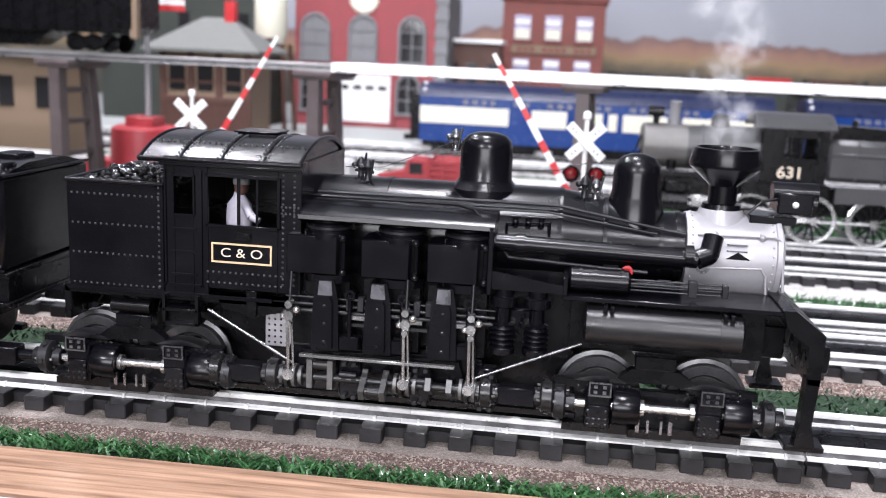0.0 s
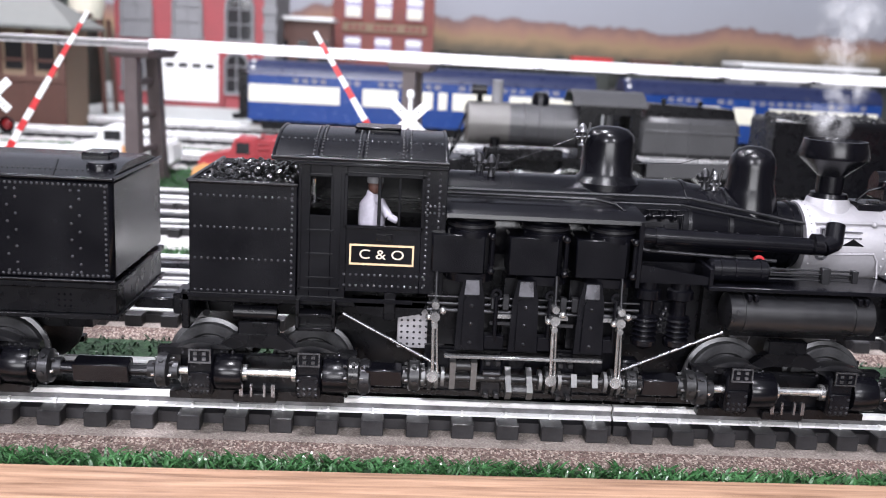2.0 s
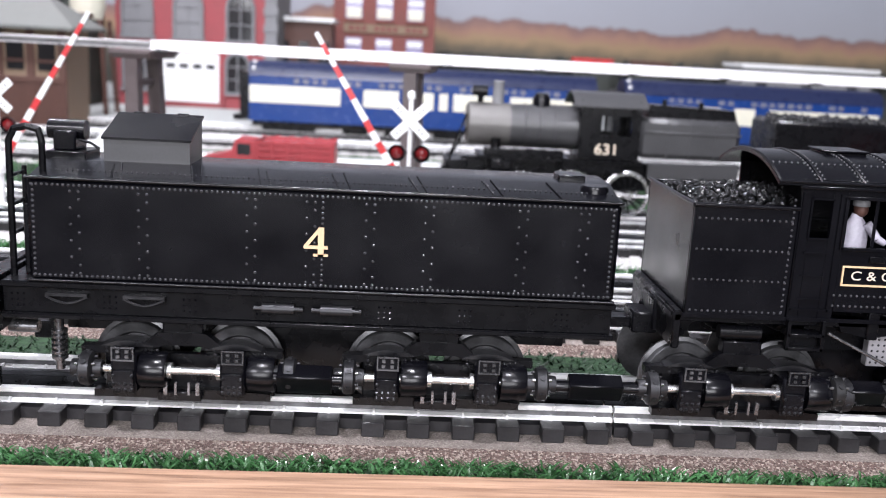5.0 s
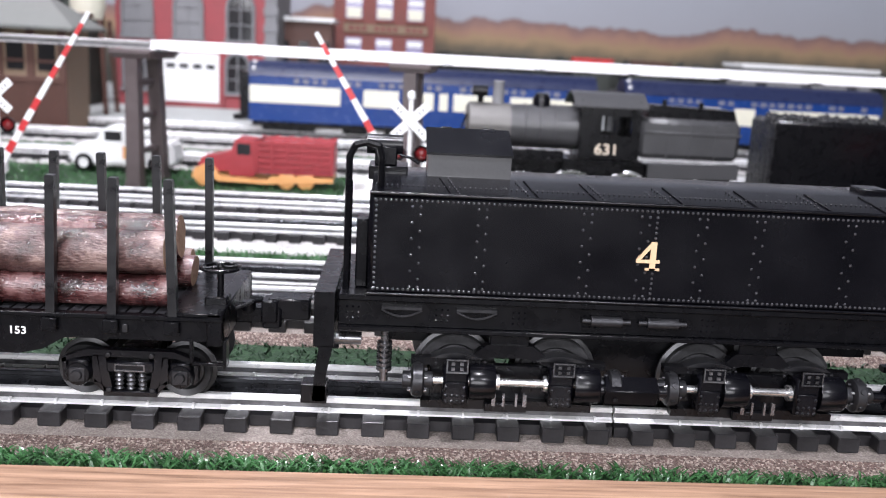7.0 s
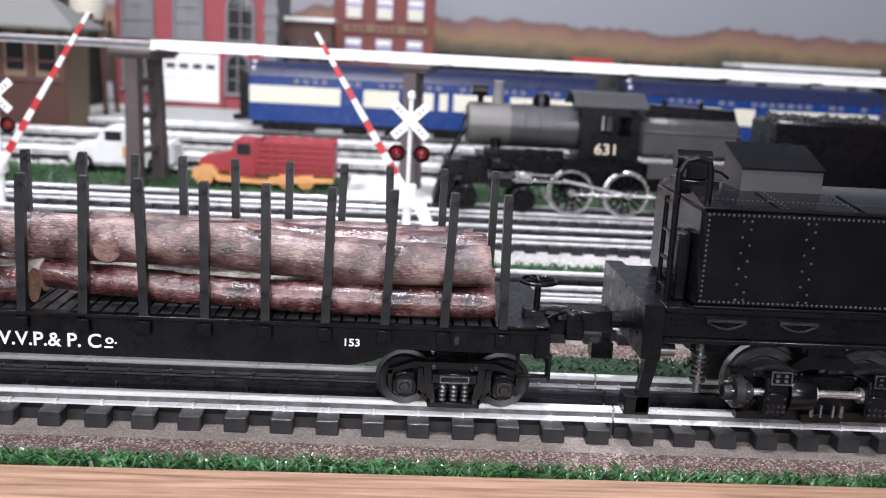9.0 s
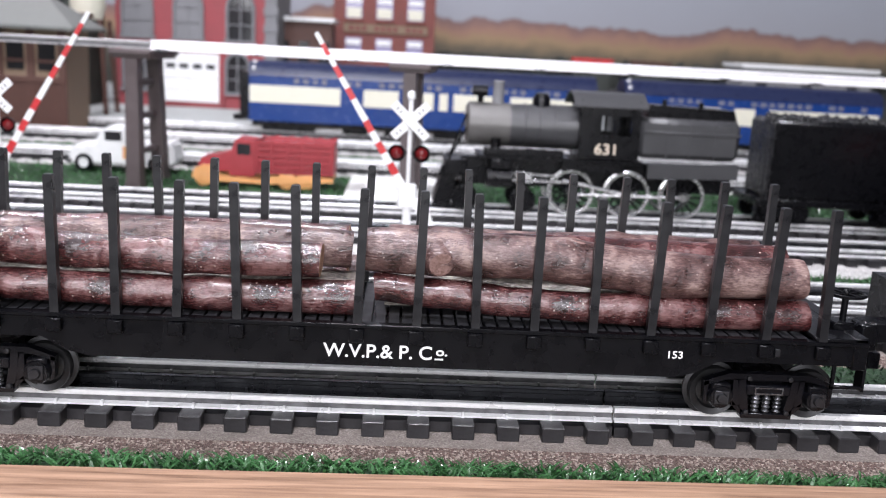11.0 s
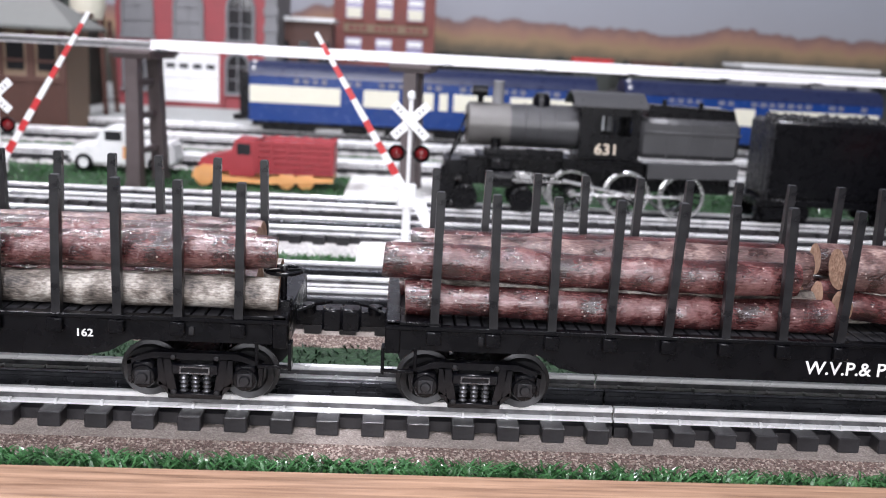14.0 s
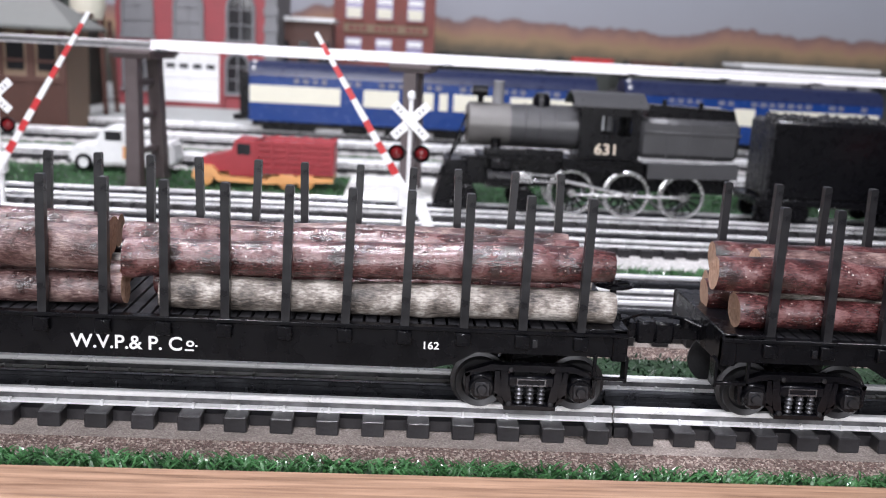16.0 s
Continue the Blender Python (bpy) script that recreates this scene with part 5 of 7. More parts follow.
def flatcar(xc, number, seed):
    C = empty("log_flatcar", "black flatcar with upright stakes and white lettering carrying logs", "toy train", "log cars", xc)
    TRAIN.append(C)
    bm = B()
    for s in (-1, 1):
        prism(bm, [(-171.5, 48.5), (171.5, 48.5), (171.5, 40), (118, 40), (110, 35.4), (102, 33.6), (-102, 33.6), (-110, 35.4), (-118, 40), (-171.5, 40)], s * 31, s * 28.5)
        box(bm, -171.5, 171.5, s * 31.8, s * 28, 47.2, 48.8, 0.3)
    for s in (-1, 1):
        box(bm, s * 171.5, s * 166, -31.5, 31.5, 38.5, 50.5, 0.5)
        box(bm, s * 171, s * 152, -31.5, 31.5, 48.8, 50.2, 0.3)
    box(bm, -166, 166, -28, 28, 44, 47)
    box(bm, -130, 130, -10, 10, 38, 44)
    pieces("frame_member", bm, BLACK_PLASTIC, C)
    first = part("plank", box(B(), -2.0, 2.0, -28.4, 28.4, 0, 1.5, 0.2), PLANK, C, smooth=False)
    first.location = (-0.1495, 0, 0.0469)
    for k in range(1, 62):
        o = new("plank", first.data)
        o.parent = C
        o.location = (-0.1495 + 0.0049 * k, 0, 0.0469)
    rnd = random.Random(seed)
    pb = B()
    box(pb, -2.6, 2.6, -33.4, -31, 42.5, 47.2, 0.3)
    pocket = part("stake_pocket", pb, BLACK_PLASTIC, C)
    sb = B()
    prism(sb, [(-1.5, 0), (1.5, 0), (1.5, 47), (1.2, 47.6), (-1.2, 47.6), (-1.5, 47)], -1.5, 1.5)
    stake = part("stake", sb, GREY_SILL, C, smooth=False)
    made = False
    for k in range(16):
        x = (-154.5 + 20.6 * k) / 1000
        for s in (-1, 1):
            if made:
                p, q = new("stake_pocket", pocket.data), new("stake", stake.data)
                p.parent, q.parent = C, C
            else:
                p, q, made = pocket, stake, True
            p.matrix_basis = Matrix.Translation((x, 0, 0)) @ Matrix.Rotation(0 if s < 0 else math.pi, 4, "Z")
            q.matrix_basis = Matrix.Translation((x, s * 0.0300, 0.0485)) @ Euler((rnd.uniform(-0.02, 0.02) , rnd.uniform(-0.035, 0.035), 0)).to_matrix().to_4x4()
    lettering("W.V.P.& P. C", 4.9, -2.6, -31.2, 38.8, WHITE_LETTER, C, wide=1.02, bold=0.1)
    lettering("o.", 3.1, 19.6, -31.2, 39.6, WHITE_LETTER, C, wide=1.25, bold=0.1)
    part("lettering", box(B(), 17.2, 20.2, -31.4, -31, 36.7, 37.2), WHITE_LETTER, C)
    lettering(number, 2.7, 102, -31.2, 41.8, WHITE_LETTER, C, "number", wide=1.1, bold=0.06)
    # brake wheel and couplers
    bm = B()
    rod(bm, (168, -16, 50), (168, -16, 62.5), 1.2)
    m = Matrix.Translation((168, -16, 63))
    for k in range(20):
        a, b = k * 0.31416, (k + 1) * 0.31416
        rod(bm, m @ Vector((6.6 * math.cos(a), 6.6 * math.sin(a), 0)), m @ Vector((6.6 * math.cos(b), 6.6 * math.sin(b), 0)), 0.7, seg=6)
    for k in range(4):
        rod(bm, m @ Vector((0, 0, 0)), m @ Vector((6.4 * math.cos(k * 1.571 + 0.4), 6.4 * math.sin(k * 1.571 + 0.4), 0)), 0.6, seg=6)
    ball(bm, (168, -16, 63.4), 1.4)
    box(bm, 163, 171, -20, -12, 49.8, 53, 0.5)
    part("brake_wheel", bm, BLACK_PLASTIC, C)
    for s in (-1, 1):
        bm = B()
        box(bm, s * 171, s * 182, -4, 4, 39, 45, 0.6)
        box(bm, s * 181, s * 188.5, -6, 3 , 37.5, 46, 0.9)
        pipe(bm, [(s * 172, -9, 46), (s * 178, -6, 48), (s * 184, 0, 47.5)], 0.7)
        rod(bm, (s * 176, -3, 44), (s * 176, -3, 47.4), 2.6, seg=12)
        part("coupler", bm, BLACK_PLASTIC, C)
        bm = B()
        box(bm, s * 171.4, s * 172.6, -30, -24, 30, 40, 0.2)
        box(bm, s * 160, s * 172, -30.5, -29, 31, 32.2, 0.2)
        box(bm, s * 160, s * 161.2, -30.5, -29, 31, 40, 0.2)
        part("corner_step", bm, BLACK_PLASTIC, C)
        bm = B()
        for k in (-3, 1.5):
            box(bm, s * 136 + k, s * 136 + k + 2, -32, -31, 42.6, 45.6, 0.2)
        part("brake_badge", bm, GREY_SILL, C)
        car_truck(C, s * 138.8)
    return C


shay()
tender()
CAR_A, CAR_B = -607.0, -983.5
flatcar(CAR_A, "153", 3)
flatcar(CAR_B, "162", 8)
RED, BROWN, GREY = "glossy reddish-brown cherry log with pale flecks", "dull brown log with sawn ends and knots", "pale grey rough-barked log"
DECK = 48.9


def load(c, x0, x1, spec, seed):
    """spec: (y, z above deck, radius, bark, label, start shift, end shift, shape)."""
    for k, (y, z, r, bk, lb, a, b, shape) in enumerate(spec):
        log(c + x0 + a, c + x1 + b, y, DECK + z, r, bk, seed + k, lb, **shape)


FLAT = {}
KNOBBED = {"sag": [(0, 1.6), (0.15, 0.6), (0.5, 0), (1, 0)], "girth": [(0, 1.14), (0.05, 1.1), (0.1, 0.95), (0.58, 0.97), (0.65, 1.08), (0.75, 0.97), (0.93, 1.08), (1, 1.1)], "stubs": [(0.645, 3.3, 1.6, 0.4)]}
STRAIGHT = {"sag": [(0, 0.6), (0.5, 0), (1, -0.4)], "girth": [(0, 1.0), (0.3, 1.03), (0.5, 0.95), (1, 0.97)]}
CROOKED = {"sag": [(0, 3.4), (0.35, 2.2), (0.55, 0.2), (0.68, -1.6), (1, -1.4)], "girth": [(0, 0.98), (0.1, 1.03), (0.35, 0.98), (0.58, 1.0), (0.68, 1.12), (0.8, 0.98), (1, 0.97)],
           "stubs": [(0.155, 3.38, 4.8, 1.4), (0.46, 1.7, 3.2, 1.0)]}
LIFTED = {"sag": [(0, 5.2), (0.14, 3.2), (0.32, 0.8), (0.48, 0), (1, 0)], "girth": [(0, 0.92), (0.4, 0.95), (0.68, 1.06), (0.78, 0.98), (1, 1.02)]}
DROOPING = {"sag": [(0, -2.4), (0.1, -1.0), (0.5, 0.2), (1, 1.6)], "girth": [(0, 1.08), (0.15, 0.95), (0.55, 1.0), (0.8, 1.1), (0.93, 0.98), (1, 0.85)]}
WAVY = {"sag": [(0, 0.6), (0.25, 0.2), (0.55, -0.2), (1, 0.3)], "girth": [(0, 1.08), (0.3, 0.95), (0.6, 1.0), (1, 0.96)]}
load(CAR_A, -171, -12, [(-21, 6.2, 5.8, BARK_RED, RED, 6, 2, KNOBBED), (-7.5, 6.6, 6.1, BARK_GREY, GREY, 12, 1, FLAT), (7, 6.6, 6.1, BARK_RED, RED, 4, -4, FLAT), (21, 6.2, 5.7, BARK_BROWN, BROWN, 9, 0, FLAT),
                        (-19, 19.4, 6.4, BARK_RED, RED, -2, -12, STRAIGHT), (-3.5, 20.6, 6.8, BARK_BROWN, BROWN, 18, -2, FLAT), (13.5, 19.6, 6.4, BARK_RED, RED, 8, -4, FLAT)], 10)
load(CAR_A, -5, 150, [(-21, 6.2, 5.6, BARK_RED, RED, 0, 2, LIFTED), (-7.5, 6.6, 6.1, BARK_GREY, GREY, 4, -60, FLAT), (7, 6.6, 6.1, BARK_RED, RED, 2, 4, FLAT), (21, 6.2, 5.7, BARK_BROWN, BROWN, 0, 0, FLAT),
                      (-18.6, 20.6, 7.8, BARK_BROWN, BROWN, -4, 0, CROOKED), (0.0, 20.4, 7.4, BARK_RED, RED, 30, 0, FLAT), (16.5, 19.6, 6.6, BARK_BROWN, BROWN, 4, -4, FLAT)], 30)
load(CAR_B, -160, -12, [(-21, 6.2, 5.7, BARK_BROWN, BROWN, 0, 6, WAVY), (-7.5, 6.6, 6.1, BARK_BROWN, BROWN, 4, 2, FLAT), (7, 6.6, 6.1, BARK_GREY, GREY, 2, 0, FLAT), (21, 6.2, 5.7, BARK_RED, RED, 0, 0, FLAT),
                        (-18.6, 20.6, 8.0, BARK_BROWN, BROWN, 0, 0, STRAIGHT), (0.0, 20.6, 7.4, BARK_BROWN, BROWN, 5, -4, FLAT), (16.5, 19.6, 6.6, BARK_RED, RED, 0, -6, FLAT)], 50)
load(CAR_B, 2, 160, [(-21, 6.4, 6.0, BARK_GREY, GREY, 5, 7, WAVY), (-7.0, 6.8, 6.3, BARK_RED, RED, 0, -2, FLAT), (7.5, 6.6, 6.1, BARK_GREY, GREY, 2, 4, FLAT), (21, 6.2, 5.7, BARK_RED, RED, 0, 0, FLAT),
                     (-19, 19.6, 6.5, BARK_RED, RED, -8, 6, DROOPING), (-2.5, 20.6, 6.6, BARK_RED, RED, -12, -3, FLAT), (14, 19.6, 6.4, BARK_BROWN, BROWN, 0, -4, FLAT)], 70)


# ---- figure in the cab: a plain painted shape ----
bm = B()
lathe(bm, [(0, 79), (4.6, 79), (4.8, 85), (4.4, 89.5), (2.2, 92.4), (1.8, 94)], Matrix.Translation((-100.5, -22, 0)) @ Matrix.Diagonal((1, 0.8, 1, 1)), 18)
rod(bm, (-98, -25, 91), (-94.5, -26.5, 86), 1.7, 1.5, 12)
rod(bm, (-94.5, -26.5, 86), (-91.5, -27, 84.5), 1.4, 1.2, 12)
ball(bm, (-99.6, -22.5, 95.6), 2.6, 1, 2, 1.15)
lathe(bm, [(2.9, 96.8), (2.9, 98.2), (2.2, 99.4), (0, 99.6)], Matrix.Translation((-99.6, -22.4, 0)), 16, 2)
figure = part("figurine", bm, [SKIN_TOY, BROWN_TRIM, STONE_GREY])
tagged(figure, "small pale painted toy figurine seated in the cab", "figurine")
TRAIN.append(figure)


# ---- elevated track on trestle bents ----
def bent(x, y=535):
    t = empty("trestle_bent", "brown-grey plastic trestle pier holding up the elevated track", "trestle", "trestle bents", x, y, 2)
    t.rotation_euler = (0, 0, -0.14)
    for s, w in ((-1, 6.6), (1, 6.4)):
        bm = B()
        prism(bm, [(-w, 0), (w, 0), (w * 0.85, 116), (-w * 0.85, 116)], -6, 6)
        for v in bm.verts:
            v.co.y += -24 if s < 0 else 34 - 12 * v.co.z / 116
        part("leg", bm, TRESTLE, t)
        bm = B()
        for xx in (-w * 0.8, w * 0.8):
            box(bm, xx - 1.6, xx + 1.6, (-24 if s < 0 else 34) - 7.5, (-24 if s < 0 else 34) + 7.5, 0, 6)
        part("foot", bm, TRESTLE, t)
    bm = B()
    box(bm, -18, 18, -30, 30, 116, 123, 1)
    box(bm, -19, 19, -34, 34, 119, 124, 1)
    part("cap", bm, TRESTLE, t)
    bm = B()
    for z in (30, 62, 92):
        box(bm, -3, 3, -26 + z * 0.12, 26 - z * 0.12, z, z + 5, 0.5)
    pieces("brace", bm, TRESTLE, t)


for x in (-724, -470, -216, 30, 536, 790):
    bent(x)
el = empty("elevated_track", "bright silver tubular track raised on trestle bents", "train track", "", 0, 535, 126)
for yy in (-17, 0, 17):
    bm = B()
    rail_mesh(bm, -206, 1200, yy, 0.5, 8)
    box(bm, -206, 1200, yy - 3, yy + 3, 0, 1.8)
    part("rail", bm, [RAISED, RAISED], el, smooth=False)
    bm = B()
    rail_mesh(bm, -1200, -207, yy, 0.5, 6.5)
    part("rail", bm, [OLD_RAIL, SHADED_TARNISH], el, "dull grey older rail", smooth=False)
cl = part("cross_tie", box(B(), -5, 5, -26, 26, -1.4, 0.6, 0.3), NICKEL, el, smooth=False)
cl.location = (-1.127, 0, 0.0008)
for k in range(1, 27):
    o = new("cross_tie", cl.data)
    o.parent = el
    o.location = (-1.127 + k * 0.0847, 0, 0.0008)


# ---- crossing gates with signals ----
def gate(x, y, z, s, k=1.0):
    """s: +1 when the arm leans to the right, -1 to the left."""
    g = empty("crossing_gate", "white crossing gate with raised red striped arm and crossbuck signal", "crossing gate", "crossing gates", x, y, z)
    bm = B()
    lathe(bm, [(0, 3.4), (8, 3.2), (11, 1.2), (11, 0), (0, 0)], Matrix(), 24)
    box(bm, -14, 18, -9, 9, 0, 1.2, 0.4)
    part("base", bm, WHITE, g)
    bm = B()
    rod(bm, (0, 0, 3), (0, 0, 30), 3.0, seg=14)
    rod(bm, (0, 0, 30), (0, 0, 102), 1.5, seg=12)
    lathe(bm, [(1.5, 100), (2.6, 101), (2.9, 103), (2.2, 105.4), (0, 106)], Matrix(), 14)
    part("post", bm, WHITE, g)
    for a in (-1, 1):
        bm = B()
        box(bm, -15.8, 15.8, -0.8, 0.8, -3.1, 3.1, 0.3)
        bmesh.ops.rotate(bm, verts=bm.verts, cent=(0, 0, 0), matrix=Matrix.Rotation(a * 0.76, 3, "Y"))
        bmesh.ops.translate(bm, verts=bm.verts, vec=(0, -2.6 - 0.9 * (a + 1), 86))
        part("crossbuck_board", bm, WHITE, g)
        bm = B()
        for u in (-12, -9, 8, 11):
            box(bm, u - 0.45, u + 0.45, -0.2, 0.2, -1.1, 1.1)
        bmesh.ops.rotate(bm, verts=bm.verts, cent=(0, 0, 0), matrix=Matrix.Rotation(a * 0.76, 3, "Y"))
        bmesh.ops.translate(bm, verts=bm.verts, vec=(0, -3.5 - 0.9 * (a + 1), 86))
        part("lettering", bm, STONE_GREY, g)
        bm = B()
        m = Matrix.Translation((a * 8.4, -1, 64.5)) @ Matrix.Rotation(math.pi / 2, 4, "X")
        lathe(bm, [(0, -2), (3.0, -2), (5.6, 1), (5.8, 2.6), (5.2, 2.6), (4.0, 1.2)], m, 22)
        lamp = part("signal_lamp", bm, BLACK_PLASTIC, g)
        bm = B()
        lathe(bm, [(4.2, 1.2), (3.4, 2.6), (1.6, 3.5), (0, 3.8)], m, 18)
        part("lens", bm, LAMP_RED, lamp, "dark red lens")
    bm = B()
    rod(bm, (-8, 0, 64.5), (8, 0, 64.5), 0.9)
    part("lamp_bracket", bm, BLACK_PLASTIC, g)
    bm = B()
    box(bm, -7, 6, -6, 2, 28, 44, 1.2)
    prism(bm, [(-s * 0, 36), (-s * 12, 34), (-s * 19, 16), (-s * 12, 14), (-s * 4, 30)], -7, -3)
    part("mechanism", bm, WHITE, g)
    n, ang = 15, math.atan2(102.5, 63) if s < 0 else math.atan2(121, 72)
    ln = 121 if s < 0 else 140
    bm = B()
    for i in range(n):
        u0, u1 = i / n, (i + 1) / n
        w0, w1 = 2.7 - 1.3 * u0, 2.7 - 1.3 * u1
        red = i in (2, 4, 6, 9, 11, 13)
        d, o = Vector((s * math.cos(ang), 0, math.sin(ang))), Vector((s * math.sin(ang), 0, -math.cos(ang)))
        c0, c1 = d * (ln * u0) + Vector((0, 0, 37)), d * (ln * u1) + Vector((0, 0, 37))
        if s > 0:
            c0, c1 = d * (ln * u0) + Vector((0, 0, 29)), d * (ln * u1) + Vector((0, 0, 29))
        vs = []
        for c, w in ((c0, w0), (c1, w1)):
            for e, yy in ((-1, -5.4), (1, -5.4), (1, -7.4), (-1, -7.4)):
                vs.append(bm.verts.new(c + o * (e * w) + Vector((0, yy, 0))))
        for f in ((0, 1, 5, 4), (1, 2, 6, 5), (2, 3, 7, 6), (3, 0, 4, 7), (3, 2, 1, 0), (4, 5, 6, 7)):
            bm.faces.new([vs[j] for j in f]).material_index = 1 if red else 0
    bmesh.ops.recalc_face_normals(bm, faces=bm.faces)
    pieces("arm_band", bm, [WHITE, RED_PAINT], g, False)
    return g


gate(27, 285, 7.5, -1)
gate(-281, 372, 4.5, 1)


# ---- dark steam engine standing on the middle track ----
def engine():
    e = empty("steam_engine", "dark grey steam engine with cab amidships standing on middle track", "toy train", "", 0, 412, 0)
    m = Matrix.Translation((0, 0, 84)) @ ALONG_X
    part("smokebox", lathe(B(), [(0, 72), (14, 72), (17, 74), (17, 107), (0, 107)], m, 30), mat("grey_graphite", (0.13, 0.125, 0.12), 0.42, metal=0.3), e, "grey smokebox")
    bm = lathe(B(), [(0, 107), (16.6, 107), (17.5, 150), (17.5, 168), (0, 168)], m, 30)
    for xx in (118, 130, 142):
        lathe(bm, [(16.6, xx), (17.7, xx + 0.3), (17.7, xx + 1.4), (16.6, xx + 1.8)], m, 30)
    part("boiler", bm, ENGINE_GREY, e)
    bm = lathe(B(), [(5.2, 97), (4.6, 102), (4.2, 116), (4.8, 118), (3.6, 118.5), (0, 117)], Matrix.Translation((97, 0, 0)), 20)
    part("smokestack", bm, STONE_GREY, e)
    bm = lathe(B(), [(7.5, 97), (7, 106), (5, 110), (0, 111)], Matrix.Translation((132, 0, 0)), 20)
    part("sand_dome", bm, BLACK, e)
    bm = B()
    rod(bm, (83, 0, 98), (83, 0, 107), 2.5)
    part("bell_post", bm, BLACK, e)
    bm = B()
    rod(bm, (76, -4, 110), (88, -4, 110), 4, seg=14)
    part("feedwater_heater", bm, BLACK, e)
    bm = B()
    for s in (-1, 1):
        for a, b, c, d in ((161, 178, 62, 104), (178, 202, 62, 81), (178, 202, 96, 104), (202, 209, 62, 104), (189, 191, 81, 96)):
            box(bm, a, b, s * 22, s * 20.5, c, d, 0.2)
    box(bm, 161, 162.5, -20.4, 20.4, 62, 108)
    box(bm, 207.5, 209, -20.4, 20.4, 62, 108)
    pieces("cab_panel", bm, BLACK_PLASTIC, e)
    bm = B()
    pr = [(25 * (-1 + k / 6), 104 + 10 * (1 - abs(-1 + k / 6) ** 2.2)) for k in range(13)]
    prism(bm, pr + [(p, q - 1.5) for p, q in reversed(pr)], 155, 213)
    for v in bm.verts:
        v.co = Vector((v.co.y, v.co.x, v.co.z))
    bmesh.ops.recalc_face_normals(bm, faces=bm.faces)
    part("cab_roof", bm, ENGINE_GREY, e)
    lettering("631", 8.5, 183, -22.4, 69.5, CREAM_LETTER, e, "number", wide=1.1, bold=0.2)
    bm = B()
    box(bm, 209, 291, -19, 19, 64, 96, 4)
    for xx in (231, 250, 270):
        box(bm, xx, xx + 1, -19.6, 19.6, 64, 94)
    box(bm, 213, 291, -20.5, -19, 84, 86, 0.3)
    part("firebox", bm, ENGINE_GREY, e)
    bm = B()
    prism(bm, [(215, 95), (289, 95), (286, 104), (220, 106)], -12, 12)
    rod(bm, (232, 0, 104), (232, 0, 110), 2)
    rod(bm, (262, 0, 104), (262, 0, 109), 2)
    part("top_casing", bm, BLACK_PLASTIC, e)
    bm = B()
    prism(bm, [(218, 48), (291, 50), (291, 62), (218, 60)], -21, -17)
    part("ash_hopper", bm, ENGINE_GREY, e)
    bm = B()
    box(bm, 82, 214, -21, 21, 58, 61, 0.5)
    box(bm, 86, 150, -21.5, -18, 61, 67, 1)
    box(bm, 70, 290, -8, 8, 36, 58)
    box(bm, 150, 200, -18, -14, 50, 58)
    part("running_board", bm, BLACK_PLASTIC, e)
    bm = B()
    rod(bm, (90, -17, 43), (110, -17, 43), 8, seg=20)
    box(bm, 92, 108, -23, -11, 50, 58, 1)
    rod(bm, (96, -12, 62), (96, -12, 74), 4)
    part("cylinder", bm, BLACK_PLASTIC, e)
    bm = B()
    box(bm, 110, 158, -22, -20.5, 41, 43.5, 0.3)
    box(bm, 110, 148, -22, -20.5, 46, 48, 0.3)
    pipe(bm, [(150, -23, 44), (204, -23, 34)], 1.5)
    pipe(bm, [(158, -22, 33), (248, -22, 34)], 1.3)
    box(bm, 112, 126, -23, -20, 40, 49, 0.6)
    for xx in (158, 204, 248):
        rod(bm, (xx, -24, 34), (xx, -20, 34), 3.2, seg=14)
    part("side_rod", bm, STEEL, e)
    spoke = None
    for xx, r in ((158, 18), (203, 18), (248, 18), (73, 9.5), (120, 9.5)):
        z = 16 + r
        ws = part("wheelset", rod(B(), (xx, -20, z), (xx, 20, z), 2, seg=12), BLACK_PLASTIC, e)
        for s in (-1, 1):
            mm = Matrix.Translation((xx, s * 17.5, z)) @ Matrix.Rotation(-s * math.pi / 2, 4, "X")
            prof = [(r * 0.88, 2.6), (r, 2.8), (r, 0.4), (r + 1.2, 0), (r + 1.2, -0.8), (r * 0.88, -0.8), (r * 0.88, 2.6)]
            part("tyre", lathe(B(), prof, mm, 32), STEEL if r > 12 else BLACK_PLASTIC, ws)
            if r < 12:
                part("disc", lathe(B(), [(0, 1.5), (r * 0.9, 1.5), (r * 0.9, -0.5), (0, -0.5)], mm, 20), BLACK_PLASTIC, ws)
                continue
            part("hub", lathe(B(), [(0, 2.5), (r * 0.24, 2.5), (r * 0.24, -0.5), (0, -0.5)], mm, 14), BLACK_PLASTIC, ws)
            for k in range(14):
                if spoke is None:
                    spoke = part("spoke", rod(B(), (r * 0.2, 0, 0), (r * 0.9, 0, 0), 0.8, seg=6), BLACK_PLASTIC, ws)
                    o = spoke
                else:
                    o = new("spoke", spoke.data)
                    o.parent = ws
                o.matrix_basis = Matrix.Translation((xx / 1000, s * 0.0185, z / 1000)) @ Matrix.Rotation(k * 2 * math.pi / 14, 4, "Y")
    bm = B()
    prism(bm, [(48, 20), (62, 20), (66, 44), (60, 58), (54, 44)], -18, 18)
    box(bm, 56, 74, -20, 20, 44, 56, 1)
    rod(bm, (52, -13, 42), (78, -13, 92), 1.0)
    rod(bm, (60, -13, 60), (72, -13, 92), 0.8)
    part("pilot", bm, BLACK_PLASTIC, e)


engine()


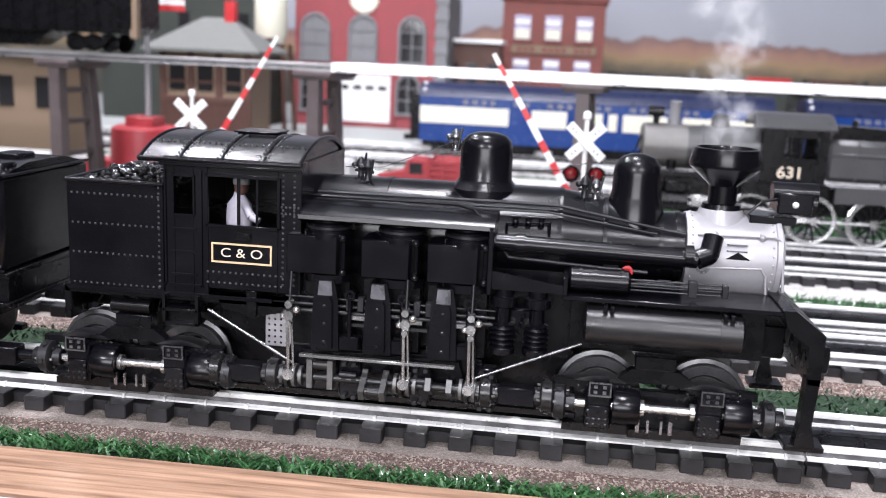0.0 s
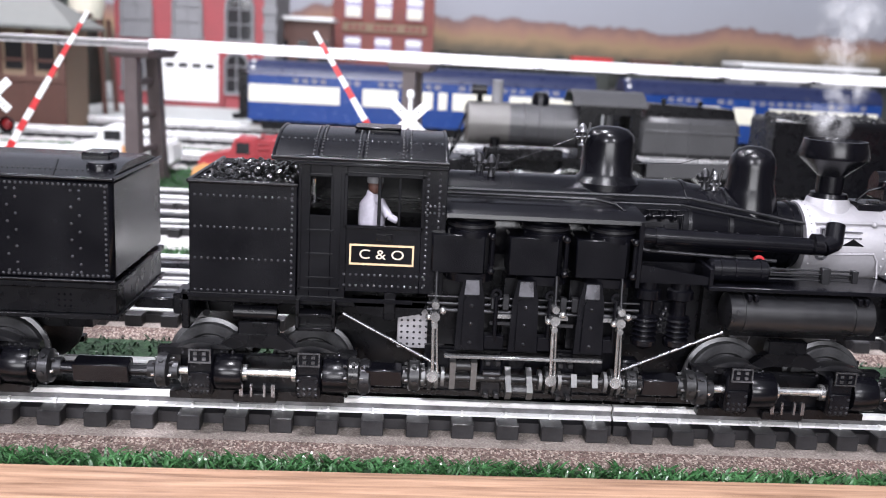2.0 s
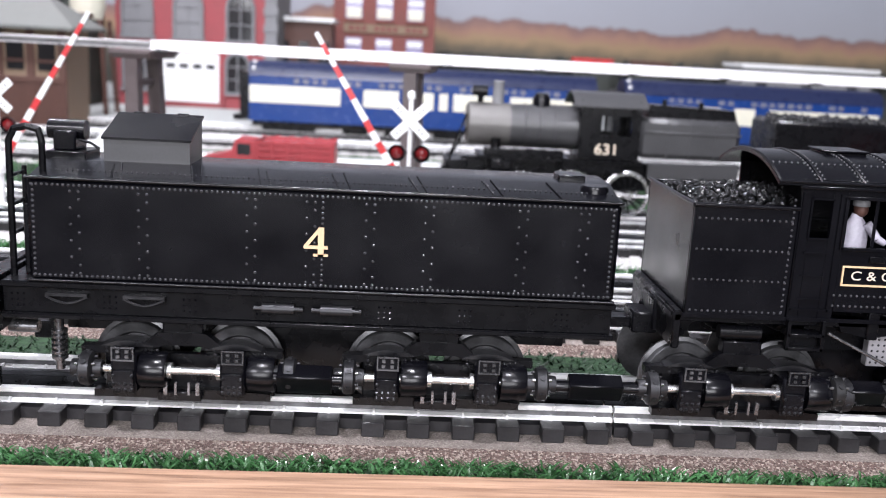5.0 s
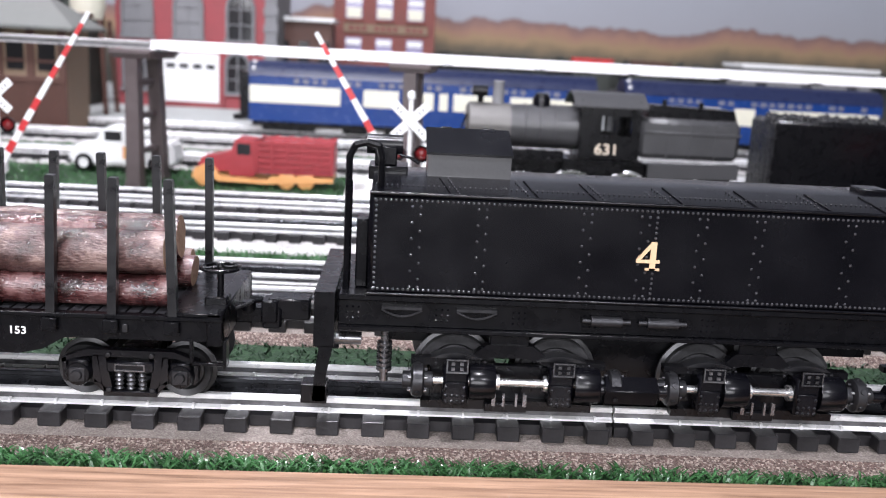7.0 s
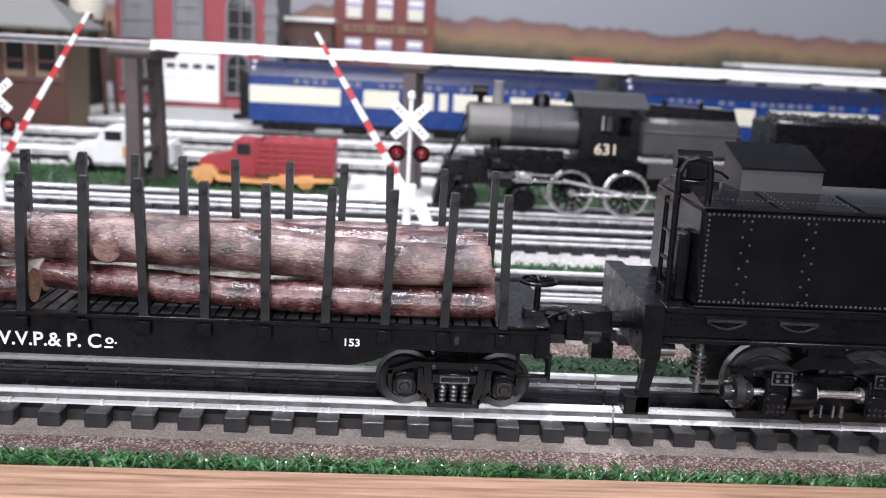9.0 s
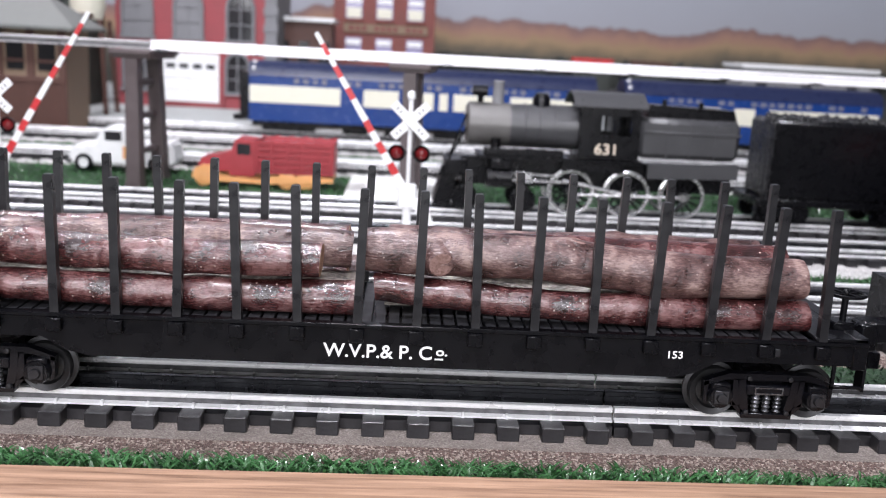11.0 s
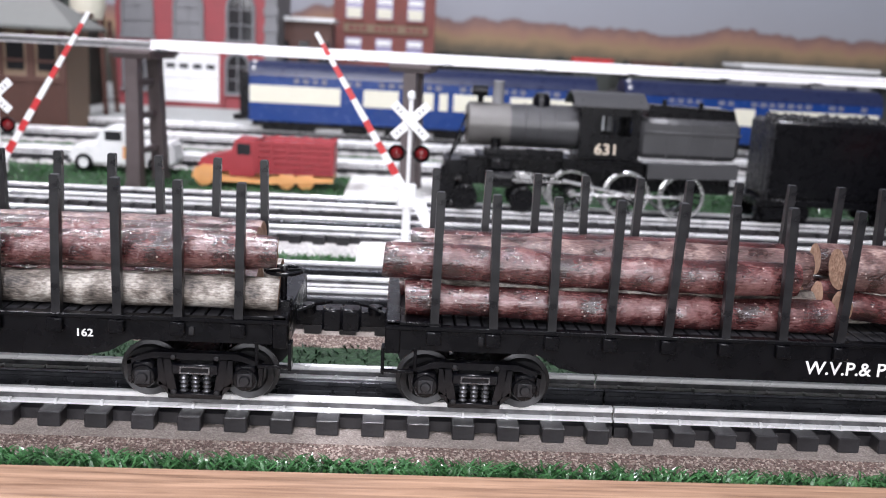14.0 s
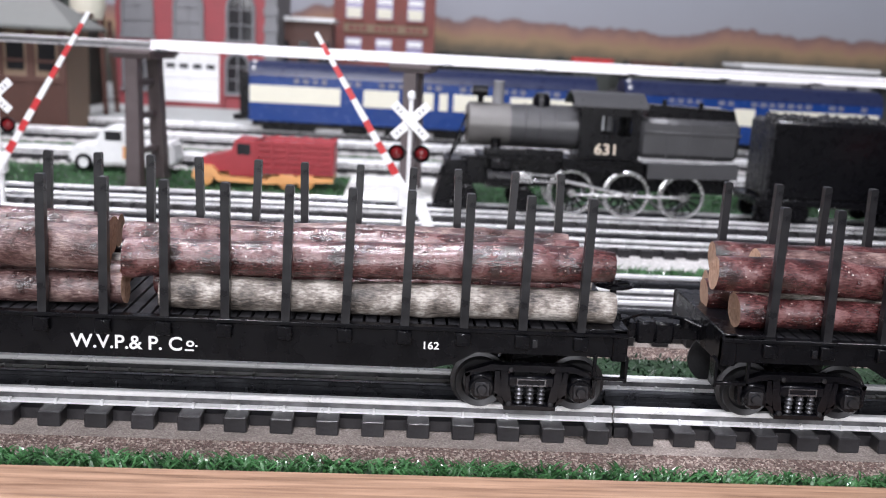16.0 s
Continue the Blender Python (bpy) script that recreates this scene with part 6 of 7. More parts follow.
def dark_tender(x0, x1, y, ztop, label, name="dark_tender", z0=36):
    t = empty(name, label, "toy train", "", 0, y, 0)
    bm = B()
    box(bm, x0 + 8, x1, -26, 26, z0, ztop, 3)
    box(bm, x0, x1 + 2, -26.5, 26.5, z0 - 5, z0 + 1, 0.6)
    part("tank", bm, BLACK_PLASTIC, t)
    bm = B()
    rnd = random.Random(3)
    for _ in range(160):
        r = rnd.uniform(2, 4)
        bmesh.ops.create_icosphere(bm, subdivisions=1, radius=r, matrix=Matrix.Translation((rnd.uniform(x0 + 14, x1 - 6), rnd.uniform(-20, 20), ztop + rnd.uniform(-2, 1.5))))
    part("coal_load", bm, COAL, t, smooth=False)
    bm = B()
    for xx in (x0 + 4, x0 + 8):
        rod(bm, (xx, -26, z0), (xx, -26, ztop + 2), 0.9)
    for k in range(4):
        rod(bm, (x0 + 2, -27, z0 + 8 + 14 * k), (x0 + 10, -27, z0 + 8 + 14 * k), 0.6)
    part("grab_iron", bm, DARK_IRON, t)
    for xc in (x0 + 25, x1 - 25):
        bm = B()
        for s in (-1, 1):
            prism(bm, [(xc - 20, 30), (xc + 20, 30), (xc + 16, 21), (xc - 16, 21)], s * 23, s * 26)
        for dx in (-14, 14):
            for s in (-1, 1):
                rod(bm, (xc + dx, s * 16, 25), (xc + dx, s * 20, 25), 8.6, seg=20)
            rod(bm, (xc + dx, -24, 25), (xc + dx, 24, 25), 2)
        part("truck", bm, BLACK_PLASTIC, t)
    return t


dark_tender(306, 452, 412, 100, "dark coal tender coupled behind the grey engine")
g = dark_tender(392, 560, 317, 66, "black low tank car on the nearer middle track", "tank_car")
bm = B()
rod(bm, (404, -24, 66), (404, -24, 84), 0.8)
rod(bm, (430, -24, 66), (430, -24, 84), 0.8)
rod(bm, (400, -24, 84), (560, -24, 84), 0.8)
part("railing", bm, DARK_IRON, g)
bm = B()
box(bm, 414, 440, -12, 8, 66, 80, 2)
part("hatch_cover", bm, RED_PAINT, g, "red hatch cover")


# ---- blue passenger cars ----
def coach(x0, x1, bands, y=1010):
    c = empty("passenger_car", "glossy deep blue passenger car with cream window band", "toy train", "blue train cars", 0, y, 0)
    bm = B()
    box(bm, x0, x1, -31, 31, 26, 90, 1)
    part("body", bm, BLUE, c)
    bm = B()
    pr = [(32 * (-1 + k / 6), 89 + 20 * (1 - abs(-1 + k / 6) ** 2.6)) for k in range(13)]
    prism(bm, pr, x0 - 1, x1 + 1)
    for v in bm.verts:
        v.co = Vector((v.co.y, v.co.x, v.co.z))
    bmesh.ops.recalc_face_normals(bm, faces=bm.faces)
    part("roof", bm, DARK_ROOF, c)
    for a, b in bands:
        bm = B()
        box(bm, a, b, -31.8, -30.9, 52, 76, 0.3)
        part("window_band", bm, CREAM, c, "cream window band")
    bm = B()
    k = x0 + 62
    rnd = random.Random(4)
    while k < x1 - 20:
        w = rnd.uniform(7, 9)
        box(bm, k, k + w, -31.6, -31, 80, 86)
        k += w + rnd.choice((5, 5, 26))
    pieces("lettering_bar", bm, mat("dull_bronze_paint", (0.16, 0.16, 0.2), 0.5), c)
    bm = B()
    box(bm, x0 + 4, x1 - 4, -24, 24, 20, 26)
    for xc in (x0 + 55, x1 - 55):
        for s in (-1, 1):
            prism(bm, [(xc - 40, 24), (xc + 40, 24), (xc + 36, 14), (xc - 36, 14)], s * 22, s * 25)
            for dx in (-28, 0, 28):
                rod(bm, (xc + dx, s * 17, 24), (xc + dx, s * 21, 24), 8, seg=16)
    for xx in (x0 + 130, x0 + 190, x0 + 260):
        box(bm, xx, xx + 36, -22, 22, 12, 24, 1)
    part("underframe", bm, BLACK_PLASTIC, c)
    bm = B()
    box(bm, x0 - 14, x0, -22, 22, 26, 92, 1)
    box(bm, x0 - 26, x0 - 10, -5, 5, 24, 32, 1)
    part("diaphragm", bm, BLACK_PLASTIC, c)
    bm = B()
    for yy, z in ((-14, 106), (-26, 98)):
        ball(bm, (x0 + 6, yy, z), 3)
    part("marker_lamp", bm, WHITE, c)


coach(-195, 291, [(-194, -68), (-36, 13), (36, 62), (70, 82), (90, 150), (170, 282)])
coach(333, 705, [(345, 420), (440, 470), (490, 520), (540, 700)])


# ---- toy road vehicles ----
def stake_truck():
    t = empty("stake_truck", "red toy stake truck with pale orange fenders on the grass", "toy truck", "", -108, 556, 3)
    bm = B()
    prism(bm, [(-60, 14), (-30, 14), (-30, 30), (-32, 32), (-58, 26), (-61, 20)], -15, 15)
    part("hood", bm, TRUCK_RED, t)
    bm = B()
    prism(bm, [(-32, 10), (-8, 10), (-8, 44), (-26, 45), (-32, 30)], -18, 18)
    bmesh.ops.bevel(bm, geom=list(bm.edges), offset=1.2, segments=2, affect="EDGES")
    part("cab", bm, TRUCK_RED, t)
    for s in (-1, 1):
        part("cab_window", box(B(), -25, -12, s * 18.2, s * 17.6, 30, 41, 0.5), GLASS_DARK, t)
    bm = B()
    box(bm, -7, 66, -21, 21, 14, 17)
    for s in (-1, 1):
        for k in range(5):
            box(bm, -6, 66, s * 21.5, s * 20, 18 + 5.6 * k, 22.4 + 5.6 * k, 0.5)
        for xx in (-6, 8, 22, 36, 50, 64):
            box(bm, xx - 1.4, xx + 1.4, s * 22.3, s * 21, 14, 46, 0.3)
    for xx in (-6, 65):
        box(bm, xx, xx + 1.5, -20, 20, 17, 45)
    box(bm, -4, 64.8, -19.4, 19.4, 17, 43)
    part("stake_bed", bm, TRUCK_RED, t)
    bm = B()
    for s in (-1, 1):
        prism(bm, [(-66, 8), (-64, 16), (-56, 20), (-47, 19), (-40, 10), (4, 8), (8, 12), (66, 12), (66, 8), (4, 4), (-42, 5), (-48, 12), (-57, 13), (-62, 6)], s * 22, s * 12)
    part("fender", bm, ORANGE, t)
    for xx in (-55, 22, 40):
        for s in (-1, 1):
            bm = B()
            m = Matrix.Translation((xx, s * 18, 8.5)) @ Matrix.Rotation(-s * math.pi / 2, 4, "X")
            lathe(bm, [(0, 3), (3, 3.4), (6, 2.6), (8.5, 2.2), (8.5, -2.2), (0, -2.2)], m, 22)
            part("wheel", bm, ORANGE, t)


stake_truck()


def pickup():
    t = empty("pickup_truck", "white toy pickup truck with tan door badge on grass", "toy truck", "", -256, 612, 3)
    t.scale = (0.87, 0.87, 0.87)
    bm = B()
    prism(bm, [(-58, 10), (-60, 22), (-54, 30), (-30, 34), (-20, 51), (4, 51), (8, 34), (58, 36), (60, 12), (56, 8), (-54, 8)], -24, 24)
    bmesh.ops.bevel(bm, geom=list(bm.edges), offset=3, segments=2, affect="EDGES")
    part("body", bm, WHITE, t)
    for s in (-1, 1):
        part("side_window", box(B(), -18, 1, s * 24.3, s * 23.5, 36, 47, 0.5), GLASS_DARK, t)
        part("door_badge", box(B(), 2, 14, s * 24.5, s * 23.5, 16, 30, 0.3), ORANGE, t)
        for xx in (-42, 40):
            bm = B()
            m = Matrix.Translation((xx, s * 21.5, 10.4)) @ Matrix.Rotation(-s * math.pi / 2, 4, "X")
            lathe(bm, [(0, 4), (5, 4.2), (5.5, 3.6), (9, 3.6), (9, -2), (0, -2)], m, 22)
            w = part("wheel", bm, [WHITE], t)
            part("tyre", lathe(B(), [(5.8, 4.6), (9.6, 4.4), (10.4, 2), (10.4, -1), (5.8, -1)], m, 22), BLACK_PLASTIC, w)
    bm = B()
    box(bm, -63, -56, -24, 24, 9, 13, 1)
    part("bumper", bm, NICKEL, t)


pickup()


# ---- buildings ----
def arch_window(parent, xa, xb, z0, z1, y, glass, frame_mat):
    bm = B()
    r = (xb - xa) / 2
    pts = [(xa, z0), (xb, z0)] + [((xa + xb) / 2 + r * math.cos(a * math.pi / 8), z1 - r + r * math.sin(a * math.pi / 8)) for a in range(9)]
    prism(bm, pts, y - 2, y + 1)
    w = part("window", bm, glass, parent)
    bm = B()
    for a, b in zip(pts[1:], pts[2:]):
        rod(bm, (a[0], y - 3, a[1]), (b[0], y - 3, b[1]), 3.2, seg=6)
    rod(bm, (xa, y - 3, z0), (xa, y - 3, z1 - r), 3.2, seg=6)
    box(bm, xa - 5, xb + 5, y - 6, y, z0 - 5, z0)
    for k in (1, 2):
        box(bm, xa, xb, y - 3.6, y - 2, z0 + (z1 - z0) * k / 3 - 1, z0 + (z1 - z0) * k / 3 + 1)
    box(bm, (xa + xb) / 2 - 1.2, (xa + xb) / 2 + 1.2, y - 3.6, y - 2, z0, z1 - 3)
    part("frame", bm, frame_mat, w)


def firehouse():
    h = empty("firehouse", "red brick firehouse with arched grey windows and white garage door", "building", "", 0, 1400, 7)
    bm = B()
    box(bm, -503, -236, 0, 190, 0, 262, 1)
    box(bm, -508, -230, -4, 194, 250, 262, 2)
    part("wall", bm, BRICK_RED, h)
    bm = B()
    box(bm, -236, -214, -6, 190, 0, 250, 1)
    for k in range(8):
        box(bm, -238, -212, -8, 4, 20 + 30 * k, 34 + 30 * k, 1)
    part("stone_quoin", bm, STONE_GREY, h)
    bm = B()
    box(bm, -512, -210, -8, 196, 262, 270, 2)
    part("cornice", bm, STONE_GREY, h)
    for a, b, gl in ((-490, -437, STONE_GREY), (-398, -348, STONE_GREY), (-304, -256, GLASS_DARK)):
        arch_window(h, a, b, 124, 205, 0, gl, STONE_GREY)
    arch_window(h, -306, -264, 30, 100, 0, GLASS_DARK, STONE_GREY)
    arch_window(h, -490, -450, 30, 100, 0, GLASS_DARK, STONE_GREY)
    bm = B()
    box(bm, -424, -318, -3, 0, 10, 98, 0.5)
    for z in (32, 54, 86):
        box(bm, -423, -319, -4, -3, z, z + 2, 0.4)
    d = part("garage_door", bm, WHITE, h, "white garage door")
    for k in range(4):
        part("pane", box(B(), -413 + 24 * k, -397 + 24 * k, -3.8, -2.6, 70, 78, 0.3), GLASS_DARK, d)
    bm = B()
    for xx in (-436, -312):
        box(bm, xx - 4, xx + 4, -7, 0, 4, 112, 1)
    box(bm, -440, -308, -7, 0, 104, 112, 1)
    part("door_frame", bm, BRICK_RED, h)
    part("sign_disc", lathe(B(), [(0, 3), (26, 2), (28, 0)], Matrix.Translation((-372, -2, 236)) @ Matrix.Rotation(math.pi / 2, 4, "X"), 24), CREAM, h)


firehouse()


def shop():
    h = empty("brick_shop", "maroon brick shop building with cream blinds and sign board", "building", "", 0, 1650, 2)
    bm = B()
    box(bm, -133, 77, 0, 170, 0, 276, 1)
    box(bm, -139, 83, -6, 176, 262, 280, 2)
    part("wall", bm, BRICK_DARK, h)
    lilac = mat("pale_lilac_glass", (0.25, 0.22, 0.36), 0.2, var=0.1)
    for xx in (-91, -28, 36):
        w = part("window", box(B(), xx - 17, xx + 17, -2, 1, 184, 234, 0.5), lilac, h)
        part("blind", box(B(), xx - 15, xx + 15, -3.4, -2, 186, 206, 0.5), CREAM, w)
        part("blind", box(B(), xx - 15, xx + 15, -3.4, -2, 216, 224, 0.5), WHITE, w)
        part("sill", box(B(), xx - 20, xx + 20, -6, 0, 178, 184, 0.8), BRICK_DARK, w)
        w = part("window", box(B(), xx - 17, xx + 17, -2, 1, 100, 146, 0.5), lilac, h)
        part("blind", box(B(), xx - 15, xx + 15, -3.4, -2, 132, 142, 0.5), WHITE, w)
        w = part("window", box(B(), xx - 17, xx + 17, -2, 1, 20, 76, 0.5), lilac, h)
    bm = B()
    box(bm, -112, 62, -5, 0, 156, 174, 0.8)
    s = part("sign_board", bm, BEIGE, h, "tan sign board")
    bm = B()
    for k in range(12):
        if k not in (3, 8):
            box(bm, -100 + 13 * k, -91 + 13 * k, -5.8, -5, 160, 170)
    part("lettering", bm, BRICK_DARK, s)


shop()


def station():
    h = empty("station", "beige station with grey hipped roof and red chimney", "building", "", 0, 900, 2)
    bm = B()
    box(bm, -540, -419, 0, 90, 0, 136, 0.5)
    part("wall", bm, BEIGE, h)
    bm = B()
    a = [bm.verts.new(p) for p in ((-562, -22, 138), (-398, -22, 138), (-398, 112, 138), (-562, 112, 138), (-500, 45, 182), (-458, 45, 182))]
    for f in ((0, 1, 5, 4), (1, 2, 5), (2, 3, 4, 5), (3, 0, 4), (3, 2, 1, 0)):
        bm.faces.new([a[i] for i in f])
    box(bm, -562, -398, -22, 112, 134, 138)
    part("roof", bm, ROOF_GREY, h)
    part("chimney", box(B(), -466, -452, 36, 52, 160, 204, 0.8), RED_PAINT, h)
    bm = B()
    for xx in (-540, -500, -460, -420):
        box(bm, xx - 5, xx + 5, -3, 0, 0, 136, 0.5)
    box(bm, -542, -417, -4, 0, 66, 74, 0.5)
    box(bm, -542, -417, -2.5, 0, 0, 66, 0.5)
    part("timber_trim", bm, BROWN_TRIM, h)
    for xx in (-520, -480, -440):
        w = part("window", box(B(), xx - 11, xx + 11, -1.5, 1, 82, 122, 0.4), GLASS_DARK, h)
        part("frame", box(B(), xx - 13, xx + 13, -2.6, -1.6, 92, 96, 0.3), BROWN_TRIM, w)


station()


def flagpole():
    p = empty("flagpole", "silver flagpole with striped flag on a round red pedestal", "flagpole", "", -446, 640, 2)
    part("pedestal", lathe(B(), [(0, 54), (30, 54), (36, 51), (38, 0), (0, 0)], Matrix(), 40), TRUCK_RED, p)
    bm = B()
    box(bm, -16, 16, -16, 16, 54, 64, 1)
    part("plinth", bm, TRUCK_RED, p)
    part("step", box(B(), -62, -30, -24, 10, 0, 16, 1), TRUCK_RED, p)
    part("pole", rod(B(), (4, 0, 60), (4, 0, 250), 3.2, 2.4, 14), GRAPHITE, p)
    bm = B()
    for k in range(7):
        for i in range(8):
            x0, x1 = 6 + 5 * i, 11 + 5 * i
            y0, y1 = 3 * math.sin(i * 0.9), 3 * math.sin((i + 1) * 0.9)
            vs = [bm.verts.new(c) for c in ((x0, y0, 178 + 6 * k), (x1, y1, 177 + 6 * k), (x1, y1, 183 + 6 * k), (x0, y0, 184 + 6 * k))]
            vt = [bm.verts.new(c.co + Vector((0, 0.8, 0))) for c in vs]
            bm.faces.new(vs).material_index = k % 2
            bm.faces.new(list(reversed(vt))).material_index = k % 2
    part("flag", bm, [RED_PAINT, WHITE], p, "red and white striped flag")


flagpole()


def hopper():
    c = empty("hopper_car", "black hopper car standing on the elevated track", "toy train", "", 0, 535, 134)
    bm = B()
    prism(bm, [(-640, 18), (-400, 18), (-394, 24), (-394, 78), (-646, 78), (-646, 24)], -30, 30)
    for k in range(12):
        box(bm, -640 + 21 * k, -637 + 21 * k, -32, -30, 18, 78)
    pieces("body_plate", bm, BLACK_PLASTIC, c)
    bm = B()
    for xc in (-600, -440):
        for dx in (-17, 17):
            for s in (-1, 1):
                rod(bm, (xc + dx, s * 15, 9), (xc + dx, s * 19, 9), 8.8, seg=20)
        for s in (-1, 1):
            prism(bm, [(xc - 24, 15), (xc + 24, 15), (xc + 12, 3), (xc - 12, 3)], s * 22, s * 25)
    prism(bm, [(-560, 18), (-480, 18), (-505, 4), (-535, 4)], -20, 20)
    part("truck", bm, BLACK_PLASTIC, c)
    part("ladder", box(B(), -396, -389, -30, -22, 14, 76, 0.5), BEIGE, c)


hopper()


def tower():
    h = empty("cream_tower", "tall cream tower on dark legs behind the station", "tower", "", -485, 1200, 7)
    part("tank", lathe(B(), [(0, 240), (20, 236), (27, 224), (27, 165), (22, 146), (0, 146)], Matrix(), 26), CREAM, h)
    for sx in (-1, 1):
        for sy in (-1, 1):
            part("leg", rod(B(), (sx * 34, sy * 30, 0), (sx * 26, sy * 22, 146), 4, seg=10), BROWN_TRIM, h)


tower()


def shed(name, x0, x1, y, z, roof, wall, label):
    h = empty(name, label, "building", "", 0, y, 2)
    part("wall", box(B(), x0 + 6, x1 - 6, 0, 90, 0, z - 8, 1), wall, h)
    part("roof", box(B(), x0, x1, -14, 100, z - 8, z, 1.5), roof, h)
    for k in range(3):
        xx = x0 + (x1 - x0) * (k + 0.5) / 3
        part("window", box(B(), xx - 10, xx + 10, -1.5, 1, z * 0.45, z * 0.75, 0.4), GLASS_DARK, h)


shed("freight_shed", -235, -118, 1500, 178, WHITE, BROWN_TRIM, "low brown shed with a flat white roof")
shed("signal_cabin", -760, -610, 760, 128, ROOF_GREY, BEIGE, "beige cabin with a grey roof beyond the trestle")
shed("signal_cabin", -600, -470, 1080, 160, BROWN_TRIM, BEIGE, "tan cabin beyond the trestle")
DARK_GREEN = mat("dark_green_shed_paint", (0.03, 0.036, 0.03), 0.6, var=0.3, scale=30)
shed("engine_shed", -860, -522, 1330, 270, DARK_GREEN, DARK_GREEN, "tall dark green engine shed behind the station")
shed("warehouse", 640, 900, 1400, 136, WHITE, STONE_GREY, "long warehouse with a flat white roof")

# ---- rocky embankment along the backdrop ----
rnd = random.Random(11)
verts, faces = [], []
nx, ny = 150, 10
for j in range(ny + 1):
    for i in range(nx + 1):
        x, y = 85 + 1900 * i / nx, 1760 + 300 * j / ny
        z = min(1, j / 3.0) * 112 + 16 * noise.noise((x * 0.02, y * 0.02, 0.3)) + 9 * noise.noise((x * 0.08, y * 0.06, 4))
        verts.append((x / 1000, y / 1000, max(0.0, z) / 1000 if j else 0.0))
for j in range(ny):
    for i in range(nx):
        a = j * (nx + 1) + i
        faces.append((a, a + 1, a + nx + 2, a + nx + 1))
me = bpy.data.meshes.new("embankment")
me.from_pydata(verts, [], faces)
me.materials.append(BUSH)
tagged(new("embankment", me), kind="structure")
bm = B()
for _ in range(520):
    x, y = rnd.uniform(90, 1500), rnd.uniform(1780, 1860)
    r = rnd.uniform(5, 13)
    m = Matrix.Translation((x, y, 100 + rnd.uniform(0, 22))) @ Euler((rnd.random() * 6, rnd.random() * 6, 0)).to_matrix().to_4x4() @ Matrix.Diagonal((1, 0.8, rnd.uniform(0.5, 0.9), 1))
    bmesh.ops.create_icosphere(bm, subdivisions=1, radius=r, matrix=m)
for v in bm.verts:
    v.co += Vector((noise.noise(v.co * 0.3), noise.noise(v.co * 0.31), noise.noise(v.co * 0.29))) * 4
tagged(part("shrubs", bm, BUSH, smooth=False), "dark scenic shrubs and rocks below the backdrop", "shrubs", kind="stuff")
for x, mm, lb in ((430, RED_PAINT, "small red gondola car on the far embankment"), (560, BROWN_TRIM, "small brown gondola car on the far embankment"), (900, BLACK_PLASTIC, "small black gondola car on the far embankment")):
    g = empty("gondola_car", lb, "toy train", "far gondola cars", x, 1745, 2)
    part("body", box(B(), -45, 45, -16, 16, 108, 128, 1), mm, g)
    part("pedestal", box(B(), -40, 40, -12, 12, 0, 108, 1), BUSH, g)


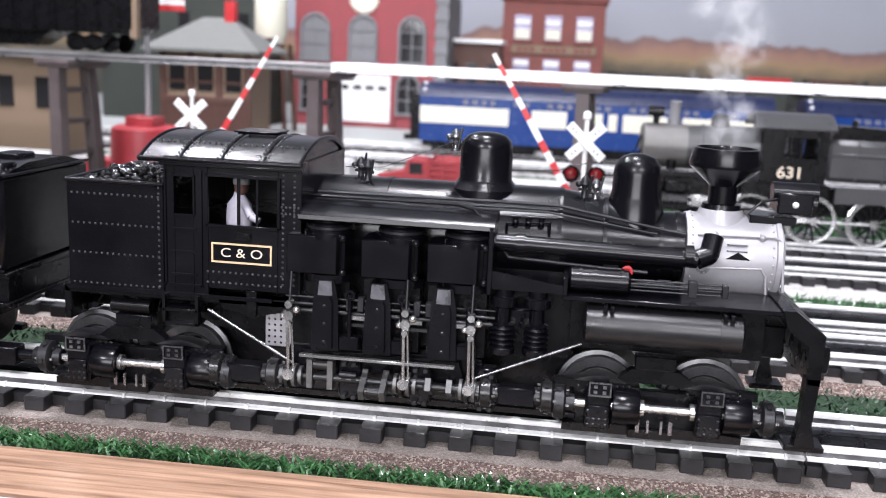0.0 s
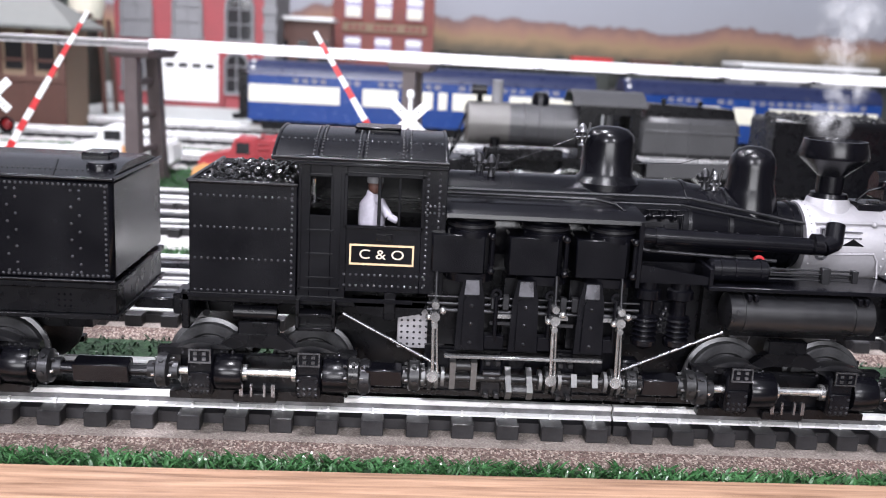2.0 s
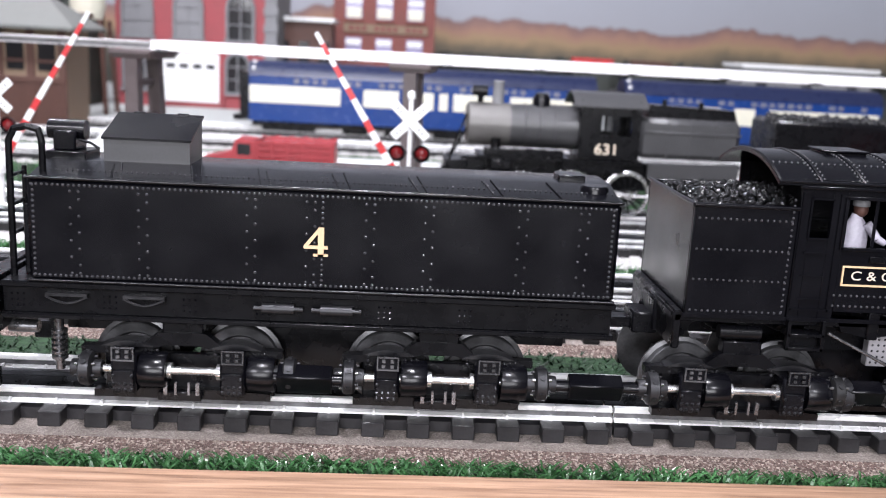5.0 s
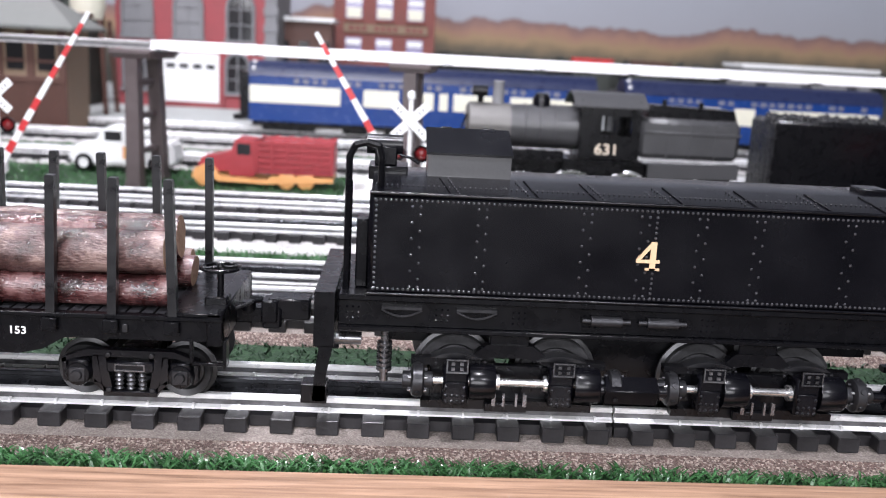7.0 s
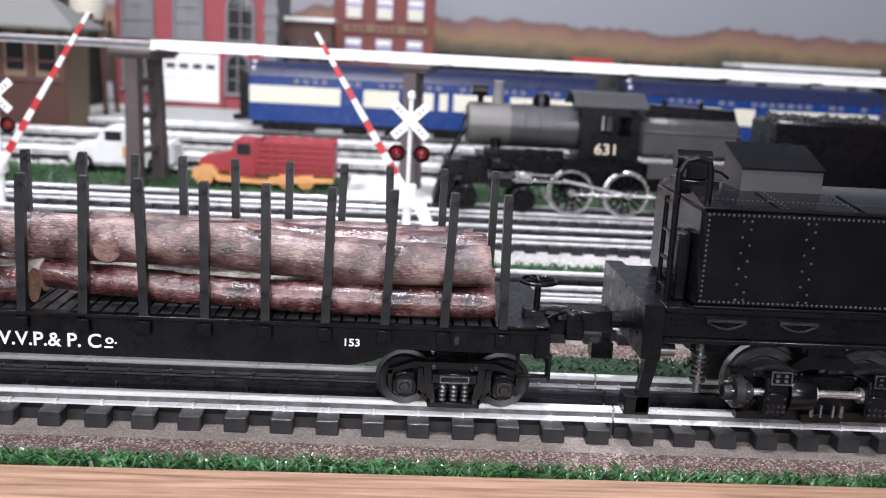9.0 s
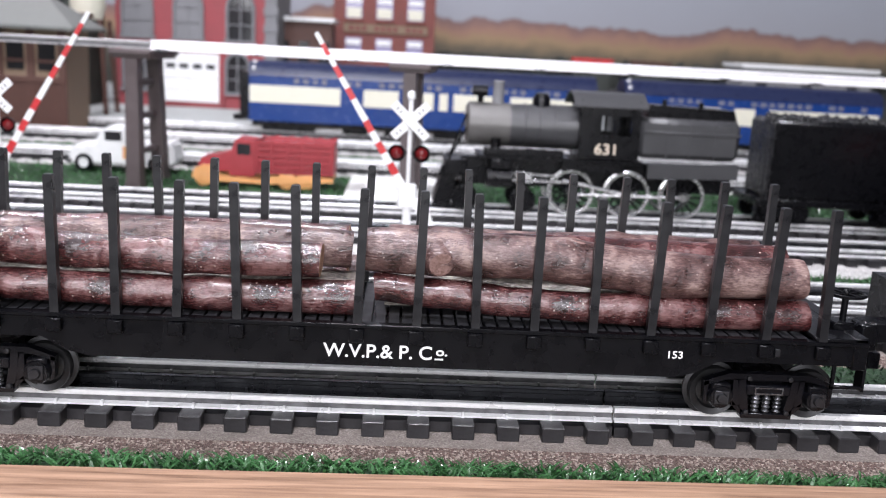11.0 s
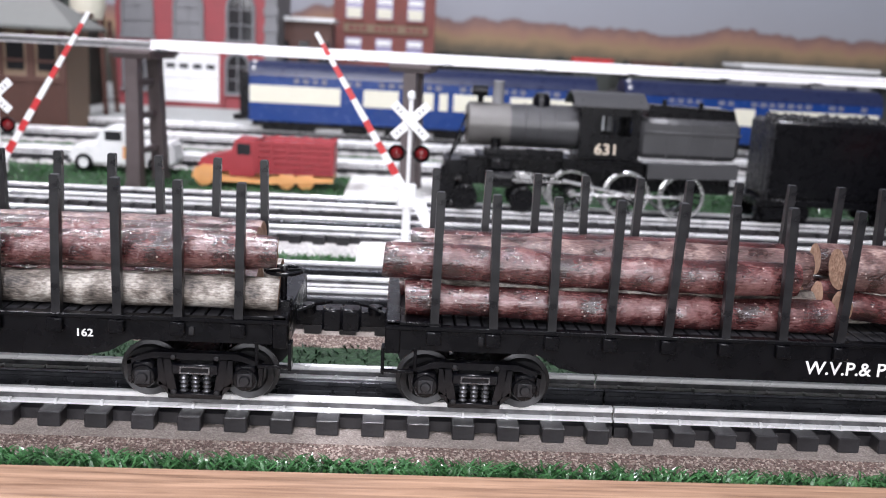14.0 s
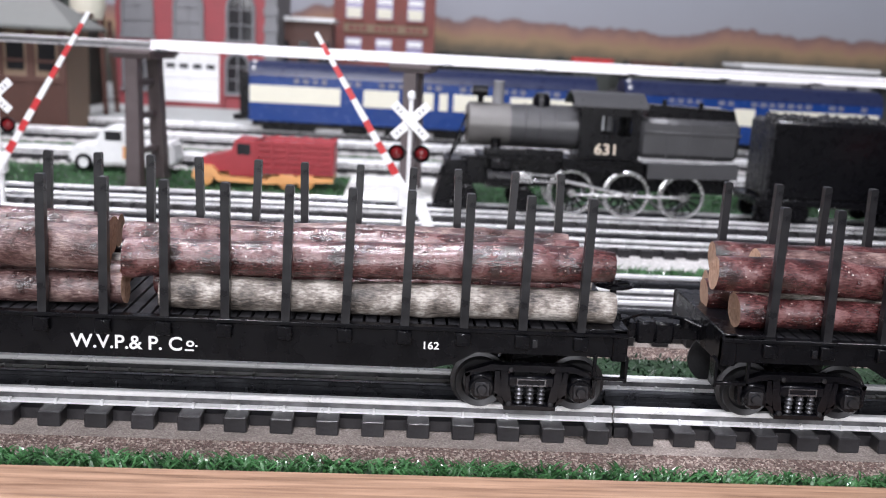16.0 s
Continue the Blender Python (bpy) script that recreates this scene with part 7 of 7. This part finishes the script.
# ---- wisps of smoke over the stack, carried along with the locomotive ----
def smoke_material():
    m = bpy.data.materials.new("thin_white_smoke")
    m.use_nodes = True
    n, l = m.node_tree.nodes, m.node_tree.links
    b = n["Principled BSDF"]
    b.inputs["Base Color"].default_value = (0.8, 0.8, 0.82, 1)
    b.inputs["Roughness"].default_value = 1.0
    b.inputs["Specular IOR Level"].default_value = 0.0
    tc = n.new("ShaderNodeTexCoord")
    ln = n.new("ShaderNodeVectorMath")
    ln.operation = "LENGTH"
    l.new(tc.outputs["Object"], ln.inputs[0])
    fall = n.new("ShaderNodeMapRange")
    fall.interpolation_type = "SMOOTHSTEP"
    l.new(ln.outputs["Value"], fall.inputs["Value"])
    fall.inputs["From Min"].default_value, fall.inputs["From Max"].default_value = 0.001, 0.0098
    fall.inputs["To Min"].default_value, fall.inputs["To Max"].default_value = 0.3, 0.0
    geo = n.new("ShaderNodeObjectInfo")
    add = n.new("ShaderNodeVectorMath")
    add.operation = "ADD"
    l.new(tc.outputs["Object"], add.inputs[0])
    l.new(geo.outputs["Random"], add.inputs[1])
    t = n.new("ShaderNodeTexNoise")
    t.inputs["Scale"].default_value, t.inputs["Detail"].default_value = 160, 4
    l.new(add.outputs[0], t.inputs["Vector"])
    k = n.new("ShaderNodeMapRange")
    l.new(t.outputs["Fac"], k.inputs["Value"])
    k.inputs["From Min"].default_value, k.inputs["From Max"].default_value = 0.4, 0.65
    mul = n.new("ShaderNodeMath")
    mul.operation = "MULTIPLY"
    l.new(fall.outputs[0], mul.inputs[0])
    l.new(k.outputs[0], mul.inputs[1])
    l.new(mul.outputs[0], b.inputs["Alpha"])
    return m


SMOKE = smoke_material()
plume = empty("smoke_plume", "thin pale smoke drifting up from the locomotive stack", "smoke", "", 71, 0, 118)
rnd = random.Random(21)
bm = B()
bmesh.ops.create_circle(bm, cap_ends=True, radius=10, segments=24, matrix=Matrix.Rotation(math.pi / 2, 4, "X"))
puff = part("puff", bm, SMOKE, plume, smooth=False)
PUFFS = [puff]
for _ in range(13):
    o = new("puff", puff.data)
    o.parent = plume
    PUFFS.append(o)
for k, o in enumerate(PUFFS):
    o.visible_shadow = False
    h = 3 + 4.2 * k
    o.location = ((-0.05 * h + rnd.uniform(-6, 6) * (0.3 + h / 60)) / 1000, (2 + rnd.uniform(-3, 3)) / 1000, h / 1000)
TRAIN.append(plume)


# ---- movement ----
def run(t):
    """How far the train has run, in metres: 57 mm a second, quickening at the end."""
    if t <= 15:
        return 0.057 * t
    return 0.855 + 0.057 * (t - 15) + 0.005 * (t - 15) ** 2


def motions():
    rows = [0.5 * k for k in range(33)]
    for thing in TRAIN:
        base = thing.location.copy()
        walk(thing, [(t, Matrix.Translation((base.x + run(t), base.y, base.z))) for t in rows])
    for ob, radius in WHEELS:
        p = ob.location.copy()
        step = min(0.25, 1.2 / (0.057 / radius))
        n = math.ceil(16 / step)
        times = [16 * k / n for k in range(n + 1)]
        walk(ob, [(t, Matrix.Translation(p) @ Matrix.Rotation(run(t) / radius, 4, "Y")) for t in times])
    for k, ob in enumerate(PUFFS):
        p = ob.location.copy()
        walk(ob, [(t, Matrix.Translation((p.x + 0.003 * math.sin(t * 1.7 + k), p.y, p.z + 0.002 * math.sin(t * 1.1 + 2 * k))) @ Matrix.Rotation(0.3 * math.sin(t + k), 4, "Y")) for t in rows])
    for ob, radius in SHAFTS:
        p = ob.location.copy()
        n = 160
        walk(ob, [(16 * k / n, Matrix.Translation(p) @ Matrix.Rotation(run(16 * k / n) / radius, 4, "X")) for k in range(n + 1)])


motions()
